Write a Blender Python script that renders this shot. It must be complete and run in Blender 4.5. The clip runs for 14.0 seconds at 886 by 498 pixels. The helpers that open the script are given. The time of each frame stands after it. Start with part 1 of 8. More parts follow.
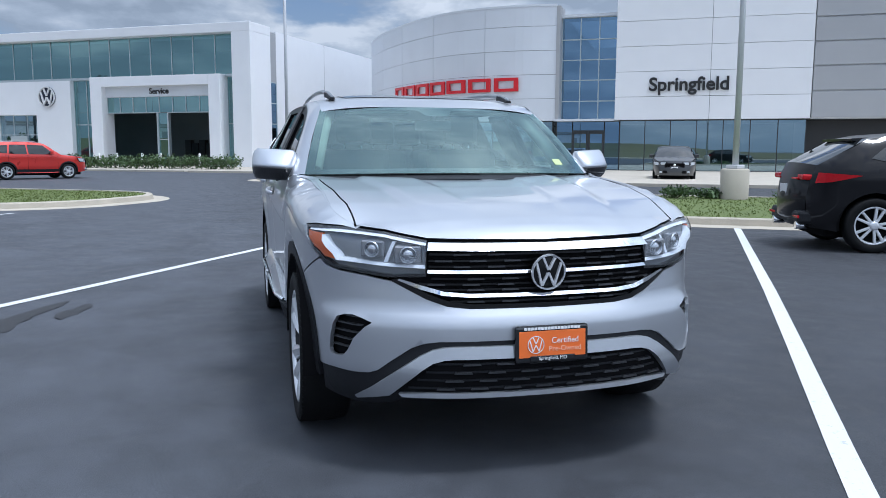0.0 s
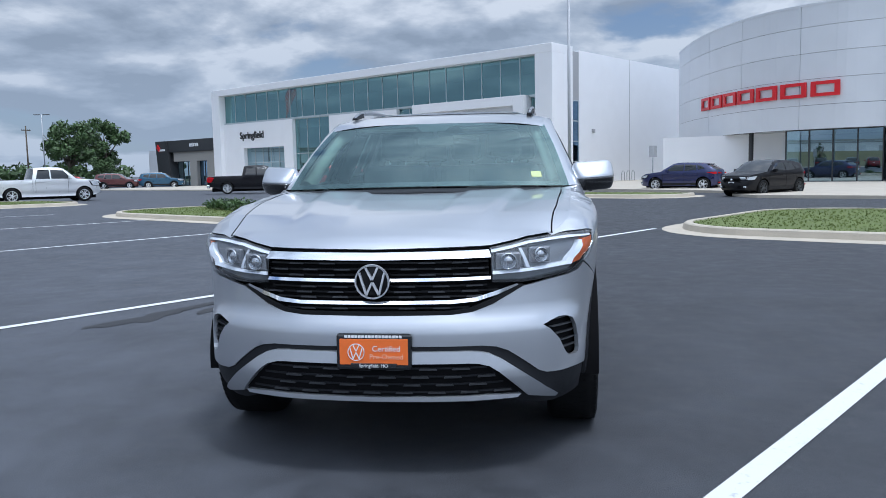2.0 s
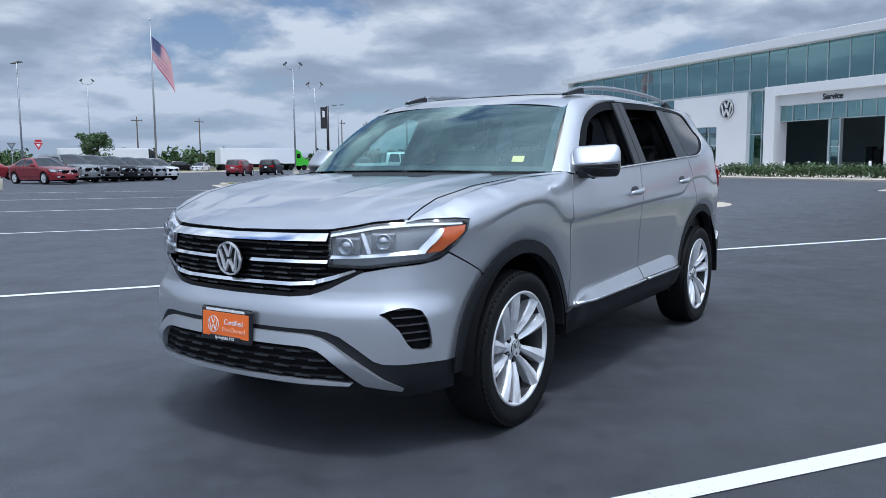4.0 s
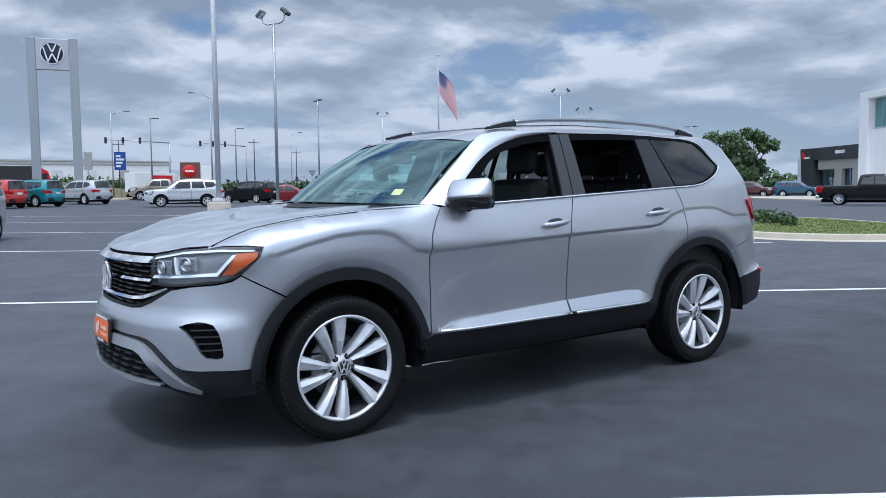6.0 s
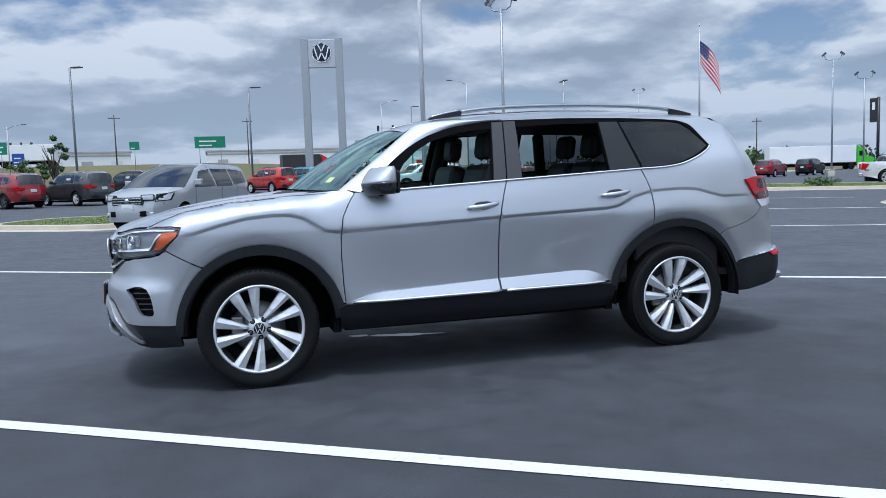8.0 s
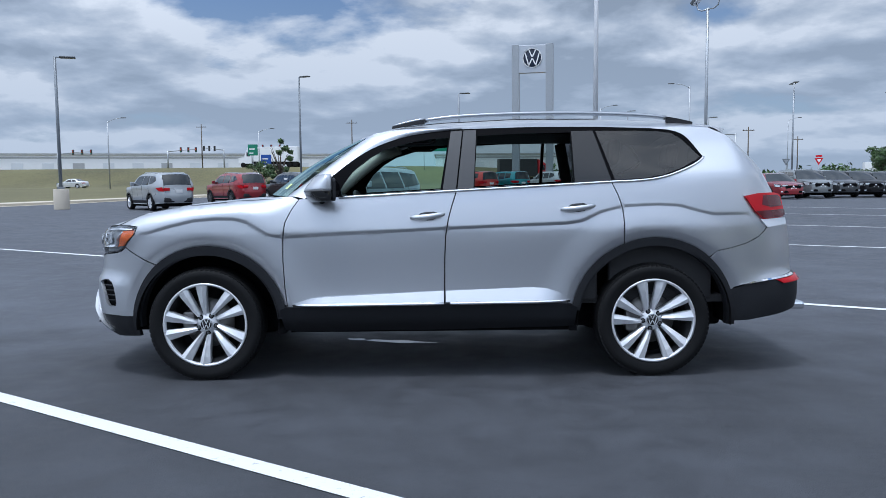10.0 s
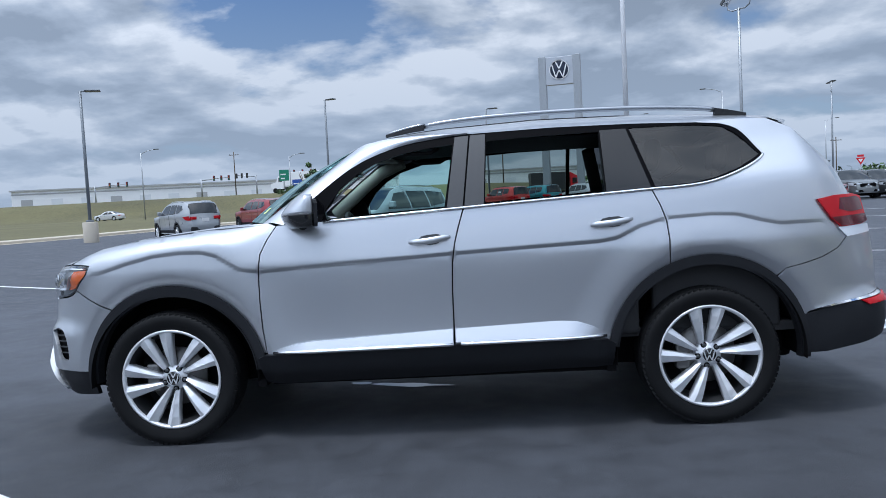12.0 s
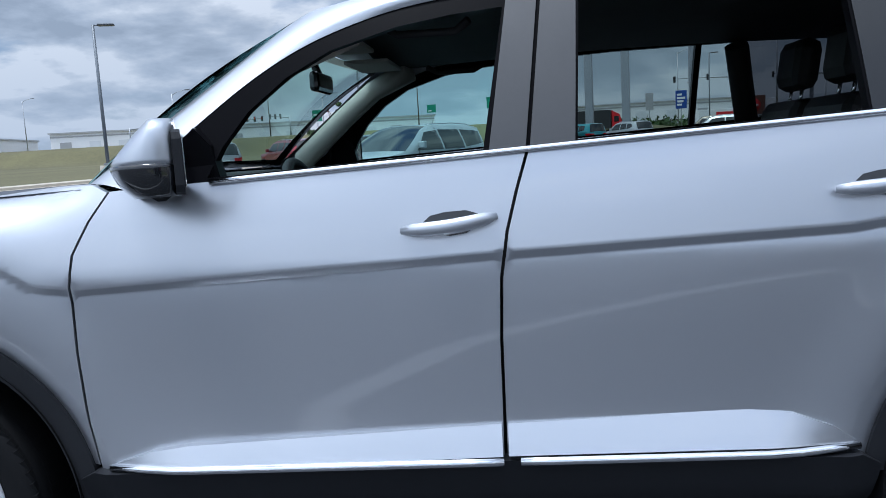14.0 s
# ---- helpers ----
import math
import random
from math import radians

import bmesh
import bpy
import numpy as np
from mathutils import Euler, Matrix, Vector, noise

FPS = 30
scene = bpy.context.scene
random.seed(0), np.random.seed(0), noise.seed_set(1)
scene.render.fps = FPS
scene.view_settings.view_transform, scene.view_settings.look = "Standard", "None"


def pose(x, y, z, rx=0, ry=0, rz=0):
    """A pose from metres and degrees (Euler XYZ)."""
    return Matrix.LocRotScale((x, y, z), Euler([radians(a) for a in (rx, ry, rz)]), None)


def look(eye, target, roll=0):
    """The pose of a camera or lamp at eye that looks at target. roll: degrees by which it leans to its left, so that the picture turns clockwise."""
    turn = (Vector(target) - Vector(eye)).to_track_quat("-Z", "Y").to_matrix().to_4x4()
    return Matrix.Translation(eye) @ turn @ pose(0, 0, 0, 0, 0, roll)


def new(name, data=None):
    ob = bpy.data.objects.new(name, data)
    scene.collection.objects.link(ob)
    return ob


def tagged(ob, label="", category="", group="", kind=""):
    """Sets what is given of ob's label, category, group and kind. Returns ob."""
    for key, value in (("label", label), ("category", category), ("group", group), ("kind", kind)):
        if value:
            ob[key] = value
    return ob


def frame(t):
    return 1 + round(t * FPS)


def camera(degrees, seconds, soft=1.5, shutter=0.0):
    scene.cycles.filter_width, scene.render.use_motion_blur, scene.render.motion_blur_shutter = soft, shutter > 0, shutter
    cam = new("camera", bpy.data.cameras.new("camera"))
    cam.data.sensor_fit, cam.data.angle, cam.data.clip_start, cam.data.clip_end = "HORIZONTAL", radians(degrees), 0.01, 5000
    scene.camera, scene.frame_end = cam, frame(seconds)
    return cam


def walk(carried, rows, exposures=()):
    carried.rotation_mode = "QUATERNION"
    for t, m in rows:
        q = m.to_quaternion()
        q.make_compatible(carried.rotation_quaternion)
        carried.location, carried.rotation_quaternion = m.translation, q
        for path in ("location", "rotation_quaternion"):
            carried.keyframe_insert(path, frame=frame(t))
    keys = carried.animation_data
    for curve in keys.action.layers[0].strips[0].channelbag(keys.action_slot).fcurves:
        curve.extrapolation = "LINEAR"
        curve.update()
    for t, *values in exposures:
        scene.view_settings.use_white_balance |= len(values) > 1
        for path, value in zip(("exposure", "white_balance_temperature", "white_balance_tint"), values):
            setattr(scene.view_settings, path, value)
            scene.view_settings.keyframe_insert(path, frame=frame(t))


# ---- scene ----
cam = camera(58.6, 14.0, soft=0.8)
PATH = [
    (0, (-3.95, 1.279, 1.35), (-2.036, 0.755, 1.104), 0.2),
    (0.5, (-4.105, 0.822, 1.331), (-2.149, 0.482, 1.087), 0.1),
    (1, (-4.244, 0.333, 1.333), (-2.264, 0.167, 1.104), 0.2),
    (1.5, (-4.262, -0.202, 1.311), (-2.275, -0.151, 1.095), -0.4),
    (2, (-4.191, -0.765, 1.319), (-2.221, -0.486, 1.121), -1.2),
    (2.5, (-4.075, -1.308, 1.303), (-2.146, -0.817, 1.106), -1.0),
    (3, (-3.882, -1.812, 1.302), (-2.023, -1.105, 1.097), -1.0),
    (3.5, (-3.636, -2.305, 1.289), (-1.884, -1.364, 1.07), -0.8),
    (3.7, (-3.511, -2.468, 1.27), (-1.798, -1.46, 1.051), -0.6),
    (5.8, (-2.105, -4.423, 1.314), (-0.894, -2.84, 1.148), -0.9),
    (6, (-1.958, -4.565, 1.303), (-0.794, -2.945, 1.151), -0.6),
    (6.5, (-1.615, -5.0, 1.306), (-0.588, -3.289, 1.171), -0.5),
    (7, (-1.262, -5.418, 1.313), (-0.381, -3.629, 1.157), -1.5),
    (7.5, (-0.782, -5.692, 1.296), (-0.079, -3.828, 1.117), -1.8),
    (8, (-0.259, -5.951, 1.3), (0.302, -4.041, 1.112), -1.8),
    (8.2, (-0.032, -6.011, 1.283), (0.468, -4.083, 1.099), -1.3),
    (10.3, (1.667, -6.164, 1.302), (1.641, -4.171, 1.136), -1.0),
    (10.5, (1.698, -6.172, 1.306), (1.661, -4.179, 1.136), -1.3),
    (11, (1.741, -6.133, 1.299), (1.684, -4.142, 1.114), -2.0),
    (11.5, (1.729, -5.813, 1.271), (1.66, -3.82, 1.127), -2.2),
    (12, (1.729, -5.264, 1.283), (1.648, -3.269, 1.165), -3.0),
    (12.5, (1.771, -4.668, 1.274), (1.649, -2.678, 1.117), -3.5),
    (13, (1.758, -4.043, 1.254), (1.608, -2.06, 1.038), -4.0),
    (13.5, (1.723, -3.437, 1.258), (1.57, -1.46, 0.998), -3.8),
    (14, (1.635, -2.824, 1.268), (1.455, -0.849, 1.007), -3.3),
]
walk(cam, [(t, look(eye, target, roll)) for t, eye, target, roll in PATH],
     exposures=[(0.0, 0.07, 5650, 10), (2.5, -0.01, 5650, 10), (6.0, 0.08, 5650, 10), (12.0, 0.05, 5650, 10), (14.0, 0.12, 5650, 10)])

# ---- light ----
SUN = Vector((-0.18, -0.22, 0.96)).normalized()
world = bpy.data.worlds.new("sky")
scene.world = world
world.use_nodes = True


def sky_nodes():
    nt = world.node_tree
    n, l = nt.nodes, nt.links
    n.clear()
    out = n.new("ShaderNodeOutputWorld")
    bg = n.new("ShaderNodeBackground")
    sky = n.new("ShaderNodeTexSky")
    sky.sky_type, sky.sun_disc = "NISHITA", False
    sky.sun_elevation = math.asin(SUN.z)
    sky.sun_rotation = math.atan2(SUN.x, SUN.y)
    sky.air_density, sky.dust_density = 1.0, 1.2
    tc = n.new("ShaderNodeTexCoord")
    sep = n.new("ShaderNodeSeparateXYZ")
    l.new(tc.outputs["Generated"], sep.inputs[0])
    # clouds lie on a flat deck: x / (z + a), y / (z + a)
    add = n.new("ShaderNodeMath"); add.operation = "ADD"; add.inputs[1].default_value = 0.24
    mx = n.new("ShaderNodeMath"); mx.operation = "MAXIMUM"; mx.inputs[1].default_value = 0.0
    l.new(sep.outputs["Z"], mx.inputs[0]); l.new(mx.outputs[0], add.inputs[0])
    dx = n.new("ShaderNodeMath"); dx.operation = "DIVIDE"
    dy = n.new("ShaderNodeMath"); dy.operation = "DIVIDE"
    l.new(sep.outputs["X"], dx.inputs[0]); l.new(add.outputs[0], dx.inputs[1])
    l.new(sep.outputs["Y"], dy.inputs[0]); l.new(add.outputs[0], dy.inputs[1])
    com = n.new("ShaderNodeCombineXYZ")
    l.new(dx.outputs[0], com.inputs[0]); l.new(dy.outputs[0], com.inputs[1])
    def deck(scale_by, scale, detail, rough, shift=(2.1, 0.4, 0.0)):
        k = n.new("ShaderNodeVectorMath"); k.operation = "SCALE"; k.inputs["Scale"].default_value = scale_by
        l.new(com.outputs[0], k.inputs[0])
        o = n.new("ShaderNodeVectorMath"); o.operation = "ADD"; o.inputs[1].default_value = shift
        l.new(k.outputs[0], o.inputs[0])
        t = n.new("ShaderNodeTexNoise")
        t.inputs["Scale"].default_value, t.inputs["Detail"].default_value = scale, detail
        t.inputs["Roughness"].default_value, t.inputs["Distortion"].default_value = rough, 0.12
        l.new(o.outputs[0], t.inputs["Vector"])
        return t.outputs["Fac"]
    big = deck(1.0, 1.45, 9, 0.53)
    above = deck(0.94, 1.45, 9, 0.53)
    cover = n.new("ShaderNodeValToRGB")
    cover.color_ramp.elements[0].position, cover.color_ramp.elements[1].position = 0.36, 0.44
    l.new(big, cover.inputs["Fac"])
    # lit tops and grey undersides: density here against density just above
    sub = n.new("ShaderNodeMath"); sub.operation = "SUBTRACT"
    l.new(big, sub.inputs[0]); l.new(above, sub.inputs[1])
    wide = deck(1.0, 0.9, 4, 0.5, (7.7, 3.1, 0.0))
    rel = n.new("ShaderNodeMath"); rel.operation = "MULTIPLY_ADD"; rel.inputs[1].default_value = 3.4
    l.new(sub.outputs[0], rel.inputs[0]); l.new(wide, rel.inputs[2])
    # thick cores are greyer than the thin lit rims
    core = n.new("ShaderNodeMapRange")
    core.inputs["From Min"].default_value, core.inputs["From Max"].default_value = 0.40, 0.64
    core.inputs["To Min"].default_value, core.inputs["To Max"].default_value = 0.16, -0.16
    l.new(big, core.inputs["Value"])
    shade = n.new("ShaderNodeMath"); shade.operation = "ADD"
    l.new(rel.outputs[0], shade.inputs[0]); l.new(core.outputs[0], shade.inputs[1])
    tone = n.new("ShaderNodeValToRGB")
    cr = tone.color_ramp
    cr.elements[0].position, cr.elements[0].color = 0.28, (0.35, 0.40, 0.47, 1)
    cr.elements[1].position, cr.elements[1].color = 0.74, (1.05, 1.055, 1.06, 1)
    e = cr.elements.new(0.47); e.color = (0.54, 0.595, 0.67, 1)
    e = cr.elements.new(0.60); e.color = (0.74, 0.775, 0.82, 1)
    l.new(shade.outputs[0], tone.inputs["Fac"])
    # the clear sky at its daylight strength
    dim = n.new("ShaderNodeMix"); dim.data_type = "RGBA"; dim.blend_type = "MULTIPLY"
    dim.inputs["Factor"].default_value = 1.0
    dim.inputs["B"].default_value = (0.085, 0.095, 0.11, 1)
    l.new(sky.outputs[0], dim.inputs["A"])
    mix = n.new("ShaderNodeMix"); mix.data_type = "RGBA"
    l.new(cover.outputs["Color"], mix.inputs["Factor"])
    l.new(dim.outputs["Result"], mix.inputs["A"]); l.new(tone.outputs["Color"], mix.inputs["B"])
    # thin haze near the horizon
    hz = n.new("ShaderNodeMapRange")
    hz.inputs["From Min"].default_value, hz.inputs["From Max"].default_value = 0.0, 0.28
    hz.inputs["To Min"].default_value, hz.inputs["To Max"].default_value = 0.75, 0.0
    l.new(sep.outputs["Z"], hz.inputs["Value"])
    haze = n.new("ShaderNodeMix"); haze.data_type = "RGBA"
    haze.inputs["B"].default_value = (0.52, 0.61, 0.72, 1)
    l.new(hz.outputs[0], haze.inputs["Factor"]); l.new(mix.outputs["Result"], haze.inputs["A"])
    # a clouded sky is brighter overhead, and most of all round the veiled sun
    near = n.new("ShaderNodeVectorMath"); near.operation = "DOT_PRODUCT"; near.inputs[1].default_value = SUN
    l.new(tc.outputs["Generated"], near.inputs[0])
    pos = n.new("ShaderNodeMath"); pos.operation = "MAXIMUM"; pos.inputs[1].default_value = 0.0
    l.new(near.outputs["Value"], pos.inputs[0])
    sq = n.new("ShaderNodeMath"); sq.operation = "POWER"; sq.inputs[1].default_value = 1.3
    l.new(pos.outputs[0], sq.inputs[0])
    lift = n.new("ShaderNodeMath"); lift.operation = "MULTIPLY_ADD"
    lift.inputs[1].default_value, lift.inputs[2].default_value = 1.75, 0.87
    l.new(sq.outputs[0], lift.inputs[0])
    up = n.new("ShaderNodeVectorMath"); up.operation = "SCALE"
    l.new(haze.outputs["Result"], up.inputs[0]); l.new(lift.outputs[0], up.inputs["Scale"])
    l.new(up.outputs[0], bg.inputs["Color"])
    bg.inputs["Strength"].default_value = 0.84
    l.new(bg.outputs[0], out.inputs[0])


sky_nodes()
sun_data = bpy.data.lights.new("sun", "SUN")
sun_data.energy, sun_data.angle, sun_data.color = 1.75, radians(10), (1.0, 0.975, 0.94)
sun = new("sun", sun_data)
sun.matrix_world = look(SUN * 60, (0, 0, 0))

# ---- materials ----
MATS = {}


def material(name, color, rough=0.5, metal=0.0, vary=0.0, scale=8.0, bump=0.0, bump_scale=60.0, coat=0.0, spec=0.5,
             random_tint=0.0, flake=0.0, emit=0.0, island=0.0):
    """A surface with two scales of variation in colour and fine relief."""
    if name in MATS:
        return MATS[name]
    m = bpy.data.materials.new(name)
    m.use_nodes = True
    nt = m.node_tree
    n, l = nt.nodes, nt.links
    b = n["Principled BSDF"]
    b.inputs["Base Color"].default_value = (*color, 1)
    b.inputs["Roughness"].default_value = rough
    b.inputs["Metallic"].default_value = metal
    b.inputs["Specular IOR Level"].default_value = spec
    b.inputs["Coat Weight"].default_value = coat
    b.inputs["Coat Roughness"].default_value = 0.03
    if emit:
        b.inputs["Emission Color"].default_value = (*color, 1)
        b.inputs["Emission Strength"].default_value = emit
    tc = n.new("ShaderNodeTexCoord")
    if vary or bump or flake:
        a = n.new("ShaderNodeTexNoise")
        a.inputs["Scale"].default_value, a.inputs["Detail"].default_value = scale, 6
        l.new(tc.outputs["Object"], a.inputs["Vector"])
        f = n.new("ShaderNodeTexNoise")
        f.inputs["Scale"].default_value, f.inputs["Detail"].default_value = bump_scale, 4
        l.new(tc.outputs["Object"], f.inputs["Vector"])
    if vary:
        mul = n.new("ShaderNodeMath"); mul.operation = "ADD"
        l.new(a.outputs["Fac"], mul.inputs[0]); l.new(f.outputs["Fac"], mul.inputs[1])
        r = n.new("ShaderNodeMapRange")
        r.inputs["From Min"].default_value, r.inputs["From Max"].default_value = 0.6, 1.4
        r.inputs["To Min"].default_value, r.inputs["To Max"].default_value = 1 - vary, 1 + vary
        l.new(mul.outputs[0], r.inputs["Value"])
        last = r.outputs[0]
        if random_tint or island:
            info = n.new("ShaderNodeNewGeometry") if island else n.new("ShaderNodeObjectInfo")
            r2 = n.new("ShaderNodeMapRange")
            k = island or random_tint
            r2.inputs["To Min"].default_value, r2.inputs["To Max"].default_value = 1 - k, 1 + k
            l.new(info.outputs["Random Per Island" if island else "Random"], r2.inputs["Value"])
            m2 = n.new("ShaderNodeMath"); m2.operation = "MULTIPLY"
            l.new(last, m2.inputs[0]); l.new(r2.outputs[0], m2.inputs[1])
            last = m2.outputs[0]
        sc = n.new("ShaderNodeVectorMath"); sc.operation = "SCALE"
        sc.inputs[0].default_value = color
        l.new(last, sc.inputs["Scale"])
        l.new(sc.outputs[0], b.inputs["Base Color"])
        rr = n.new("ShaderNodeMapRange")
        rr.inputs["To Min"].default_value, rr.inputs["To Max"].default_value = max(0.02, rough - 0.08), min(1, rough + 0.08)
        l.new(a.outputs["Fac"], rr.inputs["Value"]); l.new(rr.outputs[0], b.inputs["Roughness"])
    if bump:
        bp = n.new("ShaderNodeBump")
        bp.inputs["Strength"].default_value, bp.inputs["Distance"].default_value = bump, 0.01
        l.new(f.outputs["Fac"], bp.inputs["Height"])
        l.new(bp.outputs[0], b.inputs["Normal"])
    MATS[name] = m
    return m


def glass(name, color, rough=0.0, clear=0.8, gain=0.95, base=0.06, mirror=(0.8, 0.8, 0.8)):
    """A thin pane: it lets light through without bending it, tints it, and mirrors at its face."""
    if name in MATS:
        return MATS[name]
    m = bpy.data.materials.new(name)
    m.use_nodes = True
    n, l = m.node_tree.nodes, m.node_tree.links
    n.clear()
    out = n.new("ShaderNodeOutputMaterial")
    tr = n.new("ShaderNodeBsdfTransparent")
    tr.inputs[0].default_value = (*[c * clear for c in color], 1)
    gl = n.new("ShaderNodeBsdfGlossy")
    gl.inputs["Color"].default_value = (*mirror, 1)
    gl.inputs["Roughness"].default_value = rough
    lw = n.new("ShaderNodeLayerWeight"); lw.inputs["Blend"].default_value = 0.5
    fr = n.new("ShaderNodeMath"); fr.operation = "POWER"; fr.inputs[1].default_value = 4.5
    l.new(lw.outputs["Facing"], fr.inputs[0])
    mul = n.new("ShaderNodeMath"); mul.operation = "MULTIPLY_ADD"; mul.inputs[1].default_value = gain; mul.inputs[2].default_value = base
    mul.use_clamp = True
    l.new(fr.outputs[0], mul.inputs[0])
    mx = n.new("ShaderNodeMixShader")
    l.new(mul.outputs[0], mx.inputs[0]); l.new(tr.outputs[0], mx.inputs[1]); l.new(gl.outputs[0], mx.inputs[2])
    l.new(mx.outputs[0], out.inputs[0])
    MATS[name] = m
    return m


def paint(name, color, metal=0.0, rough=0.35):
    dark = max(color) < 0.02
    return material(name, color, rough, metal, vary=0.02, scale=3, bump_scale=900, coat=0.35 if dark else 1.0, spec=0.1 if dark else 0.5)


# silver car paint: metallic flakes under clear coat
silver = material("silver_paint", (0.565, 0.585, 0.620), 0.36, 0.88, coat=0.8)
chrome = material("chrome", (0.86, 0.875, 0.90), 0.09, 1.0)
satin = material("satin_trim", (0.50, 0.52, 0.55), 0.36, 0.7, vary=0.03)
rail_satin = material("rail_aluminium", (0.36, 0.38, 0.41), 0.30, 0.85, vary=0.03)
gloss_black = material("gloss_black", (0.012, 0.013, 0.015), 0.12, coat=0.6)
clad = material("black_plastic", (0.012, 0.013, 0.016), 0.58, spec=0.32, vary=0.12, scale=20, bump=0.12, bump_scale=500)
frame_black = material("frame_black", (0.004, 0.004, 0.005), 0.3, spec=0.03)
grille_black = material("grille_black", (0.008, 0.008, 0.009), 0.3, spec=0.25)
cell_grey = material("grille_cell_grey", (0.045, 0.047, 0.051), 0.38)
pillar_grey = material("pillar_foil", (0.034, 0.036, 0.040), 0.5, vary=0.06)
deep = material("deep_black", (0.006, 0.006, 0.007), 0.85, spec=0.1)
rubber = material("tyre_rubber", (0.0055, 0.0058, 0.0065), 0.66, spec=0.22, vary=0.2, scale=12, bump=0.15, bump_scale=260)
alloy = material("alloy_silver", (0.74, 0.755, 0.78), 0.32, 0.45, vary=0.03, coat=0.5)
alloy_dark = material("alloy_dark", (0.10, 0.105, 0.11), 0.4, 0.7)
iron = material("brake_iron", (0.20, 0.195, 0.19), 0.4, 0.8, vary=0.1)
lens_clear = glass("lamp_cover", (0.96, 0.98, 1.0), clear=0.96)
green_glass = glass("car_glass", (0.58, 0.86, 0.81), clear=0.92)
screen_glass = glass("windscreen_glass", (0.72, 0.92, 0.87), clear=0.92, gain=1.2, base=0.24, mirror=(0.50, 0.67, 0.67))
tint_glass = glass("tinted_glass", (0.42, 0.50, 0.48), clear=0.9)
dark_glass = glass("privacy_glass", (0.12, 0.13, 0.14), clear=0.7)
orange_lens = material("orange_lens", (0.85, 0.16, 0.03), 0.12, coat=0.8)
red_lens = material("red_lens", (0.46, 0.006, 0.012), 0.2, spec=0.3)
dark_red_lens = material("dark_red_lens", (0.09, 0.004, 0.008), 0.12, coat=0.3)
white_lens = material("drl_lens", (0.82, 0.85, 0.9), 0.15, coat=0.5)
reflector = material("lamp_reflector", (0.55, 0.57, 0.6), 0.18, 0.9)
orange_paper = material("orange_print", (0.86, 0.17, 0.025), 0.45, vary=0.03)
white_paint = material("white_print", (0.82, 0.82, 0.82), 0.5)
leather = material("black_leather", (0.020, 0.020, 0.022), 0.5, vary=0.15, scale=30, bump=0.2, bump_scale=300)
beige_trim = material("beige_trim", (0.56, 0.54, 0.48), 0.8, vary=0.06, bump=0.15, bump_scale=400)
dash_black = material("dash_black", (0.025, 0.025, 0.027), 0.7, vary=0.1, bump=0.2, bump_scale=300)
concrete = material("concrete", (0.46, 0.415, 0.345), 0.85, vary=0.14, scale=1.2, bump=0.3, bump_scale=90)
kerb_mat = material("kerb_concrete", (0.47, 0.42, 0.34), 0.85, vary=0.16, scale=2.0, bump=0.3, bump_scale=70)
steel_grey = material("galvanised_steel", (0.38, 0.40, 0.42), 0.45, 0.6, vary=0.08)
pole_grey = material("pole_grey", (0.20, 0.22, 0.24), 0.45, 0.3, vary=0.08)
white_panel = material("white_panel", (0.81, 0.82, 0.84), 0.5, vary=0.03, scale=0.8, random_tint=0.02)
silver_panel = material("silver_panel", (0.69, 0.715, 0.75), 0.42, 0.25, vary=0.05, scale=0.6, random_tint=0.03)
grey_panel = material("grey_panel", (0.42, 0.425, 0.435), 0.45, 0.3, vary=0.05, scale=0.6, random_tint=0.03)
joint_dark = material("joint_dark", (0.10, 0.105, 0.11), 0.7)
dark_panel = material("dark_panel", (0.03, 0.031, 0.034), 0.4, vary=0.08)
grass_mat = material("grass", (0.135, 0.170, 0.046), 0.9, vary=0.2, scale=1.4, island=0.16)
turf_mat = material("turf", (0.115, 0.150, 0.040), 0.95, vary=0.28, scale=0.9, bump=0.6, bump_scale=40)
dry_grass = material("dry_grass", (0.115, 0.105, 0.046), 0.95, vary=0.5, scale=0.07, bump=0.5, bump_scale=3)
leaf_mat = material("leaf", (0.055, 0.10, 0.03), 0.6, vary=0.3, scale=2, island=0.4)
bark = material("bark", (0.10, 0.08, 0.06), 0.9, vary=0.3, bump=0.6, bump_scale=30)


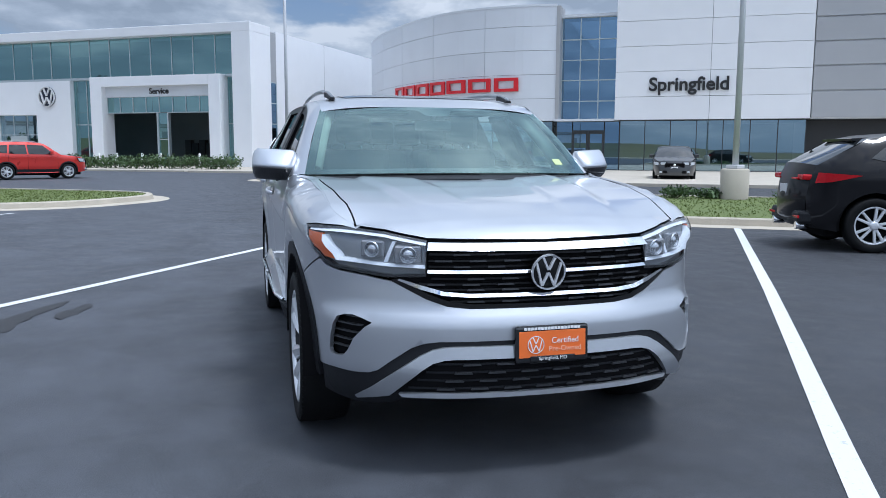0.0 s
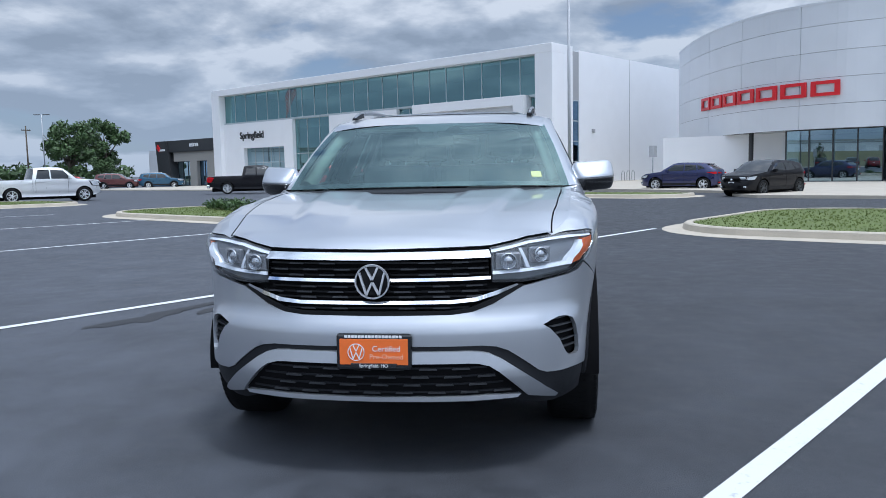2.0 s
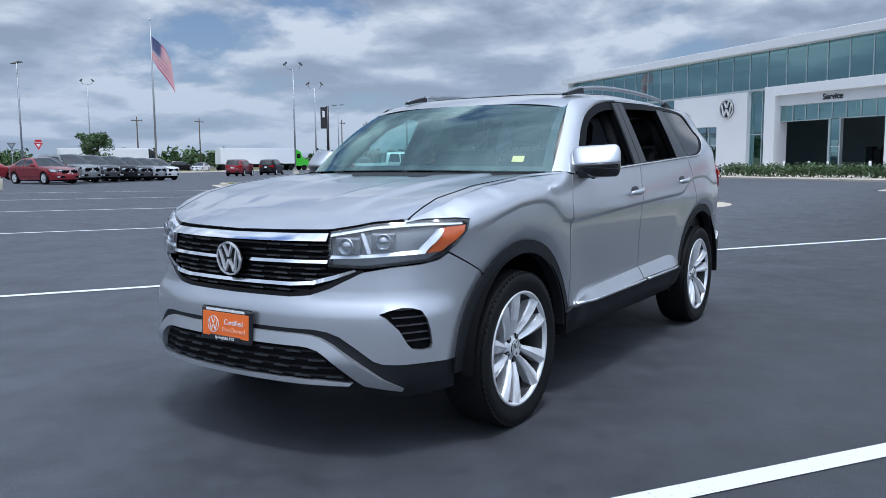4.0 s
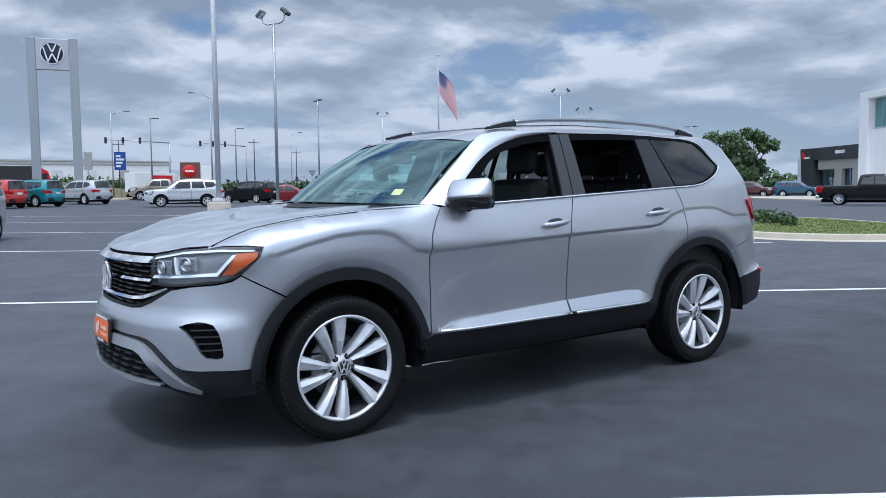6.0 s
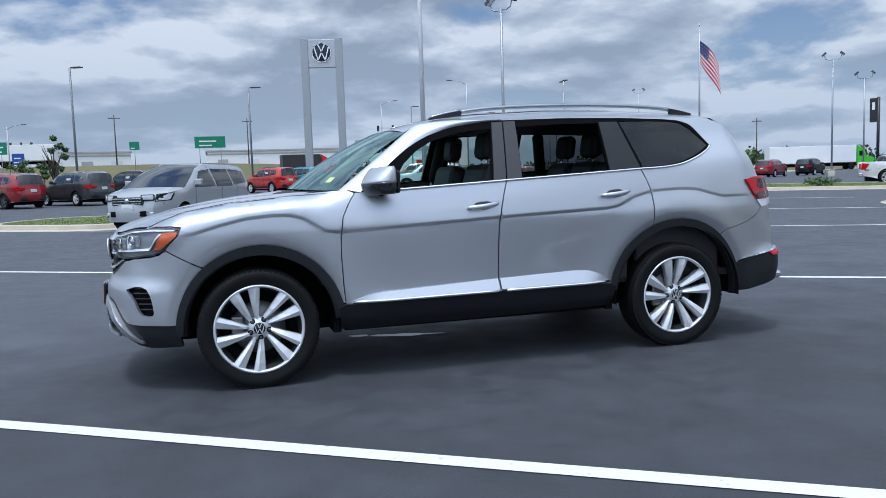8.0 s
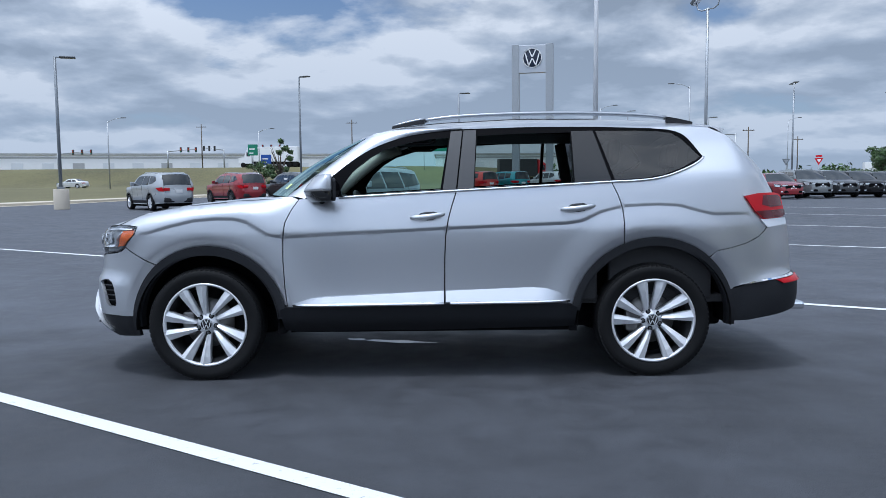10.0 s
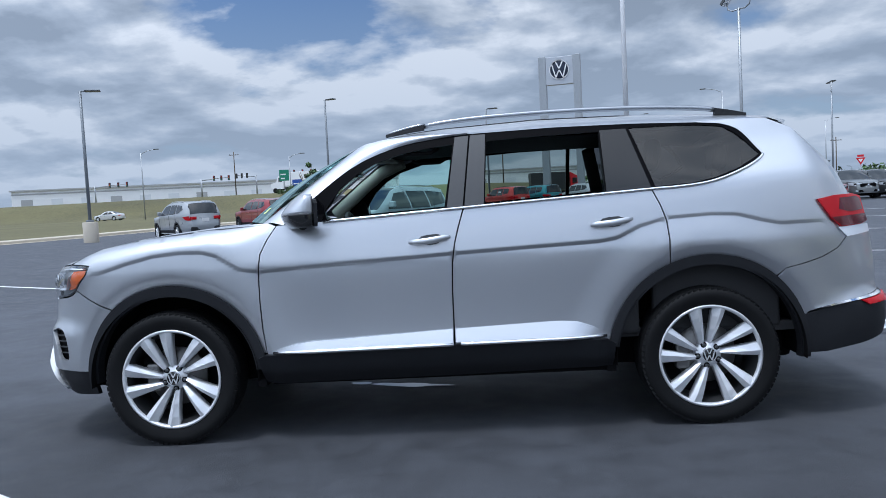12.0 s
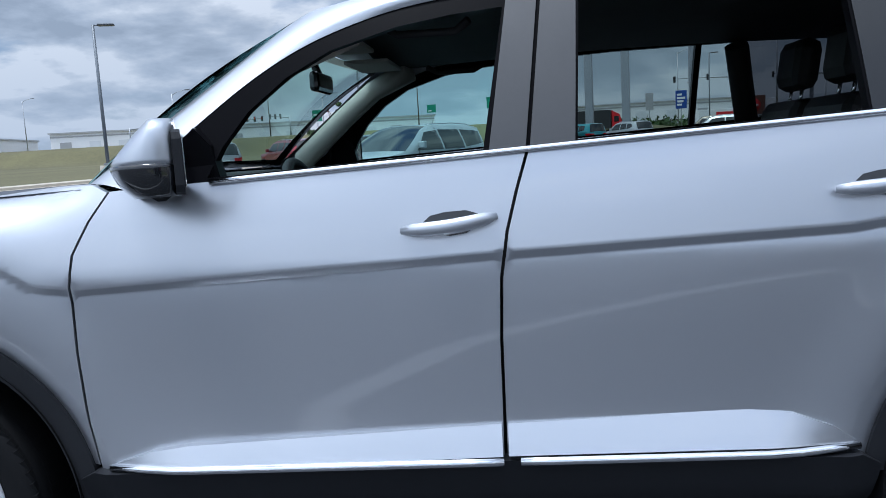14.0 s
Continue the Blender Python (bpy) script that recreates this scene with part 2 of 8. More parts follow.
def asphalt():
    m = material("asphalt", (0.050, 0.054, 0.062), 0.78)
    n, l = m.node_tree.nodes, m.node_tree.links
    b = n["Principled BSDF"]
    tc = n.new("ShaderNodeTexCoord")
    def tex(scale, detail, rough=0.6):
        t = n.new("ShaderNodeTexNoise")
        t.inputs["Scale"].default_value, t.inputs["Detail"].default_value, t.inputs["Roughness"].default_value = scale, detail, rough
        l.new(tc.outputs["Object"], t.inputs["Vector"])
        return t
    wide, mid, grain, smear = tex(0.16, 5), tex(1.3, 6), tex(130, 3, 0.7), tex(4.5, 5, 0.65)
    def rng(t, lo, hi, a=0.3, z=0.7):
        r = n.new("ShaderNodeMapRange")
        r.inputs["From Min"].default_value, r.inputs["From Max"].default_value = a, z
        r.inputs["To Min"].default_value, r.inputs["To Max"].default_value = lo, hi
        l.new(t.outputs["Fac"], r.inputs["Value"])
        return r.outputs[0]
    def mul(p, q):
        r = n.new("ShaderNodeMath"); r.operation = "MULTIPLY"
        l.new(p, r.inputs[0]); l.new(q, r.inputs[1])
        return r.outputs[0]
    # `coat` paints brightness by view into the colour: paler towards +y, darker before it
    sep = n.new("ShaderNodeSeparateXYZ"); l.new(tc.outputs["Object"], sep.inputs[0])
    wob = n.new("ShaderNodeMath"); wob.operation = "MULTIPLY_ADD"; wob.inputs[1].default_value = 3.0
    l.new(mid.outputs["Fac"], wob.inputs[0]); l.new(sep.outputs["Y"], wob.inputs[2])
    coat = n.new("ShaderNodeMapRange")
    coat.inputs["From Min"].default_value, coat.inputs["From Max"].default_value = 0.2, 3.4
    coat.inputs["To Min"].default_value, coat.inputs["To Max"].default_value = 0.75, 1.40
    l.new(wob.outputs[0], coat.inputs["Value"])
    k = mul(mul(rng(wide, 0.90, 1.10), rng(mid, 0.80, 1.20)), rng(grain, 0.42, 1.75))
    k = mul(mul(k, rng(smear, 0.80, 1.16)), coat.outputs[0])
    sc = n.new("ShaderNodeVectorMath"); sc.operation = "SCALE"
    sc.inputs[0].default_value = (0.043, 0.047, 0.056)
    l.new(k, sc.inputs["Scale"]); l.new(sc.outputs[0], b.inputs["Base Color"])
    l.new(rng(smear, 0.56, 0.88), b.inputs["Roughness"])
    bp = n.new("ShaderNodeBump")
    bp.inputs["Strength"].default_value, bp.inputs["Distance"].default_value = 0.45, 0.006
    l.new(grain.outputs["Fac"], bp.inputs["Height"]); l.new(bp.outputs[0], b.inputs["Normal"])
    return m


def worn_white():
    """Road marking paint, rubbed through to the asphalt in small flecks."""
    m = material("road_paint", (0.72, 0.73, 0.74), 0.7)
    n, l = m.node_tree.nodes, m.node_tree.links
    b = n["Principled BSDF"]
    tc = n.new("ShaderNodeTexCoord")
    t = n.new("ShaderNodeTexNoise")
    t.inputs["Scale"].default_value, t.inputs["Detail"].default_value, t.inputs["Roughness"].default_value = 22, 8, 0.75
    l.new(tc.outputs["Object"], t.inputs["Vector"])
    r = n.new("ShaderNodeValToRGB")
    r.color_ramp.elements[0].position, r.color_ramp.elements[1].position = 0.27, 0.42
    r.color_ramp.elements[0].color, r.color_ramp.elements[1].color = (0.14, 0.145, 0.15, 1), (0.66, 0.67, 0.68, 1)
    l.new(t.outputs["Fac"], r.inputs["Fac"]); l.new(r.outputs["Color"], b.inputs["Base Color"])
    return m


asphalt_mat = asphalt()
road_paint = worn_white()

# ---- mesh helpers ----


def obj(name, bm, mat, parent=None, smooth=False, label=""):
    """Link a bmesh as one mesh object; bm may also be (verts, faces)."""
    me = bpy.data.meshes.new(name)
    if isinstance(bm, tuple):
        me.from_pydata(*bm[:1], [], bm[1])
        me.update()
    else:
        bm.normal_update()
        bm.to_mesh(me)
        bm.free()
    if smooth:
        me.polygons.foreach_set("use_smooth", [True] * len(me.polygons))
    for k in (mat if isinstance(mat, (list, tuple)) else [mat]):
        me.materials.append(k)
    ob = new(name, me)
    if parent is not None:
        ob.parent = parent
    if label:
        tagged(ob, label)
    return ob


def part(name, bm, mat, parent, label="", smooth=False):
    return obj(name, bm, mat, parent, smooth, label)


def add_box(bm, lo, hi, m=None, bevel=0.0):
    """An axis-aligned box from lo to hi, with optional bevelled edges, moved by m."""
    lo, hi = Vector(lo), Vector(hi)
    r = bmesh.ops.create_cube(bm, size=1.0)
    vs = r["verts"]
    bmesh.ops.transform(bm, verts=vs, matrix=Matrix.Translation((lo + hi) / 2) @ Matrix.Diagonal((*(hi - lo), 1)))
    if bevel:
        es = list({e for v in vs for e in v.link_edges})
        g = bmesh.ops.bevel(bm, geom=es, offset=bevel, segments=2, affect="EDGES", profile=0.5)
        vs = list({v for f in g["faces"] for v in f.verts} | {v for v in vs if v.is_valid})
    if m is not None:
        bmesh.ops.transform(bm, verts=vs, matrix=m)
    return vs


def box(lo, hi, bevel=0.0, m=None):
    bm = bmesh.new()
    add_box(bm, lo, hi, m, bevel)
    return bm


def add_tube(bm, pts, r, sides=10, cap=True, flat=1.0):
    """A tube along points; r may be a list of radii."""
    pts = [Vector(p) for p in pts]
    rs = r if isinstance(r, (list, tuple)) else [r] * len(pts)
    rings = []
    for i, p in enumerate(pts):
        d = (pts[min(i + 1, len(pts) - 1)] - pts[max(i - 1, 0)]).normalized()
        a = d.cross(Vector((0, 0, 1)))
        if a.length < 0.05:
            a = d.cross(Vector((0, 1, 0)))
        a.normalize()
        b = d.cross(a)
        rings.append([bm.verts.new(p + a * rs[i] * math.cos(2 * math.pi * k / sides) + b * rs[i] * flat * math.sin(2 * math.pi * k / sides))
                      for k in range(sides)])
    for u, v in zip(rings, rings[1:]):
        for k in range(sides):
            f = bm.faces.new((u[k], u[(k + 1) % sides], v[(k + 1) % sides], v[k]))
            f.smooth = True
    if cap:
        bm.faces.new(rings[0][::-1])
        bm.faces.new(rings[-1])
    return rings


def tube(pts, r, sides=10, flat=1.0):
    bm = bmesh.new()
    add_tube(bm, pts, r, sides, True, flat)
    return bm


def lathe(profile, axis="z", sides=32, bm=None, at=(0, 0, 0), smooth=True, cap=False):
    """Turn (radius, height) pairs round an axis."""
    bm = bm or bmesh.new()
    at = Vector(at)
    rings = []
    for r, h in profile:
        ring = []
        for k in range(sides):
            a = 2 * math.pi * k / sides
            c, s = r * math.cos(a), r * math.sin(a)
            v = {"z": (c, s, h), "y": (c, h, s), "x": (h, c, s)}[axis]
            ring.append(bm.verts.new(at + Vector(v)))
        rings.append(ring)
    for u, v in zip(rings, rings[1:]):
        for k in range(sides):
            f = bm.faces.new((u[k], u[(k + 1) % sides], v[(k + 1) % sides], v[k]))
            f.smooth = smooth
    most = max(r for r, _ in profile)
    if profile[0][0] <= 0.6 * most or cap:
        bm.faces.new(rings[0][::-1])
    if profile[-1][0] <= 0.6 * most or cap:
        bm.faces.new(rings[-1])
    return bm


def prism(outline, lo, hi, axis="z", bm=None, m=None):
    """Push a flat outline from lo to hi along an axis."""
    bm = bm or bmesh.new()
    def at(p, h):
        return {"z": (p[0], p[1], h), "y": (p[0], h, p[1]), "x": (h, p[0], p[1])}[axis]
    a = [bm.verts.new(at(p, lo)) for p in outline]
    b = [bm.verts.new(at(p, hi)) for p in outline]
    k = len(outline)
    bm.faces.new(a[::-1]); bm.faces.new(b)
    for i in range(k):
        bm.faces.new((a[i], a[(i + 1) % k], b[(i + 1) % k], b[i]))
    bmesh.ops.recalc_face_normals(bm, faces=bm.faces)
    if m is not None:
        bmesh.ops.transform(bm, verts=bm.verts, matrix=m)
    return bm


def grid_sheet(nx, ny, fn, bm=None, smooth=True):
    """A sheet of (nx+1) x (ny+1) points fn(i/nx, j/ny)."""
    bm = bm or bmesh.new()
    vs = [[bm.verts.new(fn(i / nx, j / ny)) for j in range(ny + 1)] for i in range(nx + 1)]
    for i in range(nx):
        for j in range(ny):
            f = bm.faces.new((vs[i][j], vs[i + 1][j], vs[i + 1][j + 1], vs[i][j + 1]))
            f.smooth = smooth
    return bm


def empty(name, m=None, label="", category="", group="", kind=""):
    ob = new(name)
    ob.empty_display_size = 0.1
    if m is not None:
        ob.matrix_world = m
    return tagged(ob, label, category, group, kind)


def thing(ob, label, category, group=""):
    return tagged(ob, label, category, group)


def lettering(name, body, size, mat, parent, m, depth=0.02, align="CENTER"):
    """Raised letters in the built-in font, turned into a mesh."""
    cu = bpy.data.curves.new(name, "FONT")
    cu.body, cu.size, cu.extrude, cu.align_x, cu.align_y = body, size, depth, align, "CENTER"
    cu.offset = 0.022 * size if size > 0.5 else 0.0
    tmp = bpy.data.objects.new(name, cu)
    scene.collection.objects.link(tmp)
    me = bpy.data.meshes.new_from_object(tmp.evaluated_get(bpy.context.evaluated_depsgraph_get()))
    bpy.data.objects.remove(tmp)
    me.materials.append(mat)
    ob = new(name, me)
    ob.parent = parent
    ob.matrix_basis = m
    return ob


def lerp(xs, ys, x):
    return float(np.interp(x, xs, ys))


def smooth_step(a, b, x):
    t = min(1.0, max(0.0, (x - a) / (b - a)))
    return t * t * (3 - 2 * t)


def curve_through(pts, n=8, closed=False):
    """Catmull-Rom points through a list of points."""
    P = [Vector(p) for p in pts]
    k = len(P)
    out = []
    for i in range(k if closed else k - 1):
        a, b = P[i], P[(i + 1) % k]
        p0 = P[i - 1] if (closed or i > 0) else a * 2 - b
        p3 = P[(i + 2) % k] if (closed or i + 2 < k) else b * 2 - a
        for j in range(n):
            t = j / n
            out.append(0.5 * ((2 * a) + (b - p0) * t + (2 * p0 - 5 * a + 4 * b - p3) * t * t + (3 * a - p0 - 3 * b + p3) * t ** 3))
    if not closed:
        out.append(P[-1])
    return out


# the lot's own axes: u towards the showrooms, v along their fronts
TURN = radians(-33)
UX, VX = Vector((math.cos(TURN), math.sin(TURN), 0)), Vector((-math.sin(TURN), math.cos(TURN), 0))
LOT = Matrix.Rotation(TURN, 4, "Z")


def uv(u, v, z=0.0):
    return UX * u + VX * v + Vector((0, 0, z))


def bank(x, y):
    """The grass embankment that carries the highway."""
    return 3.3 * smooth_step(126, 146, y) * smooth_step(80, -10, x)


def ground_z(x, y):
    """The lot falls gently; far to the north it climbs again."""
    side = 1.0 - 0.95 * smooth_step(14, 40, x)
    return 0.0105 * max(0.0, min(y, 260.0) - 12) * side + bank(x, y)

# ---- ground ----
def spaced(limit, near, step):
    a = list(np.arange(0, near + 0.1, step))
    while a[-1] < limit:
        a.append(a[-1] * 1.35)
    return [-v for v in a[:0:-1]] + a


def build_ground():
    xs, ys = spaced(2500, 60, 4.0), spaced(2500, 60, 4.0)
    vs = [(x, y, ground_z(x, y) - 1.6 * bank(x, y)) for x in xs for y in ys]
    k = len(ys)
    fs = [(i * k + j, (i + 1) * k + j, (i + 1) * k + j + 1, i * k + j + 1) for i in range(len(xs) - 1) for j in range(k - 1)]
    g = obj("ground", (vs, fs), asphalt_mat, smooth=True)
    tagged(g, "dark blue-grey sealed asphalt of the car lot", "ground", kind="structure")


build_ground()


def stripe(v, u0, u1, w=0.118, skew=0.0):
    """A painted line along u, laid on the asphalt."""
    n = max(2, int(abs(u1 - u0) / 2))
    bm = bmesh.new()
    rows = []
    for i in range(n + 1):
        u = u0 + (u1 - u0) * i / n
        row = []
        for s in (-0.5, 0.5):
            p = uv(u, v + skew * max(-1.0, min(3.6, u)) + s * w)
            row.append(bm.verts.new((p.x, p.y, ground_z(p.x, p.y) + 0.005)))
        rows.append(row)
    for a, b in zip(rows, rows[1:]):
        bm.faces.new((a[0], b[0], b[1], a[1]))
    ob = obj("parking_line", bm, road_paint)
    tagged(ob, "worn white painted parking line on asphalt", "road marking", "parking lines", "structure")


stripe(-1.765, -9, 10.9, 0.118, -0.014)
for v, u0, u1 in ((4.62, -17, 12.4), (12.75, -17, 9.2), (19.5, -17, 9.2), (25.9, -17, 9.0), (-8.1, -9, 10.9), (31.8, -17, 6)):
    stripe(v, u0, u1)


def blob(name, x, y, rx, ry, turn, mat, label, h=0.004, rough=0.35, seed=1, n=48):
    """A flat irregular patch on the asphalt."""
    rnd = random.Random(seed)
    ph = [rnd.uniform(0, 6.28) for _ in range(6)]
    bm = bmesh.new()
    c, s = math.cos(turn), math.sin(turn)
    ring = []
    for k in range(n):
        a = 2 * math.pi * k / n
        r = 1 + rough * sum(math.sin((q + 2) * a + ph[q]) / (q + 2) for q in range(6)) + rnd.uniform(-0.08, 0.08)
        p = (rx * r * math.cos(a), ry * r * math.sin(a))
        ring.append(bm.verts.new((x + c * p[0] - s * p[1], y + s * p[0] + c * p[1], h)))
    bm.faces.new(ring)
    bmesh.ops.triangulate(bm, faces=bm.faces)
    tagged(obj(name, bm, mat), label, "stain", kind="structure")


oil_mat = material("oil_stain", (0.016, 0.017, 0.020), 0.55, vary=0.3, scale=5)
blob("oil_stain", 2.75, 3.0, 0.50, 0.17, -0.35, oil_mat, "dark oil stain soaked into the asphalt", rough=0.75, seed=4, n=90)
blob("oil_stain", 3.15, 2.55, 0.3, 0.08, -0.2, oil_mat, "dark oil stain soaked into the asphalt", seed=9)
# two flat near-white patches with low roughness and full specular
patch_mat = material("spilled_paint", (0.88, 0.88, 0.87), 0.14, spec=1.0)
blob("paint_spill", 1.20, 0.27, 0.27, 0.05, -0.3, patch_mat, "glossy white patch on the asphalt", seed=2)
blob("paint_spill", 0.86, 0.375, 0.09, 0.03, -0.25, patch_mat, "glossy white patch on the asphalt", seed=6)


def tufts(bm, inside, box4, count, h, seed, z0):
    """Short leaning blades scattered where inside(u, v) holds."""
    rnd = random.Random(seed)
    made = 0
    while made < count:
        u, v = rnd.uniform(box4[0], box4[1]), rnd.uniform(box4[2], box4[3])
        if not inside(u, v):
            continue
        p = uv(u, v, z0)
        p.z += ground_z(p.x, p.y)
        a, hh = rnd.uniform(0, 6.28), h * rnd.uniform(0.6, 1.4)
        d = Vector((math.cos(a), math.sin(a), 0)) * 0.022
        t = p + Vector((rnd.uniform(-1, 1) * hh * 0.5, rnd.uniform(-1, 1) * hh * 0.5, hh))
        bm.faces.new([bm.verts.new(q) for q in (p - d, p + d, t)])
        made += 1


def leaf_clump(bm, c, r, count, rnd, size=0.08, flat=0.8):
    """Many small leaves round a centre."""
    for _ in range(count):
        d = Vector((rnd.gauss(0, 1), rnd.gauss(0, 1), rnd.gauss(0, 1) * flat))
        d.normalize()
        p = Vector(c) + Vector((d.x * r[0], d.y * r[1], d.z * r[2])) * rnd.uniform(0.45, 1.0)
        a = Vector((rnd.gauss(0, 1), rnd.gauss(0, 1), rnd.gauss(0, 1))).normalized()
        b = a.cross(d if abs(a.dot(d)) < 0.95 else Vector((0, 0, 1))).normalized()
        s = size * rnd.uniform(0.6, 1.4)
        bm.faces.new([bm.verts.new(q) for q in (p - a * s, p + b * s * 0.5, p + a * s, p - b * s * 0.5)])


def shrub(x, y, r, h, seed, label, name="shrub", group="low shrubs in the kerbed beds", size=0.06, count=420):
    z = ground_z(x, y) + 0.12
    rnd = random.Random(seed)
    root = empty(name, Matrix.Translation((x, y, z)), label, "shrub", group)
    bm = bmesh.new()
    for k in range(5):
        a = rnd.uniform(0, 6.28)
        add_tube(bm, [(0, 0, 0), (r * 0.4 * math.cos(a), r * 0.4 * math.sin(a), h * 0.5)], [0.012, 0.006], 5)
    part("branching", bm, bark, root)
    bm = bmesh.new()
    for k in range(5):
        a = rnd.uniform(0, 6.28)
        q = rnd.uniform(0.1, 0.55)
        leaf_clump(bm, (r * q * math.cos(a), r * q * math.sin(a), h * rnd.uniform(0.4, 0.65)), (r * 0.6, r * 0.6, h * 0.5), count // 5, rnd, size)
    part("foliage", bm, leaf_mat, root)
    return root


def island(name, u0, u1, v0, v1, round_r, label, blades=1500, seed=3):
    """A kerbed bed: concrete kerb with a real step, turf inside, short grass on it."""
    def ring(inset, n=8):
        out = []
        r = max(0.05, round_r - inset)
        for cu, cv, a0 in ((u1 - round_r, v1 - round_r, 0), (u0 + round_r, v1 - round_r, 90), (u0 + round_r, v0 + round_r, 180), (u1 - round_r, v0 + round_r, 270)):
            for k in range(n + 1):
                a = radians(a0 + 90 * k / n)
                out.append((cu + r * math.cos(a), cv + r * math.sin(a)))
        return out
    def up(q, z):
        p = uv(*q)
        return (p.x, p.y, ground_z(p.x, p.y) + z)
    bm = bmesh.new()
    # gutter apron, face, rounded top, inner face
    prof = ((-0.42, 0.004), (-0.40, 0.012), (0.0, 0.02), (0.03, 0.13), (0.06, 0.15), (0.20, 0.15), (0.21, 0.06))
    rings = [[bm.verts.new(up(q, z)) for q in ring(i)] for i, z in prof]
    for a, b in zip(rings, rings[1:]):
        for k in range(len(a)):
            bm.faces.new((a[k], a[(k + 1) % len(a)], b[(k + 1) % len(a)], b[k]))
    bmesh.ops.recalc_face_normals(bm, faces=bm.faces)
    tagged(obj("kerb", bm, kerb_mat), label, "kerb", "kerbed beds", "structure")
    inner = ring(0.205)
    bm = bmesh.new()
    bm.faces.new([bm.verts.new(up(q, 0.125)) for q in inner])
    bmesh.ops.triangulate(bm, faces=bm.faces)
    tagged(obj("turf", bm, turf_mat), "patchy mown turf inside the kerb", "turf", kind="structure")
    def inside(u, v):
        du = max(u0 + round_r - u, u - u1 + round_r, 0)
        dv = max(v0 + round_r - v, v - v1 + round_r, 0)
        return math.hypot(du, dv) < round_r - 0.22
    bm = bmesh.new()
    tufts(bm, inside, (u0, u1, v0, v1), blades, 0.032, seed, 0.122)
    tagged(obj("grass", bm, grass_mat), "short yellow-green grass blades", "grass", kind="stuff")


island("bed_east", 11.3, 19.2, -16.0, 4.3, 2.2, "pale concrete kerb round the grass bed with the lamp", 9000, 3)
island("bed_north", 9.4, 15.6, 12.8, 24.2, 2.6, "pale concrete kerb round the grass bed with low shrubs", 6000, 5)
island("bed_far", 4.5, 14.5, 34.2, 42.0, 2.5, "pale concrete kerb round a far grass bed", 2500, 7)
island("bed_west", -17.0, -11.6, 13.0, 17.4, 1.8, "pale concrete kerb round a small grass bed", 1500, 8)
island("bed_lamp", 27.0, 30.5, 11.0, 18.2, 1.6, "pale concrete kerb round a narrow lamp bed", 500, 9)

for i, (u, v, r, h) in enumerate(((17.9, -0.6, 0.55, 0.32), (18.2, -1.4, 0.5, 0.3), (18.3, -3.6, 0.7, 0.36), (18.0, -5.2, 0.5, 0.3),
                                  (12.2, 19.6, 0.8, 0.4), (12.6, 20.9, 0.7, 0.4), (12.0, 18.0, 0.5, 0.32), (13.0, 21.8, 0.5, 0.3), (9.6, 36.2, 1.0, 0.4), (9.8, 38.0, 0.9, 0.4), (-13.2, 15.1, 0.4, 0.3))):
    p = uv(u, v)
    shrub(p.x, p.y, r, h, 20 + i, "low spreading green juniper shrub in the grass bed")


def flat_slab(name, pts, z, mat, label, category, thick=0.16):
    """A paved slab with a kerb face."""
    bm = bmesh.new()
    top = [bm.verts.new((p.x, p.y, ground_z(p.x, p.y) + z)) for p in pts]
    low = [bm.verts.new((p.x, p.y, ground_z(p.x, p.y) + z - thick)) for p in pts]
    k = len(pts)
    bm.faces.new(top)
    for i in range(k):
        bm.faces.new((top[i], low[i], low[(i + 1) % k], top[(i + 1) % k]))
    bmesh.ops.recalc_face_normals(bm, faces=bm.faces)
    bmesh.ops.triangulate(bm, faces=[f for f in bm.faces if len(f.verts) > 4])
    return tagged(obj(name, bm, mat), label, category, kind="structure")


# concrete apron in front of both showrooms
flat_slab("pavement", [uv(*q) for q in ((28.0, -26), (28.0, 8), (29.5, 9.5), (33, 11), (37.5, 24), (37.5, 28.6), (74, 28.6), (74, -26))], 0.12, concrete,
          "pale concrete forecourt in front of the silver showroom", "pavement")
flat_slab("pavement", [uv(*q) for q in ((38.0, 29.2), (38.0, 50), (34.5, 52), (34.5, 80), (74, 80), (74, 29.2))], 0.10, concrete,
          "pale concrete walk along the white showroom", "pavement")


def verge():
    """The grass beyond the lot, with its kerb and concrete edge."""
    edge = curve_through([(-140, -60), (-70, -10), (-34, 18), (-22, 38), (-14, 56), (12, 68), (45, 84), (110, 105), (210, 130)], 8)
    m = len(edge) - 1
    FAR = [0.0, 1.0, 2.0, 6.0] + [12.0 + 4.0 * k for k in range(40)] + [200.0, 300.0, 700.0, 1800.0]
    def at(i, j):
        e = edge[round(i * m)]
        d = FAR[round(j * (len(FAR) - 1))]
        w = Vector((-0.42, 0.91, 0)) * d
        x, y = e.x + w.x, e.y + w.y
        return (x, y, ground_z(x, y) + 0.06)
    tagged(obj("field", grid_sheet(m, len(FAR) - 1, at), dry_grass), "dry yellow-green grass verge beyond the lot", "field", kind="structure")
    bm = bmesh.new()
    rows = []
    for e in edge:
        row = []
        for d, z in ((-0.6, 0.01), (-0.15, 0.02), (-0.12, 0.15), (0.1, 0.16), (2.6, 0.16), (2.7, 0.02)):
            x, y = e.x - 0.42 * d, e.y + 0.91 * d
            row.append(bm.verts.new((x, y, ground_z(x, y) + z)))
        rows.append(row)
    for a, b in zip(rows, rows[1:]):
        for k in range(5):
            bm.faces.new((a[k], b[k], b[k + 1], a[k + 1]))
    tagged(obj("pavement", bm, kerb_mat), "pale concrete kerb and walk along the lot's edge", "pavement", kind="structure")


verge()

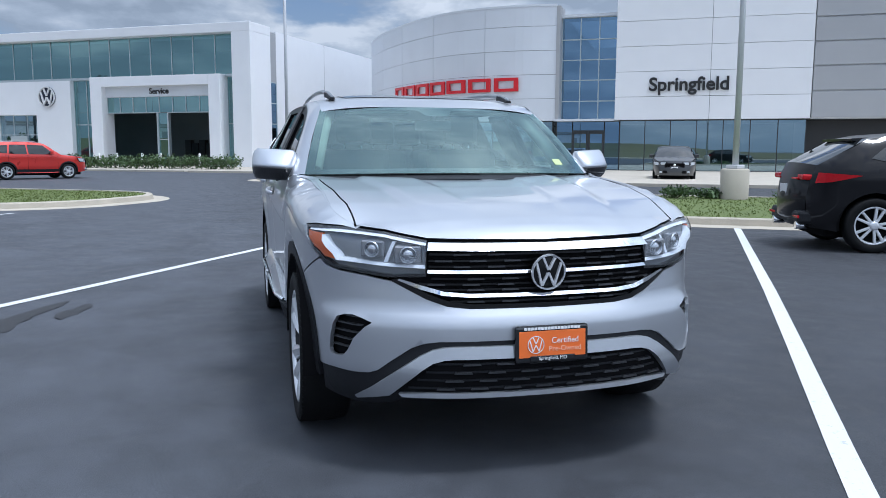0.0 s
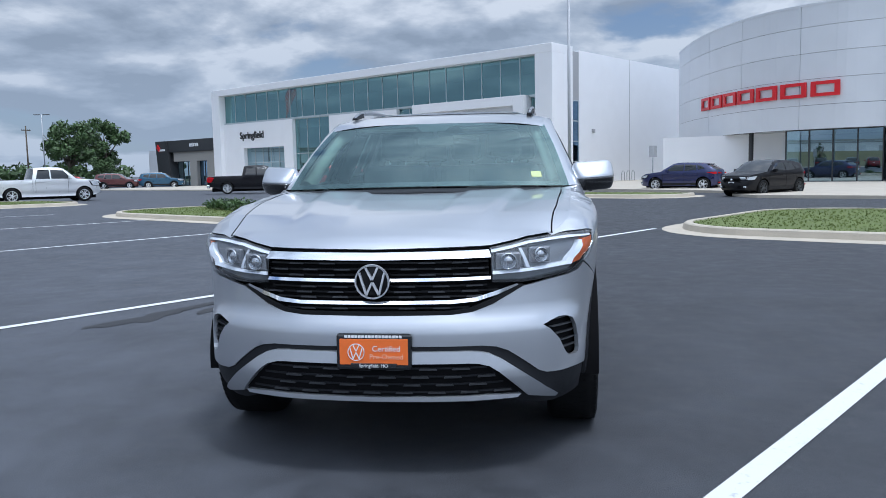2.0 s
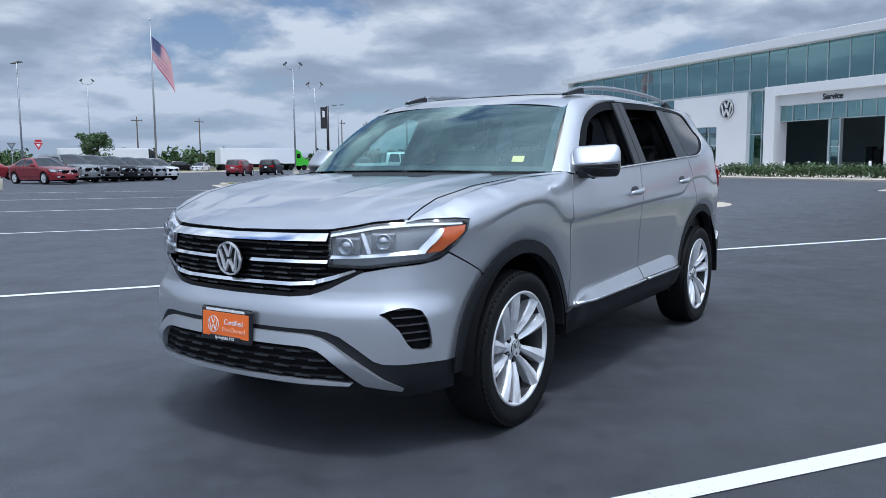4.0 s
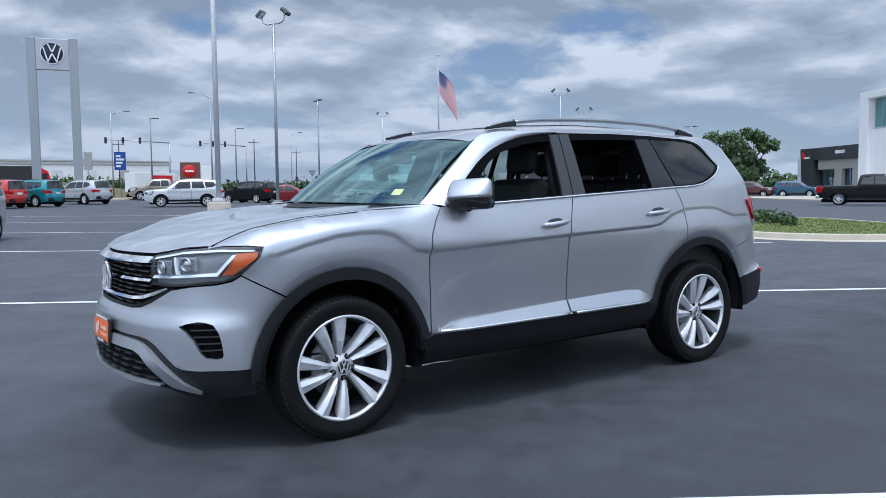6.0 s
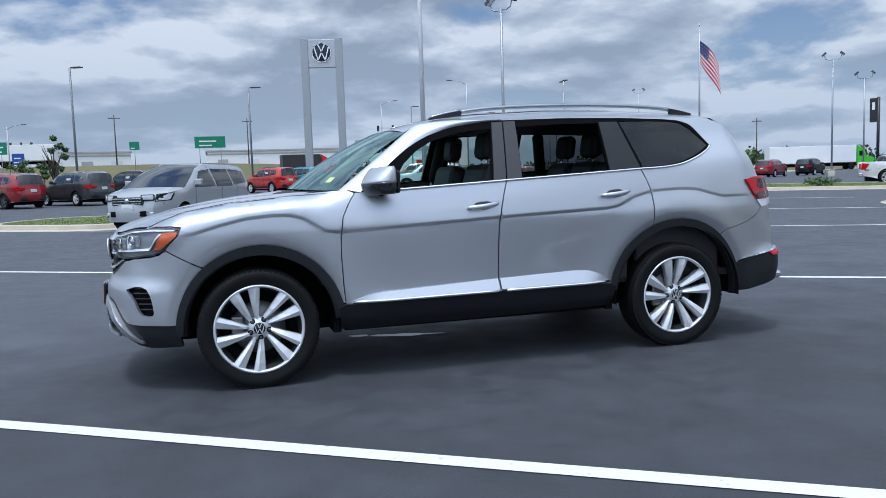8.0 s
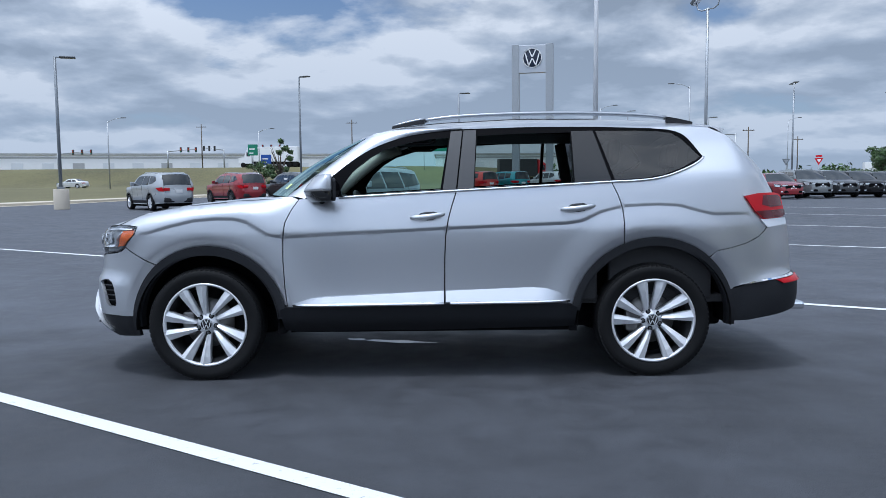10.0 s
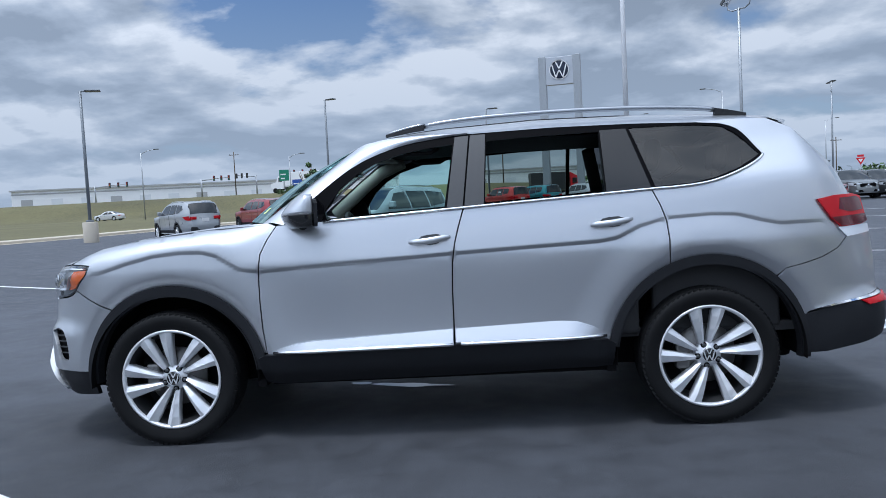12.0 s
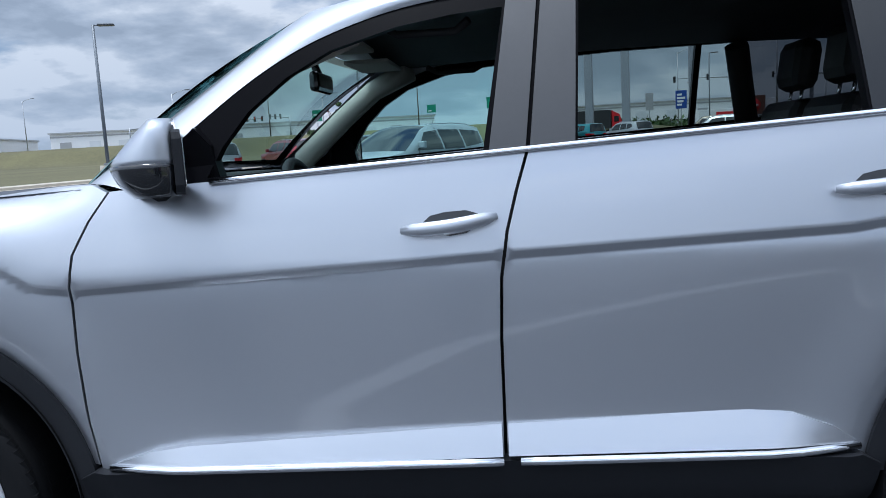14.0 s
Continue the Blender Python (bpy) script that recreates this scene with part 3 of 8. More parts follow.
# ---- buildings ----
def facade_glass(name, tint, gloss, reflect):
    m = glass(name, tint, clear=1.0)
    n = m.node_tree.nodes
    for k in n:
        if k.type == "MATH":
            k.inputs[2].default_value = reflect
        if k.type == "BSDF_GLOSSY":
            k.inputs[0].default_value = (*gloss, 1)
    return m


teal_glass = facade_glass("teal_facade_glass", (0.30, 0.55, 0.55), (0.50, 0.78, 0.80), 0.42)
blue_glass = facade_glass("blue_facade_glass", (0.14, 0.22, 0.32), (0.34, 0.52, 0.72), 0.55)
clear_shop = facade_glass("shop_glass", (0.40, 0.58, 0.62), (0.66, 0.86, 0.96), 0.42)
mull = material("mullion", (0.50, 0.56, 0.58), 0.4, 0.6)
mull_dark = material("mullion_dark", (0.05, 0.055, 0.06), 0.4, 0.4)
inner_wall = material("interior_wall", (0.22, 0.24, 0.25), 0.9, vary=0.15, scale=0.5)
inner_floor = material("interior_floor", (0.20, 0.20, 0.20), 0.5)
red_sign = material("red_sign", (0.62, 0.012, 0.02), 0.35)
black_sign = material("black_sign", (0.02, 0.02, 0.022), 0.4)
blue_black = material("badge_blue", (0.012, 0.02, 0.045), 0.35)


def bx(parent, name, lo, hi, mat, bevel=0.0, label=""):
    return part(name, box(lo, hi, bevel), mat, parent, label)


def glazing(parent, name, u, v0, v1, z0, z1, cols, rows, gmat, mmat, bar=0.07, deep_=0.12):
    """A window wall at plane u: each pane its own sheet, with real mullions between."""
    w = empty(name)
    w.parent = parent
    vs = np.linspace(v0, v1, cols + 1) if isinstance(cols, int) else cols
    zs = np.linspace(z0, z1, rows + 1) if isinstance(rows, int) else rows
    bm = bmesh.new()
    for v in vs:
        add_box(bm, (u - deep_ / 2, v - bar / 2, z0), (u + deep_ / 2, v + bar / 2, z1))
    for z in zs:
        add_box(bm, (u - deep_ / 2 + 0.004, v0, z - bar / 2), (u + deep_ / 2 - 0.004, v1, z + bar / 2))
    part("window_frame", bm, mmat, w)
    for a, b in zip(vs, vs[1:]):
        for c, d in zip(zs, zs[1:]):
            bm = bmesh.new()
            bm.faces.new([bm.verts.new(q) for q in ((u, a + bar / 2, d - bar / 2), (u, b - bar / 2, d - bar / 2), (u, b - bar / 2, c + bar / 2), (u, a + bar / 2, c + bar / 2))])
            p = part("pane", bm, gmat, w)
            p.visible_shadow = False
    return w


def badge(parent, name, m, r, disc_mat, mark_mat, deep_=0.12):
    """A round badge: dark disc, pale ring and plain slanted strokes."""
    root = empty(name)
    root.parent = parent
    root.matrix_basis = m
    part("disc", lathe([(0.001, 0), (r * 0.97, 0), (r, deep_ * 0.3), (r * 0.97, deep_ * 0.6), (0.001, deep_ * 0.62)], "x", 40), disc_mat, root)
    part("ring", lathe([(r * 0.99, -deep_), (r, -deep_ * 0.2), (r * 0.90, -deep_ * 0.2), (r * 0.90, -deep_)], "x", 40), mark_mat, root)
    def stroke(a, b, w=0.115):
        bm = bmesh.new()
        a, b = Vector((0, *a)) * r, Vector((0, *b)) * r
        d = (b - a).normalized()
        s = Vector((0, -d.z, d.y)) * w * r / 2
        q = [a - s, b - s, b + s, a + s]
        f = [bm.verts.new(p + Vector((-deep_, 0, 0))) for p in q]
        g = [bm.verts.new(p) for p in q]
        bm.faces.new(f)
        for i in range(4):
            bm.faces.new((f[i], g[i], g[(i + 1) % 4], f[(i + 1) % 4]))
        bmesh.ops.recalc_face_normals(bm, faces=bm.faces)
        part("stroke", bm, mark_mat, root)
    for s in (-1, 1):
        stroke((s * 0.34, 0.80), (s * 0.02, 0.12))
        stroke((s * 0.72, 0.52), (s * 0.36, -0.76))
        stroke((s * 0.36, -0.76), (s * 0.02, -0.05))
    return root


def white_showroom():
    b = empty("showroom", LOT, "white showroom with a teal glass band and service bays", "building")
    U, V0, V1, TOP = 49.5, 31.3, 77.0, 10.9
    # shell
    bx(b, "wall", (52.0, V0 + 0.01, 0), (53.4, V0 + 0.4, 10.6), grey_panel, label="grey metal corner strip of the side wall")
    bx(b, "wall", (53.4, V0, 0), (74, V0 + 0.4, 10.75), white_panel)
    bx(b, "wall", (73.6, V0 + 0.4, 0), (74, V1, 10.6), white_panel)
    bx(b, "wall", (50.6, V1 - 0.4, 0), (73.6, V1 - 0.01, 10.6), white_panel)
    bx(b, "roof", (50.4, V0 + 0.4, 10.3), (73.6, V1 - 0.4, 10.55), grey_panel)
    bx(b, "floor", (50.0, V0 + 0.4, 0.08), (73.6, V1 - 0.4, 0.14), inner_floor)
    bx(b, "inner_wall", (60.0, V0 + 0.4, 0.14), (60.2, V1 - 0.4, 10.3), inner_wall)
    bx(b, "inner_ceiling", (50.9, V0 + 0.4, 6.9), (60.0, V1 - 0.4, 7.0), inner_wall)
    bx(b, "parapet", (U - 0.5, V0 - 0.3, 10.2), (U + 2.5, V1 + 0.3, TOP), white_panel, 0.03)
    bx(b, "corner_pier", (U - 0.5, V0 - 0.3, 0), (52.0, 32.6, 10.2), white_panel, 0.02)
    bx(b, "end_pier", (U - 0.5, 75.8, 0), (52.0, V1 + 0.3, 10.2), white_panel, 0.02)
    glazing(b, "window_band", U + 0.35, 32.6, 75.8, 7.15, 10.2, 22, 1, teal_glass, mull)
    bx(b, "band_sill", (U + 0.1, 32.6, 6.98), (U + 0.7, 75.8, 7.15), mull)
    # lower white blocks and glass slots between them
    def block(v0, v1, w0, w1, name):
        bx(b, name, (U, v0, 0), (U + 0.7, w0, 6.98), white_panel)
        bx(b, name, (U, w1, 0), (U + 0.7, v1, 6.98), white_panel)
        bx(b, name, (U, w0, 4.25), (U + 0.7, w1, 6.98), white_panel)
        glazing(b, "window", U + 0.5, w0, w1, 0.1, 4.25, max(2, round((w1 - w0) / 1.5)), [0.1, 2.6, 4.25], clear_shop, mull)
    block(63.4, 75.8, 64.9, 72.1, "front_wall")
    block(48.2, 57.6, 51.8, 56.2, "front_wall")
    bx(b, "entrance_door", (U + 0.30, 53.2, 0.1), (U + 0.38, 55.0, 2.5), mull, label="pale metal entrance door frame")
    glazing(b, "window", U + 0.45, 57.6, 63.4, 0.1, 6.98, 3, [0.1, 3.4, 6.98], teal_glass, mull)
    glazing(b, "window", U + 0.45, 45.6, 48.2, 0.1, 6.98, 2, [0.1, 3.4, 6.98], teal_glass, mull)
    glazing(b, "window", U + 0.45, 32.6, 33.6, 0.1, 6.98, 1, [0.1, 3.4, 6.98], teal_glass, mull)
    # service portal, proud of the front
    bx(b, "portal_pier", (U - 0.7, 33.6, 0), (U + 0.7, 34.6, 7.12), white_panel, 0.02)
    bx(b, "portal_pier", (U - 0.7, 44.5, 0), (U + 0.7, 45.6, 7.12), white_panel, 0.02)
    bx(b, "portal_beam", (U - 0.7, 34.6, 6.35), (U + 0.7, 44.5, 7.12), white_panel, 0.02)
    bx(b, "sign_board", (U - 0.2, 34.6, 5.55), (U + 0.1, 44.5, 6.35), silver_panel)
    glazing(b, "transom", U, 34.6, 44.5, 4.3, 5.55, 8, 1, teal_glass, mull)
    bx(b, "bay_pier", (U - 0.1, 38.7, 0), (U + 0.2, 38.82, 4.3), mull)
    glazing(b, "window", U, 38.82, 39.68, 0.1, 4.3, 1, 2, teal_glass, mull)
    bx(b, "bay_pier", (U - 0.1, 39.68, 0), (U + 0.2, 39.8, 4.3), mull)
    # far bay doors inside: daylight beyond, and dark racks
    for v in (35.2, 41.0):
        for k in range(4):
            bx(b, "shelf_unit", (58.6, v + k * 0.75, 0.14), (59.2, v + k * 0.75 + 0.6, 2.0 + 0.3 * (k % 2)), dark_panel, 0.02)
    lettering("service_sign", "Service", 0.62, black_sign, b, Matrix.Translation((U - 0.23, 39.4, 5.95)) @ pose(0, 0, 0, 90, 0, -90), 0.02)
    lettering("town_sign", "Springfield", 1.05, black_sign, b, Matrix.Translation((U - 0.03, 70.5, 5.6)) @ pose(0, 0, 0, 90, 0, -90), 0.03)
    badge(b, "badge", Matrix.Translation((U - 0.08, 50.5, 5.7)), 0.82, blue_black, white_paint)
    # side window, door and louvres
    bx(b, "side_window", (52.25, V0 - 0.02, 0.2), (53.2, V0 + 0.1, 6.7), dark_panel)
    glazing_side(b, 52.25, 53.2, V0 - 0.05, 0.2, 6.7, 4)
    bx(b, "louvre_screen", (55, V1 + 0.4, 7.2), (62, V1 + 2.0, 10.2), grey_panel)
    for k in range(12):
        bx(b, "louvre", (54.9, V1 + 0.4, 7.3 + 0.24 * k), (55.0, V1 + 2.0, 7.42 + 0.24 * k), silver_panel)
    # side wall joints, lamp and conduit
    bx(b, "wall_joint", (62.0, V0 - 0.006, 0.0), (62.03, V0 + 0.01, 10.75), joint_dark)
    bx(b, "wall_lamp", (55.4, V0 - 0.16, 4.2), (55.75, V0, 4.5), grey_panel, 0.02)
    for k in range(5):
        v = (34.9, 38.4, 40.1, 44.2, 42.5)[k]
        part("bollard", lathe([(0.09, 0.1), (0.09, 1.05), (0.05, 1.12)], "z", 14, at=(U - 1.6, v, 0)), white_paint, b)
    return b


def glazing_side(parent, u0, u1, v, z0, z1, rows):
    w = empty("window")
    w.parent = parent
    bm = bmesh.new()
    zs = np.linspace(z0, z1, rows + 1)
    for u in (u0, u1):
        add_box(bm, (u - 0.04, v - 0.05, z0), (u + 0.04, v + 0.05, z1))
    for z in zs:
        add_box(bm, (u0, v - 0.046, z - 0.04), (u1, v + 0.046, z + 0.04))
    part("window_frame", bm, mull, w)
    for c, d in zip(zs, zs[1:]):
        bm = bmesh.new()
        bm.faces.new([bm.verts.new(q) for q in ((u0 + 0.04, v, c + 0.04), (u1 - 0.04, v, c + 0.04), (u1 - 0.04, v, d - 0.04), (u0 + 0.04, v, d - 0.04))])
        part("pane", bm, blue_glass, w)


white_showroom()


def silver_showroom():
    b = empty("showroom", LOT, "silver curved showroom with glazed entrance tower", "building")
    U = 49.5
    rows = (3.4, 4.9, 6.5, 8.1, 9.7, 11.0)
    arc = curve_through([(50.0, 8.2), (49.7, 11.3), (50.7, 15.4), (53.8, 19.6), (58.2, 23.6), (63.4, 27.2)], 12)
    # split the curved wall into clad panels
    cum = [0.0]
    for p, q in zip(arc, arc[1:]):
        cum.append(cum[-1] + (Vector(q) - Vector(p)).length)
    def at(s):
        return Vector((lerp(cum, [p[0] for p in arc], s), lerp(cum, [p[1] for p in arc], s), 0))
    def wall_strip(s0, s1, z0, z1, out, thick, mat, name):
        bm = bmesh.new()
        n = max(2, int((s1 - s0) / 0.5))
        cols = []
        for i in range(n + 1):
            s = s0 + (s1 - s0) * i / n
            p, d = at(s), (at(min(s + 0.2, cum[-1])) - at(max(s - 0.2, 0))).normalized()
            o = Vector((-d.y, d.x, 0))
            if o.x > 0:
                o = -o
            cols.append([bm.verts.new(p + o * q + Vector((0, 0, z))) for q, z in ((out, z0), (out, z1), (out - thick, z1), (out - thick, z0))])
        for a, c in zip(cols, cols[1:]):
            for k in range(4):
                bm.faces.new((a[k], c[k], c[(k + 1) % 4], a[(k + 1) % 4])).smooth = False
        bm.faces.new(cols[0]); bm.faces.new(cols[-1][::-1])
        bmesh.ops.recalc_face_normals(bm, faces=bm.faces)
        return part(name, bm, mat, b)
    wall_strip(0, cum[-1], 3.4, 11.0, 0, 0.3, joint_dark, "curved_wall")
    cols = np.linspace(0, cum[-1], 6)
    for a, c in zip(cols, cols[1:]):
        for z0, z1 in zip(rows, rows[1:]):
            wall_strip(a + 0.012, c - 0.012, z0 + 0.012, z1 - 0.012, 0.05, 0.048, silver_panel, "panel")
    wall_strip(0, cum[-1], 10.98, 11.12, 0.08, 0.5, silver_panel, "coping")
    # soffit and recessed storefront under the curve
    outline = [(p[0], p[1]) for p in arc] + [(72, 27.2), (72, 8.3)]
    part("soffit", prism(outline, 3.42, 3.6), silver_panel, b)
    part("roof", prism(outline, 10.7, 10.9), grey_panel, b)
    glazing(b, "window", 50.9, 8.5, 14.2, 0.12, 3.4, 4, [0.12, 3.4], clear_shop, mull_dark)
    bx(b, "inner_wall", (60, 8.6, 0.12), (60.2, 20, 3.4), inner_wall)
    bx(b, "wall", (53.5, 14.2, 0.12), (53.8, 24, 3.4), white_panel)
    for u, v in ((52.4, 17.0), (55.2, 20.4), (59.4, 23.8)):
        part("column", lathe([(0.16, 0.12), (0.16, 3.45)], "z", 16, at=(u, v, 0)), dark_panel, b)
    bx(b, "return_wall", (49.9, 7.95, 3.4), (51.8, 8.2, 11.0), grey_panel)
    # glazed tower over the entrance
    glazing(b, "tower_window", 50.9, 4.2, 7.95, 3.5, 10.3, 3, [3.5, 4.75, 6.15, 7.5, 8.85, 10.3], blue_glass, mull)
    bx(b, "tower_cap", (50.6, 4.2, 10.3), (52.5, 7.95, 10.5), silver_panel)
    bx(b, "canopy", (49.7, 3.95, 3.38), (51.2, 8.2, 3.52), silver_panel)
    for a, c in ((3.95, 4.95), (7.1, 8.2)):
        glazing(b, "window", 50.7, a, c, 0.12, 3.38, 1, 1, blue_glass, mull_dark)
    glazing(b, "transom", 50.7, 4.95, 7.1, 2.75, 3.38, 1, 1, blue_glass, mull_dark)
    for a, c in ((4.97, 6.01), (6.04, 7.08)):
        d = empty("door")
        d.parent = b
        bm = bmesh.new()
        for lo, hi in (((50.62, a, 0.12), (50.7, a + 0.12, 2.73)), ((50.62, c - 0.12, 0.12), (50.7, c, 2.73)), ((50.62, a + 0.12, 0.12), (50.7, c - 0.12, 0.42)), ((50.62, a + 0.12, 2.55), (50.7, c - 0.12, 2.73))):
            add_box(bm, lo, hi)
        part("door_frame", bm, mull_dark, d)
        bm = bmesh.new()
        bm.faces.new([bm.verts.new(q) for q in ((50.66, a + 0.12, 2.55), (50.66, c - 0.12, 2.55), (50.66, c - 0.12, 0.42), (50.66, a + 0.12, 0.42))])
        part("pane", bm, blue_glass, d)
        part("door_handle", tube([(50.56, (a if a > 5.5 else c) + (0.16 if a > 5.5 else -0.16), z) for z in (0.9, 1.5)], 0.02, 8), chrome, d)
    # white wall with clad panels
    bx(b, "wall", (49.62, -7.6, 3.4), (50.0, 4.2, 13.2), joint_dark)
    zr = (3.42, 4.9, 6.5, 8.1, 9.7, 11.3, 13.2)
    for z0, z1 in zip(zr, zr[1:]):
        for v0, v1 in ((-7.6, -1.7), (-1.7, 4.2)):
            bx(b, "panel", (U, v0 + 0.012, z0 + 0.012), (49.62, v1 - 0.012, z1 - 0.012), white_panel)
    glazing(b, "window", 50.4, -7.5, 3.9, 0.12, 3.4, 7, [0.12, 3.4], clear_shop, mull_dark, 0.05)
    bx(b, "inner_wall", (58, -7.6, 0.12), (58.2, 8.2, 3.4), inner_wall)
    bx(b, "inner_floor", (50.0, -7.6, 0.1), (60, 14, 0.125), inner_floor)
    bx(b, "inner_ceiling", (50.0, -7.6, 3.42), (58, 8.2, 3.5), inner_wall)
    # grey wing
    bx(b, "wall", (49.82, -26, 3.4), (50.2, -7.65, 13.4), material("pale_joint", (0.6, 0.61, 0.62), 0.5))
    zr = (3.45, 5.1, 6.6, 8.05, 9.5, 11.2, 13.4)
    for z0, z1 in zip(zr, zr[1:]):
        for v0, v1 in ((-26, -17), (-17, -7.65)):
            bx(b, "panel", (49.7, v0 + 0.02, z0 + 0.05), (49.82, v1 - 0.02, z1 - 0.05), grey_panel)
    # dark wall colour stands for the unlit void under the wing
    bx(b, "wall", (51.5, -26, 0), (51.8, -7.6, 3.4), dark_panel)
    bx(b, "side_wall", (50.2, -26, 0), (72, -25.7, 13.4), grey_panel)
    bx(b, "rear_wall", (71.7, -25.7, 0), (72, 27.2, 10.9), grey_panel)
    bx(b, "roof", (50.0, -25.7, 12.8), (71.7, 4.2, 13.0), grey_panel)
    bx(b, "side_wall", (52, 3.9, 10.9), (71.7, 4.2, 12.8), grey_panel)
    bx(b, "side_wall", (64, 26.9, 0), (71.7, 27.2, 10.9), silver_panel)
    lettering("town_sign", "Springfield", 1.18, black_sign, b, Matrix.Translation((U - 0.06, -0.4, 5.62)) @ pose(0, 0, 0, 90, 0, -90), 0.05)
    # maker's name as plain red blocks along the curve
    sign = empty("wall_sign")
    sign.parent = b
    s0, s1, n = 2.5, 16.4, 7
    for i in range(n):
        a = s0 + (s1 - s0) * i / n
        c = a + (s1 - s0) / n * 0.86
        z = 5.40
        for zz0, zz1, x0, x1 in ((z + 0.72, z + 0.92, a, c), (z, z + 0.2, a, c), (z + 0.2, z + 0.72, a, a + 0.3), (z + 0.2, z + 0.72, c - 0.3, c)):
            q = wall_strip(x0, x1, zz0, zz1, 0.22, 0.12, red_sign, "red_block")
            q.parent = sign
    return b


silver_showroom()


def black_showroom():
    """The small dealership beyond: beige walls, black fascia, slanted dark pier."""
    b = empty("showroom", LOT, "small beige and black showroom far along the road", "building")
    stone = material("beige_wall", (0.38, 0.36, 0.32), 0.8, vary=0.08)
    bx(b, "wall", (52.5, 82, 0), (53, 84.3, 4.4), stone)
    bx(b, "wall", (52.5, 84.3, 3.2), (53, 92, 4.4), stone)
    bx(b, "wall", (52.5, 86.6, 0), (53, 88.2, 3.2), stone)
    bx(b, "fascia", (52.2, 82, 4.4), (53.4, 95, 5.9), dark_panel, 0.03)
    part("slanted_pier", prism([(91.6, 0.0), (95.0, 0.0), (95.6, 5.9), (93.0, 5.9)], 52.0, 53.2, "x"), dark_panel, b)
    glazing(b, "window", 53.0, 84.3, 86.6, 0.1, 3.2, 2, 1, blue_glass, mull_dark)
    glazing(b, "window", 53.0, 88.2, 91.8, 0.1, 3.2, 3, 1, clear_shop, mull_dark)
    bx(b, "wall", (53.4, 81.6, 0), (66, 95, 4.6), stone)
    bx(b, "roof", (53.4, 81.6, 4.6), (66, 95, 4.9), dark_panel)
    bx(b, "rear_wall", (60, 95, 0), (75, 112, 5.2), white_panel)
    for k in range(5):
        bx(b, "sign_bar", (52.15, 85.6 + 0.42 * k, 5.0), (52.2, 85.9 + 0.42 * k, 5.4), white_paint)
    bx(b, "sign_bar", (51.95, 93.2, 4.6), (52.0, 94.6, 4.85), white_paint)
    part("red_mark", prism([(94.6, 4.5), (95.2, 5.0), (94.9, 5.5), (94.3, 5.0)], 51.9, 51.98, "x"), red_sign, b)


black_showroom()


def hedge():
    p = empty("hedge", LOT, "clipped dark green hedge before the service bays", "hedge")
    rnd = random.Random(5)
    bm = bmesh.new()
    for k in range(22):
        v = 27.7 + 0.66 * k
        leaf_clump(bm, (41.2 + rnd.uniform(-0.2, 0.2), v, 0.55 + rnd.uniform(-0.06, 0.1)), (0.75, 0.6, 0.55), 260, rnd, 0.09)
    part("foliage", bm, leaf_mat, p)
    bm = bmesh.new()
    for k in range(40):
        v = 27.7 + 0.35 * k
        add_tube(bm, [(41.2, v, 0.1), (41.2 + rnd.uniform(-0.4, 0.4), v, 0.8)], [0.02, 0.01], 5)
    part("branching", bm, bark, p)


hedge()

# ---- the silver SUV ----
from mathutils.geometry import delaunay_2d_cdt

PLAN = curve_through([(-0.965, 0.0, 0), (-0.957, 0.2, 0), (-0.93, 0.4, 0), (-0.868, 0.58, 0), (-0.775, 0.752, 0), (-0.64, 0.872, 0), (-0.45, 0.945, 0), (-0.2, 0.975, 0),
                      (0.2, 0.985, 0), (1.0, 0.988, 0), (2.0, 0.988, 0), (3.0, 0.985, 0), (3.4, 0.967, 0), (3.75, 0.915, 0), (3.95, 0.82, 0), (4.06, 0.66, 0), (4.11, 0.4, 0), (4.13, 0.0, 0)], 24)
PXS, PYS = np.array([p.x for p in PLAN]), np.array([p.y for p in PLAN])
PSS = np.concatenate([[0], np.cumsum(np.hypot(np.diff(PXS), np.diff(PYS)))])
PTX, PTY = np.gradient(PXS, PSS), np.gradient(PYS, PSS)
HALF = int(np.argmax(PYS))


def sx(x):
    return float(np.interp(x, PXS, PSS))


def sy(y):
    return float(np.copysign(np.interp(abs(y), PYS[:HALF], PSS[:HALF]), y))


WHEELS = ((0.02, 0.375, 0.525), (2.985, 0.375, 0.555))
ZC = ([-0.75, -0.5, -0.35, -0.21, -0.05, 0.1, 0.22, 0.30, 0.38, 0.44, 0.54, 1.61, 2.40, 2.50, 2.62, 2.77, 3.0, 3.14, 3.27, 3.37, 3.64, 4.0],
      [0.93, 0.965, 1.0, 1.04, 1.076, 1.088, 1.085, 1.062, 1.012, 0.977, 0.963, 1.012, 1.038, 1.052, 1.11, 1.147, 1.156, 1.148, 1.112, 1.088, 1.09, 1.095])
ZT = ([-0.9, -0.66, -0.42, -0.15, 0.24, 0.6], [1.0, 1.045, 1.118, 1.165, 1.20, 1.215])


LOW = curve_through([(0.16, -0.14, 0), (0.24, -0.08, 0), (0.32, -0.045, 0), (0.42, -0.028, 0), (0.52, -0.024, 0), (0.62, -0.024, 0), (0.74, -0.019, 0), (0.86, -0.010, 0), (0.96, -0.002, 0), (1.06, 0, 0), (1.8, 0, 0)], 12)
LOW_Z, LOW_O = [p.x for p in LOW], [p.y for p in LOW]


def belt(x):
    return 1.165 + 0.048 * x


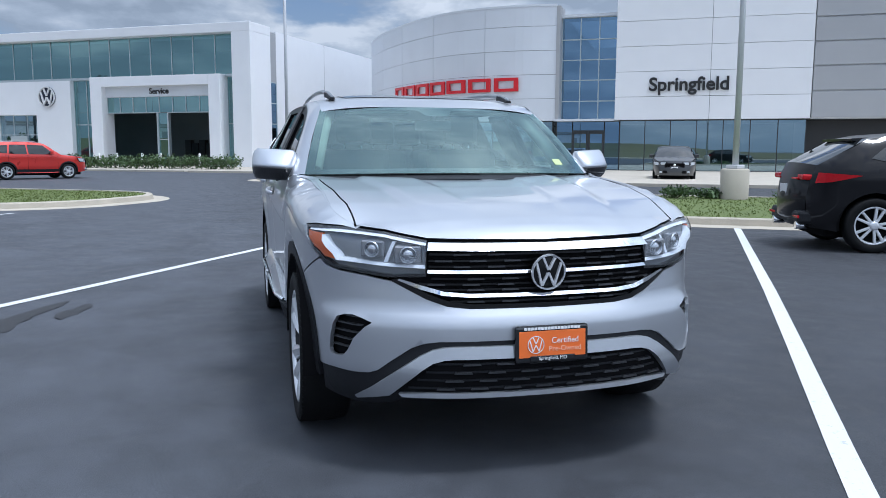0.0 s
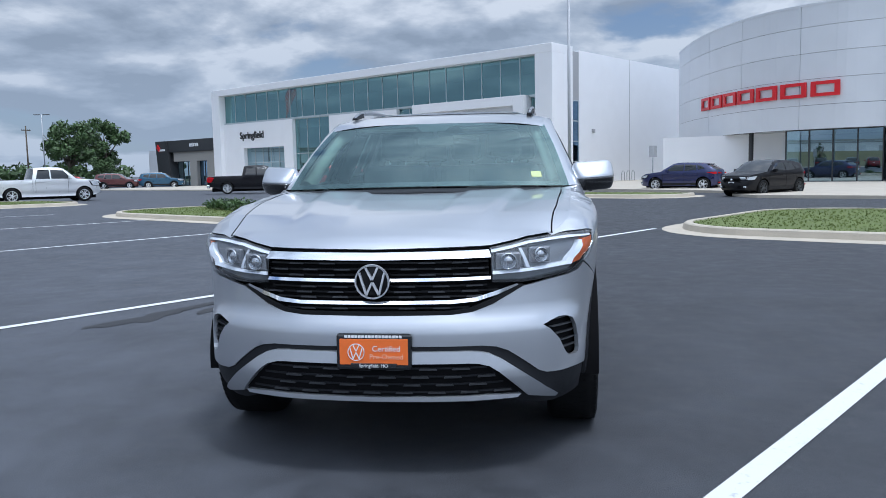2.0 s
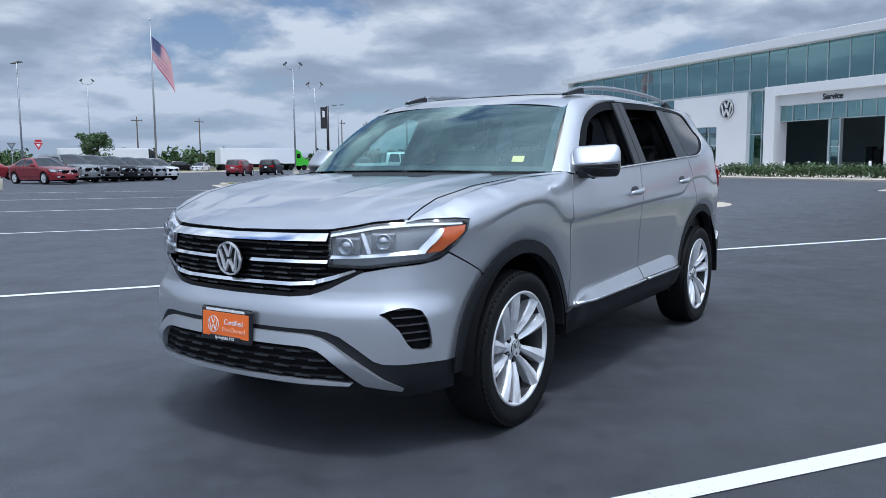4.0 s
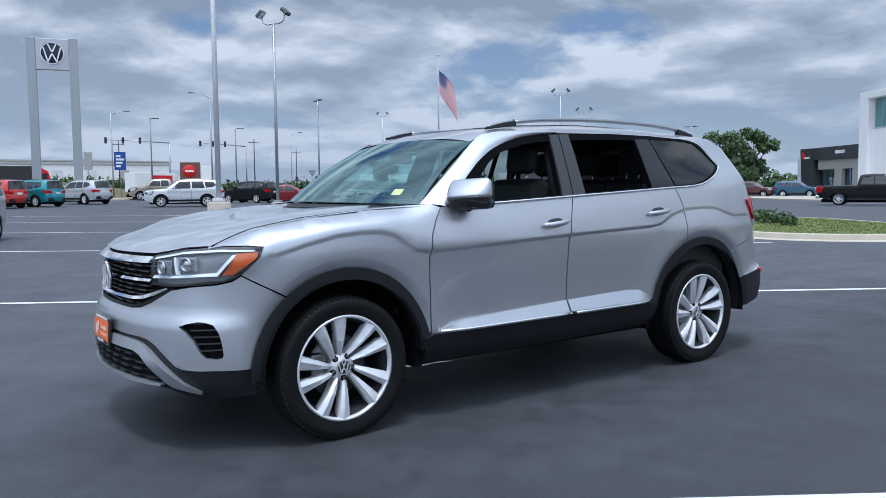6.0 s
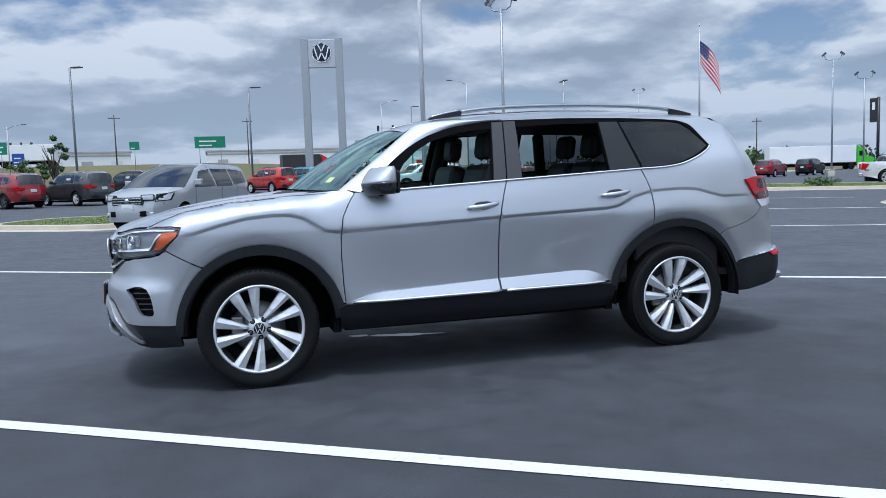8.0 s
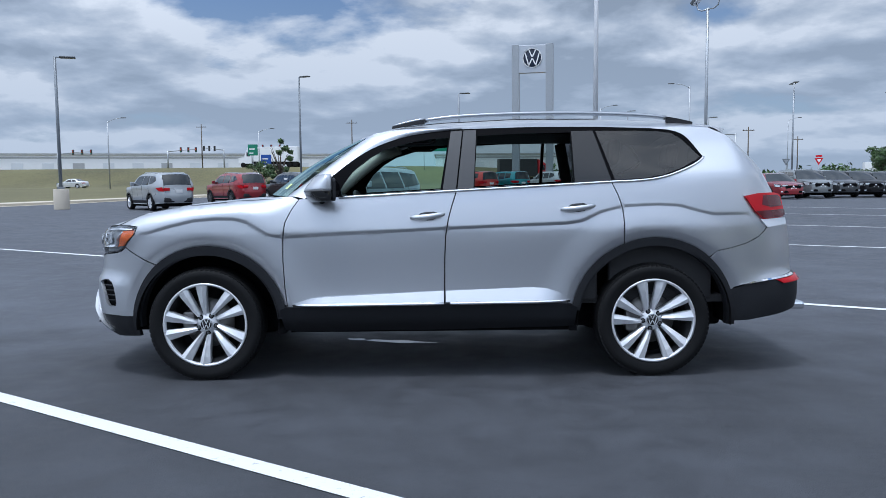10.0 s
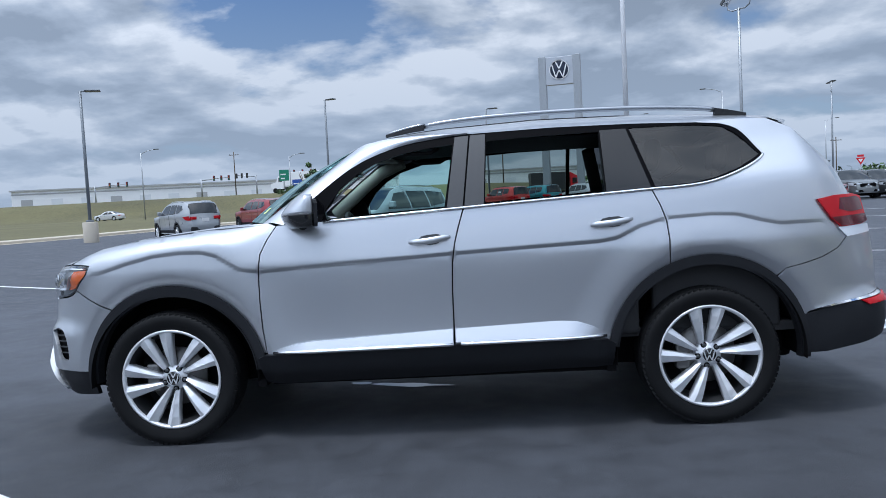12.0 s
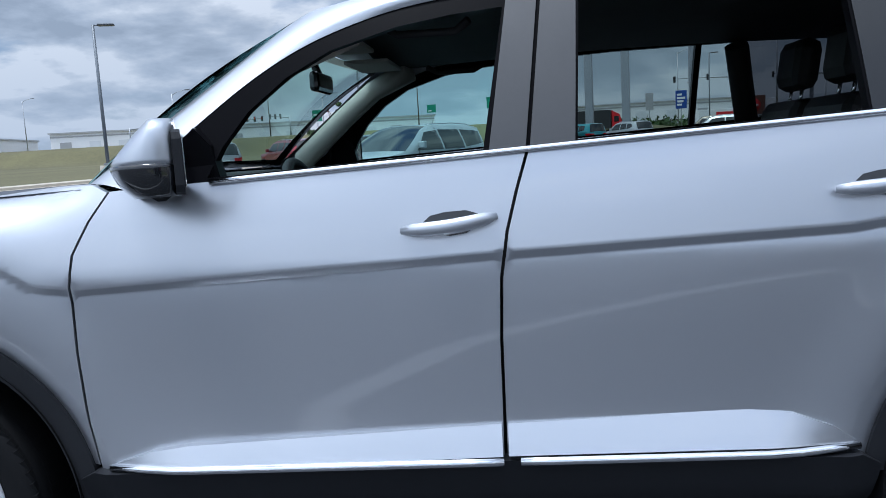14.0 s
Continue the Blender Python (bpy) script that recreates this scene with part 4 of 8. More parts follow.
def offset(x, z):
    fw = 1 - smooth_step(-0.76, -0.42, x)
    rw = smooth_step(3.55, 3.98, x)
    zc = lerp(*ZC, x)
    low = float(np.interp(z, LOW_Z, LOW_O))
    d = z - zc
    fade = smooth_step(-0.62, -0.25, x) * (1 - smooth_step(3.45, 3.8, x)) * (0.42 + 0.58 * smooth_step(0.36, 0.56, x) * (1 - smooth_step(2.40, 2.66, x)))
    if d > 0:
        c = 0.004 * math.exp(-d / 0.16)
    elif d > -0.018:
        c = 0.004 + d / 0.018 * 0.015
    else:
        c = -0.011 * math.exp((d + 0.018) / 0.13)
    side = low + c * fade
    b = belt(x)
    door = 0.0
    if z > 1.0:
        t = min(1.0, (z - 1.0) / (b - 1.0))
        door = -0.052 * (0.7 * t + 0.3 * t * t)
        if z > b:
            h = z - b
            door -= 0.42 * h + 0.14 * h * h
            door -= 0.05 * smooth_step(2.4, 3.6, x) * smooth_step(0, 0.25, h)
    fb = 1 - smooth_step(0.36, 0.66, x)
    fend = 0.0
    if z > zc and fb > 0:
        zt = lerp(*ZT, x)
        t = min(0.9995, max(0.0, (z - zc) / max(0.03, zt - zc)))
        fend = -lerp([-0.9, -0.66, -0.2, 0.2, 0.6], [0.08, 0.125, 0.185, 0.185, 0.13], x) * (1 - math.sqrt(1 - t ** 2.3))
    side += fb * fend + (1 - fb) * door
    for cx, cz, R in WHEELS:
        r = math.hypot(x - cx, z - cz)
        if r < R + 0.25 and z > 0.3:
            # a soft swell ending in a crisp flange round the arch
            side += 0.010 * smooth_step(R + 0.25, R + 0.06, r) - 0.020 * min(1.0, max(0.0, (R + 0.052 - r) / 0.052))
    front = lerp([0.18, 0.26, 0.32, 0.36, 0.45, 0.56, 0.62, 0.655, 0.70, 0.80, 0.90, 0.96, 0.985, 1.02, 1.06, 1.12],
                 [-0.20, -0.09, -0.045, -0.02, -0.006, -0.006, -0.008, -0.012, -0.040, -0.050, -0.056, -0.066, -0.080, -0.105, -0.15, -0.22], z)
    if z > 0.93:
        front = fw * front + (1 - fw) * side
    rear = lerp([0.25, 0.35, 0.5, 0.62, 0.68, 0.82, 1.05, 1.2, 1.32, 1.5, 1.63, 1.7], [-0.1, -0.03, 0, 0, -0.045, -0.05, -0.075, -0.11, -0.17, -0.34, -0.52, -0.62], z)
    o = front * fw + side * (1 - fw)
    return o * (1 - rw) + rear * rw


def surf(s, z, extra=0.0):
    a = abs(s)
    x, y = float(np.interp(a, PSS, PXS)), float(np.interp(a, PSS, PYS))
    tx, ty = float(np.interp(a, PSS, PTX)), float(np.interp(a, PSS, PTY))
    k = math.hypot(tx, ty)
    o = offset(x, z) + (extra(x, z) if callable(extra) else extra)
    return Vector((x - ty / k * o, math.copysign(y + tx / k * o, s), z))


def inside_poly(P, poly):
    x, y = P[:, 0], P[:, 1]
    c = np.zeros(len(P), bool)
    n = len(poly)
    for i in range(n):
        x0, y0 = poly[i]
        x1, y1 = poly[i - 1]
        hit = ((y0 > y) != (y1 > y)) & (x < (x1 - x0) * (y - y0) / (y1 - y0 + 1e-12) + x0)
        c ^= hit
    return c


def dense(poly, step):
    out = []
    n = len(poly)
    for i in range(n):
        a, b = np.array(poly[i]), np.array(poly[(i + 1) % n])
        k = max(1, int(np.hypot(*(b - a)) / step))
        for j in range(k):
            out.append(tuple(a + (b - a) * j / k))
    return out


def panel(name, poly, mat, parent, extra=0.0, thick=0.012, step=0.035, holes=(), label="", smooth=True):
    """A body panel: an outline in (arc length, height), filled and laid on the body's surface, with turned-in edges."""
    poly = dense(poly, step)
    loops = [poly] + [dense(h, step) for h in holes]
    A = np.array(poly)
    lo, hi = A.min(0), A.max(0)
    gs, gz = np.arange(lo[0] + step / 2, hi[0], step), np.arange(lo[1] + step / 2, hi[1], step)
    G = np.array([(s, z) for s in gs for z in gz]) if len(gs) and len(gz) else np.zeros((0, 2))
    rows = []
    if len(G):
        gx = np.interp(np.abs(G[:, 0]), PSS, PXS)
        gd = G[:, 1] - np.interp(gx, *ZC)
        G = G[~((gx > -0.4) & (gx < 3.6) & (gd > -0.09) & (gd < 0.06))]
    for s in np.arange(lo[0], hi[0], 0.022):
        x = float(np.interp(abs(s), PSS, PXS))
        if -0.4 < x < 3.6:
            zc = lerp(*ZC, x)
            rows += [(s, zc + d) for d in (-0.085, -0.058, -0.036, -0.023, -0.0185, -0.0165, -0.0015, 0.0015, 0.010, 0.028, 0.055)]
    crease = np.array(rows) if rows else np.zeros((0, 2))
    for cx, cz, R in WHEELS:
        for q in (0.022, 0.048, 0.056, 0.09, 0.13, 0.18):
            for k in range(0, 181, 4):
                px, pz = cx + (R + q) * math.cos(radians(k)), cz + (R + q) * math.sin(radians(k))
                for sg in (-1, 1):
                    if not len(crease) or np.min(np.hypot(*(crease - (sg * sx(px), pz)).T)) > 0.016:
                        rows.append((sg * sx(px), pz))
    rows = np.array(rows)
    keep = (rows[:, 0] > lo[0]) & (rows[:, 0] < hi[0]) & (rows[:, 1] > lo[1]) & (rows[:, 1] < hi[1]) if len(rows) else []
    rows = rows[keep] if len(rows) else np.zeros((0, 2))
    if len(rows) and len(G):
        dmin = np.array([np.min(np.abs(rows - g).sum(1)) for g in G])
        G = G[dmin > 0.02]
    P = np.vstack([G, rows]) if len(rows) else G
    allb = np.array([q for L in loops for q in L])
    if len(P):
        ok = inside_poly(P, poly)
        for h in loops[1:]:
            ok &= ~inside_poly(P, h)
        P = P[ok]
    if len(P):
        P = P[np.array([np.min(np.hypot(*(allb - p).T)) for p in P]) > min(0.012, step * 0.4)]
    pts, edges = [], []
    for L in loops:
        k = len(pts)
        pts += [Vector(q) for q in L]
        edges += [(k + i, k + (i + 1) % len(L)) for i in range(len(L))]
    pts += [Vector(p) for p in P]
    V, E, F, *_ = delaunay_2d_cdt(pts, edges, [], 0, 1e-6)
    V2 = np.array([tuple(v) for v in V])
    cen = np.array([V2[list(f)].mean(0) for f in F])
    ok = inside_poly(cen, poly)
    for h in loops[1:]:
        ok &= ~inside_poly(cen, h)
    bm = bmesh.new()
    vs = [bm.verts.new(surf(v[0], v[1], extra)) for v in V2]
    for f, k in zip(F, ok):
        if k:
            q = V2[list(f)]
            area = (q[1][0] - q[0][0]) * (q[2][1] - q[0][1]) - (q[1][1] - q[0][1]) * (q[2][0] - q[0][0])
            if abs(area) < 2e-7:
                continue
            ids = list(f)[::-1] if area > 0 else list(f)
            bm.faces.new([vs[i] for i in ids]).smooth = smooth
    loose = [v for v in vs if not v.link_faces]
    ring = [e for e in bm.edges if len(e.link_faces) == 1]
    if thick:
        inner = {}
        for e in ring:
            for v in e.verts:
                if v not in inner:
                    i = vs.index(v)
                    inner[v] = bm.verts.new(surf(V2[i][0], V2[i][1], (lambda x, z: extra(x, z) - thick) if callable(extra) else extra - thick))
        for e in ring:
            lp = e.link_loops[0]
            a, b = lp.vert, lp.link_loop_next.vert
            bm.faces.new((b, a, inner[a], inner[b]))
            e.smooth = False
    bmesh.ops.delete(bm, geom=loose, context="VERTS")
    return part(name, bm, mat, parent, label)


def ribbon(name, A, B, mat, parent, bulge=0.0, n=6, label=""):
    """A smooth strip between two curves, bowed outward."""
    m = max(len(A), len(B)) - 1
    def pick(C, t):
        f = t * (len(C) - 1)
        i = min(int(f), len(C) - 2)
        return Vector(C[i]).lerp(Vector(C[i + 1]), f - i)
    def fn(i, j):
        a, b = pick(A, i), pick(B, i)
        p = a.lerp(b, j)
        p += Vector((-0.25, math.copysign(0.75, a.y), 0.6)).normalized() * bulge * 4 * j * (1 - j)
        return p
    return part(name, grid_sheet(m, n, fn), mat, parent, label, True)


def fx(pts, sg):
    """Outline points given by x along the flank, on the side sg."""
    return [(sg * sx(x), z) for x, z in pts]


def both(half):
    """A front outline from its half (y >= 0): points (y, z), or ('x', x, z) round the corner."""
    h = [(sx(q[1]), q[2]) if q[0] == "x" else (sy(q[0]), q[1]) for q in half]
    return h + [(-s, z) for s, z in h[::-1] if s > 1e-6]


def one(half, sg):
    h = [(sx(q[1]), q[2]) if q[0] == "x" else (sy(q[0]), q[1]) for q in half]
    return [(sg * s, z) for s, z in h]


def arc(cx, cz, R, a0, a1, n=24):
    return [(cx + R * math.cos(radians(a0 + (a1 - a0) * i / n)), cz + R * math.sin(radians(a0 + (a1 - a0) * i / n))) for i in range(n + 1)]


def smooth2(pts, n=6):
    return [(p.x, p.y) for p in curve_through([(a, b, 0) for a, b in pts], n)]


def wheel_parts(root, x, y, sg, turn=0.0, rad=0.378, wid=0.245, rim_r=0.277):
    """Tyre with tread blocks, split ten-spoke alloy, disc brake."""
    w = empty("wheel")
    w.parent = root
    w.matrix_basis = Matrix.Translation((x, y, rad - 0.004)) @ (Matrix.Identity(4) if sg < 0 else Matrix.Rotation(math.pi, 4, "Z"))
    # local -y is the outside
    h = wid / 2
    prof = [(rim_r - 0.012, -h * 0.80), (rim_r + 0.004, -h * 0.92), (rim_r + 0.018, -h * 0.95), (rim_r + 0.05, -h * 1.03), (rim_r + 0.075, -h * 1.02), (rad - 0.0125, -h * 0.94), (rad - 0.004, -h * 0.82), (rad - 0.0005, -h * 0.6),
            (rad, 0), (rad - 0.001, h * 0.6), (rad - 0.006, h * 0.82), (rad - 0.018, h * 0.93), (rim_r + 0.06, h * 1.02), (rim_r + 0.004, h * 0.9), (rim_r - 0.012, h * 0.8)]
    bm = lathe(prof, "y", 72)
    tyre = part("tyre", bm, rubber, w)
    bm = bmesh.new()
    for k in range(72):
        a = 2 * math.pi * k / 72
        for y0, y1, da in ((-h * 0.98, -h * 0.62, 0.0), (-h * 0.56, -h * 0.10, 0.5), (-h * 0.04, h * 0.5, 0.2)):
            m = Matrix.Rotation(a + da * 0.087, 4, "Y") @ Matrix.Translation((rad - 0.0012, 0, 0)) @ Matrix.Rotation(0.22, 4, "X")
            add_box(bm, (-0.009 if y0 > -h * 0.9 else -0.02, y0, -0.0125), (0.0012 if y0 > -h * 0.9 else -0.0055, y1, 0.0125), m)
    part("tread", bm, rubber, tyre)
    rim = empty("rim")
    rim.parent = w
    part("barrel", lathe([(rim_r, -h * 0.90), (rim_r + 0.004, -h * 0.95), (rim_r - 0.008, -h * 0.97), (rim_r - 0.014, -h * 0.88), (rim_r - 0.016, -h * 0.80)], "y", 64), alloy, rim)
    # the shade inside the wheel is put into this barrel's dark colour
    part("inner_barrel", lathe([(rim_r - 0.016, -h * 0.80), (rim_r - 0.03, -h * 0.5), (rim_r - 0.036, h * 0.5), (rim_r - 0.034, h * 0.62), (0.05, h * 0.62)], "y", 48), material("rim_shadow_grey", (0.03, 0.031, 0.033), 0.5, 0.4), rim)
    # five pairs of broad blades: each pair leans off the radius and is split by a narrow slot
    R0, R1 = 0.064, rim_r - 0.006
    def pol(r, deg):
        return Vector((r * math.cos(radians(deg)), 0, r * math.sin(radians(deg))))
    for k in range(5):
        base = 90 + turn + 72 * k
        for (h0, h1), (r0, r1) in (((40, 15), (22.5, 6.0)), ((3, -19), (-5.4, -22.5))):
            bm = bmesh.new()
            secs = []
            for t in (0.0, 0.12, 0.4, 0.75, 1.0):
                e0 = pol(R0, base + h0).lerp(pol(R1, base + r0), t)
                e1 = pol(R0, base + h1).lerp(pol(R1, base + r1), t)
                d = -h * (0.56 + 0.34 * t) - 0.012 * math.sin(math.pi * t)
                secs.append([bm.verts.new(e0.lerp(e1, q) + Vector((0, d + e, 0))) for q, e in ((0.0, 0.016), (0.07, 0.006), (0.60, -0.008), (0.94, 0.004), (1.0, 0.014), (0.94, 0.058), (0.06, 0.058))])
            n_ = len(secs[0])
            for p, q in zip(secs, secs[1:]):
                for i in range(n_):
                    bm.faces.new((p[i], p[(i + 1) % n_], q[(i + 1) % n_], q[i]))
            bm.faces.new(secs[0]); bm.faces.new(secs[-1][::-1])
            bmesh.ops.recalc_face_normals(bm, faces=bm.faces)
            part("spoke", bm, alloy, rim)
    part("hub", lathe([(0.070, -h * 0.2), (0.072, -h * 0.46), (0.066, -h * 0.56), (0.045, -h * 0.60), (0.040, -h * 0.66), (0.001, -h * 0.66)], "y", 40), alloy, rim)
    for k in range(5):
        a = radians(41 + turn + 72 * k)
        part("bolt_hole", lathe([(0.0165, -h * 0.4), (0.0165, -h * 0.602), (0.001, -h * 0.604)], "y", 14, at=(0.060 * math.cos(a), 0, 0.060 * math.sin(a))), deep, rim)
        part("bolt", lathe([(0.010, -h * 0.5), (0.010, -h * 0.64), (0.007, -h * 0.66), (0.001, -h * 0.66)], "y", 10, at=(0.060 * math.cos(a), 0, 0.060 * math.sin(a))), alloy_dark, rim)
    b = badge(rim, "hub_cap", Matrix.Translation((0, -h * 0.70, 0)) @ Matrix.Rotation(math.pi / 2, 4, "Z"), 0.040, gloss_black, alloy, 0.006)
    part("brake_disc", lathe([(0.03, -0.014), (0.165, -0.012), (0.168, 0.0), (0.165, 0.012)], "y", 40), iron, w)
    part("caliper", box((-0.17, -0.05, -0.08), (-0.09, 0.03, 0.08), 0.015), iron, w)
    return w


def curve_text_bars(root, name, m, widths, h, mat, gap=0.35):
    """Unreadable small writing as plain bars."""
    x = -sum(w + gap * h for w in widths) / 2
    for w in widths:
        bm = bmesh.new()
        add_box(bm, (x, -0.001, -h / 2), (x + w, 0.001, h / 2), m)
        part(name, bm, mat, root)
        x += w + gap * h


def spear_ends(x):
    return smooth_step(0.56, 0.80, x) * (1 - smooth_step(2.20, 2.42, x))


def hero():
    R = empty("suv", None, "silver metallic three-row SUV with black wheel-arch cladding, side windows open", "car")
    body = empty("body")
    body.parent = R
    (fcx, fcz, fR), (rcx, rcz, rR) = WHEELS
    top_dlo = [(0.675, 1.203), (0.75, 1.264), (0.84, 1.341), (0.98, 1.452), (1.11, 1.532), (1.25, 1.588), (1.42, 1.630), (1.72, 1.661), (2.2, 1.672), (2.64, 1.668), (3.02, 1.655), (3.17, 1.636), (3.26, 1.585), (3.345, 1.458)]
    dlo_curve = smooth2(top_dlo, 5)
    low_dlo = [(3.345, 1.458), (3.30, 1.425), (3.2, 1.378), (3.06, 1.33), (2.93, 1.308), (2.75, 1.297)]
    low_curve = smooth2(low_dlo, 4)
    for sg in (-1, 1):
        # front fender
        fender = [(-0.430, 1.032), (-0.50, 1.039), (-0.62, 1.036), (-0.70, 1.022), (-0.71, 1.034), (-0.66, 1.043), (-0.55, 1.075), (-0.42, 1.115), (-0.15, 1.163), (0.24, 1.199), (0.45, 1.212), (0.585, 1.218), (0.632, 1.198), (0.585, 1.13), (0.545, 1.05), (0.528, 0.93), (0.526, 0.80), (0.533, 0.62), (0.545, 0.50)]
        fender += [q for q in arc(fcx, fcz, fR, 14, 130, 30)] + [(-0.43, 0.8365), (-0.537, 0.8955), (-0.50, 0.930), (-0.450, 0.980)]
        panel("front_fender", fx(fender, sg), silver, body, thick=0.02)
        # doors
        gapf = [(0.640, 1.200), (0.592, 1.13), (0.552, 1.05), (0.535, 0.93), (0.533, 0.80), (0.540, 0.62), (0.552, 0.485)]
        split = [(1.676, 1.245), (1.645, 1.15), (1.620, 1.06), (1.602, 0.95), (1.595, 0.80), (1.592, 0.485)]
        panel("front_door", fx(gapf + [(x - 0.004, z) for x, z in split[::-1]], sg), silver, body, thick=0.02)
        gapr = [(2.697, 1.294), (2.735, 1.21), (2.764, 1.12), (2.772, 1.02), (2.770, 0.955)]
        rdoor = [(x + 0.004, z) for x, z in split] + [(2.44, 0.485), (2.452, 0.50)] + [q for q in arc(rcx, rcz, rR, 167, 112, 14)] + gapr[::-1]
        rdoor = rdoor[:-1] + [gapr[0]]
        panel("rear_door", fx(rdoor, sg), silver, body, thick=0.02)
        quarter = [(x + 0.007, z) for x, z in gapr[::-1]] + low_curve[::-1] + [p for p in dlo_curve[-2::-1] if p[0] > 3.0] + [(3.0, 1.660), (3.2, 1.668), (3.42, 1.664), (3.56, 1.60), (3.70, 1.42), (3.785, 1.22), (3.85, 1.03), (3.76, 0.985), (3.70, 0.930), (3.60, 0.885), (3.50, 0.858), (3.40, 0.838)]
        quarter += [q for q in arc(rcx, rcz, rR, 49, 111.5, 16)]
        panel("rear_quarter", fx(quarter, sg), silver, body, thick=0.02)
        # black daylight frame with the openings cut through
        ring = dlo_curve + low_curve[1:] + [(x, belt(x)) for x in (2.4, 2.0, 1.6, 1.2, 0.9)] + [(0.68, belt(0.68))]
        winF = [(0.89, belt(0.89) + 0.012), (0.925, 1.295), (0.985, 1.378), (1.08, 1.460), (1.19, 1.522), (1.36, 1.572), (1.50, 1.594), (1.632, 1.605), (1.572, belt(1.57) + 0.012)]
        winR = [(1.795, belt(1.8) + 0.012), (1.822, 1.615), (2.1, 1.628), (2.45, 1.632), (2.452, belt(2.45) + 0.012)]
        fixed = [(2.476, belt(2.476) + 0.012), (2.476, 1.632), (2.606, 1.633), (2.694, belt(2.69) + 0.014)]
        quart = smooth2([(2.724, 1.309), (2.655, 1.54), (2.622, 1.645)], 3) + [(2.9, 1.645), (3.05, 1.640)] + smooth2([(3.15, 1.626), (3.238, 1.566), (3.328, 1.462)], 3) + [(3.285, 1.437), (3.18, 1.386), (3.05, 1.342), (2.93, 1.320)]
        frame_m = frame_black
        panel("window_frame", fx(ring, sg), frame_m, body, extra=-0.003, thick=0.035, step=0.03, holes=[fx(h, sg) for h in (winF, winR, fixed, quart)])
        # grey pillar covers
        panel("pillar_cover", fx([(1.585, belt(1.58) + 0.004), (1.645, 1.648), (1.722, 1.652), (1.672, belt(1.67) + 0.004)], sg), pillar_grey, body, extra=0.008, thick=0.012)
        panel("pillar_cover", fx([(1.682, belt(1.68) + 0.004), (1.732, 1.653), (1.818, 1.656), (1.788, belt(1.79) + 0.004)], sg), pillar_grey, body, extra=0.008, thick=0.012)
        panel("fixed_window", fx([(2.458, belt(2.458) + 0.006), (2.458, 1.640), (2.604, 1.642), (2.700, belt(2.70) + 0.008)], sg), material("gloss_grey_pane", (0.020, 0.021, 0.023), 0.16, spec=0.35) if sg < 0 else tint_glass, body, extra=0.001, thick=0.008, label="dark grey glossy fixed pane")
        panel("quarter_window", fx(quart, sg), dark_glass, body, extra=-0.008, thick=0.004)
        if sg > 0:
            panel("front_door_window", fx(winF, sg), green_glass, body, extra=-0.015, thick=0.004)
            panel("rear_door_window", fx(winR, sg), tint_glass, body, extra=-0.015, thick=0.004)
        # bright strip under the windows
        bm = bmesh.new()
        line = [(x, belt(x) + 0.002) for x in np.linspace(0.9, 2.75, 24)] + low_curve[::-1][1:]
        add_tube(bm, [surf(sg * sx(x), z, 0.004) for x, z in line], 0.0085, 6)
        part("belt_strip", bm, chrome, body)
        # sills and spears
        sill = [(0.50, 0.47), (0.545, 0.492), (1.595, 0.505), (2.42, 0.50), (2.47, 0.47), (2.46, 0.335), (1.6, 0.315), (0.6, 0.31), (0.52, 0.32)]
        panel("sill_cladding", fx(sill, sg), clad, body, extra=lambda x, z: 0.012 + 0.30 * max(0.0, z - 0.42) - 0.75 * max(0.0, 0.40 - z), thick=0.05)
        for a, b in ((0.56, 1.588), (1.598, 2.42)):
            if a < 1:
                sp = [(0.585, 0.500), (0.60, 0.512), (0.70, 0.543), (0.80, 0.556), (1.585, 0.588), (1.586, 0.518), (0.70, 0.502)]
            else:
                sp = [(1.600, 0.519), (1.600, 0.588), (2.16, 0.606), (2.27, 0.598), (2.36, 0.565), (2.41, 0.53), (2.405, 0.524)]
            panel("door_spear", fx(sp, sg), silver, body, extra=lambda x, z: 0.006 + (0.044 - 0.50 * (z - 0.505)) * spear_ends(x), thick=0.03, step=0.025)
            bm = bmesh.new()
            add_tube(bm, [surf(sg * sx(x), 0.502 + 0.013 * (x - 0.56) / 1.8, 0.010 + 0.046 * spear_ends(x)) for x in np.linspace(a + 0.03, b, 12)], 0.010, 8)
            part("spear_trim", bm, chrome, body)
        # wheel-arch cladding
        for cx, cz, Ro, wd, a0, a1 in ((fcx, fcz, fR, 0.062, 4, 182), (rcx, rcz, rR, 0.055, -4, 172)):
            o, i_ = arc(cx, cz, Ro, a0, a1, 40), arc(cx, cz, Ro - wd, a1, a0, 40)
            panel("arch_cladding", fx(o + i_, sg), clad, body, extra=0.012, thick=0.055, step=0.03)
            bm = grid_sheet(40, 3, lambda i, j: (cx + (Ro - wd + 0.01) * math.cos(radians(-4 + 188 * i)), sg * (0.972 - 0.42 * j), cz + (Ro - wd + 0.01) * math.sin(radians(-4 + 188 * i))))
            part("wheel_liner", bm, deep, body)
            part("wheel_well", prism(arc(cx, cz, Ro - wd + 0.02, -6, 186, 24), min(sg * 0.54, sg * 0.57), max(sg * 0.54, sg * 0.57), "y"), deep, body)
        for x0, x1 in ((0.47, 0.52), (2.43, 2.48)):
            part("splash_guard", box((x0, sg * 0.55 if sg > 0 else -0.90, 0.30), (x1, 0.90 if sg > 0 else -0.55, 0.37)), deep, body)
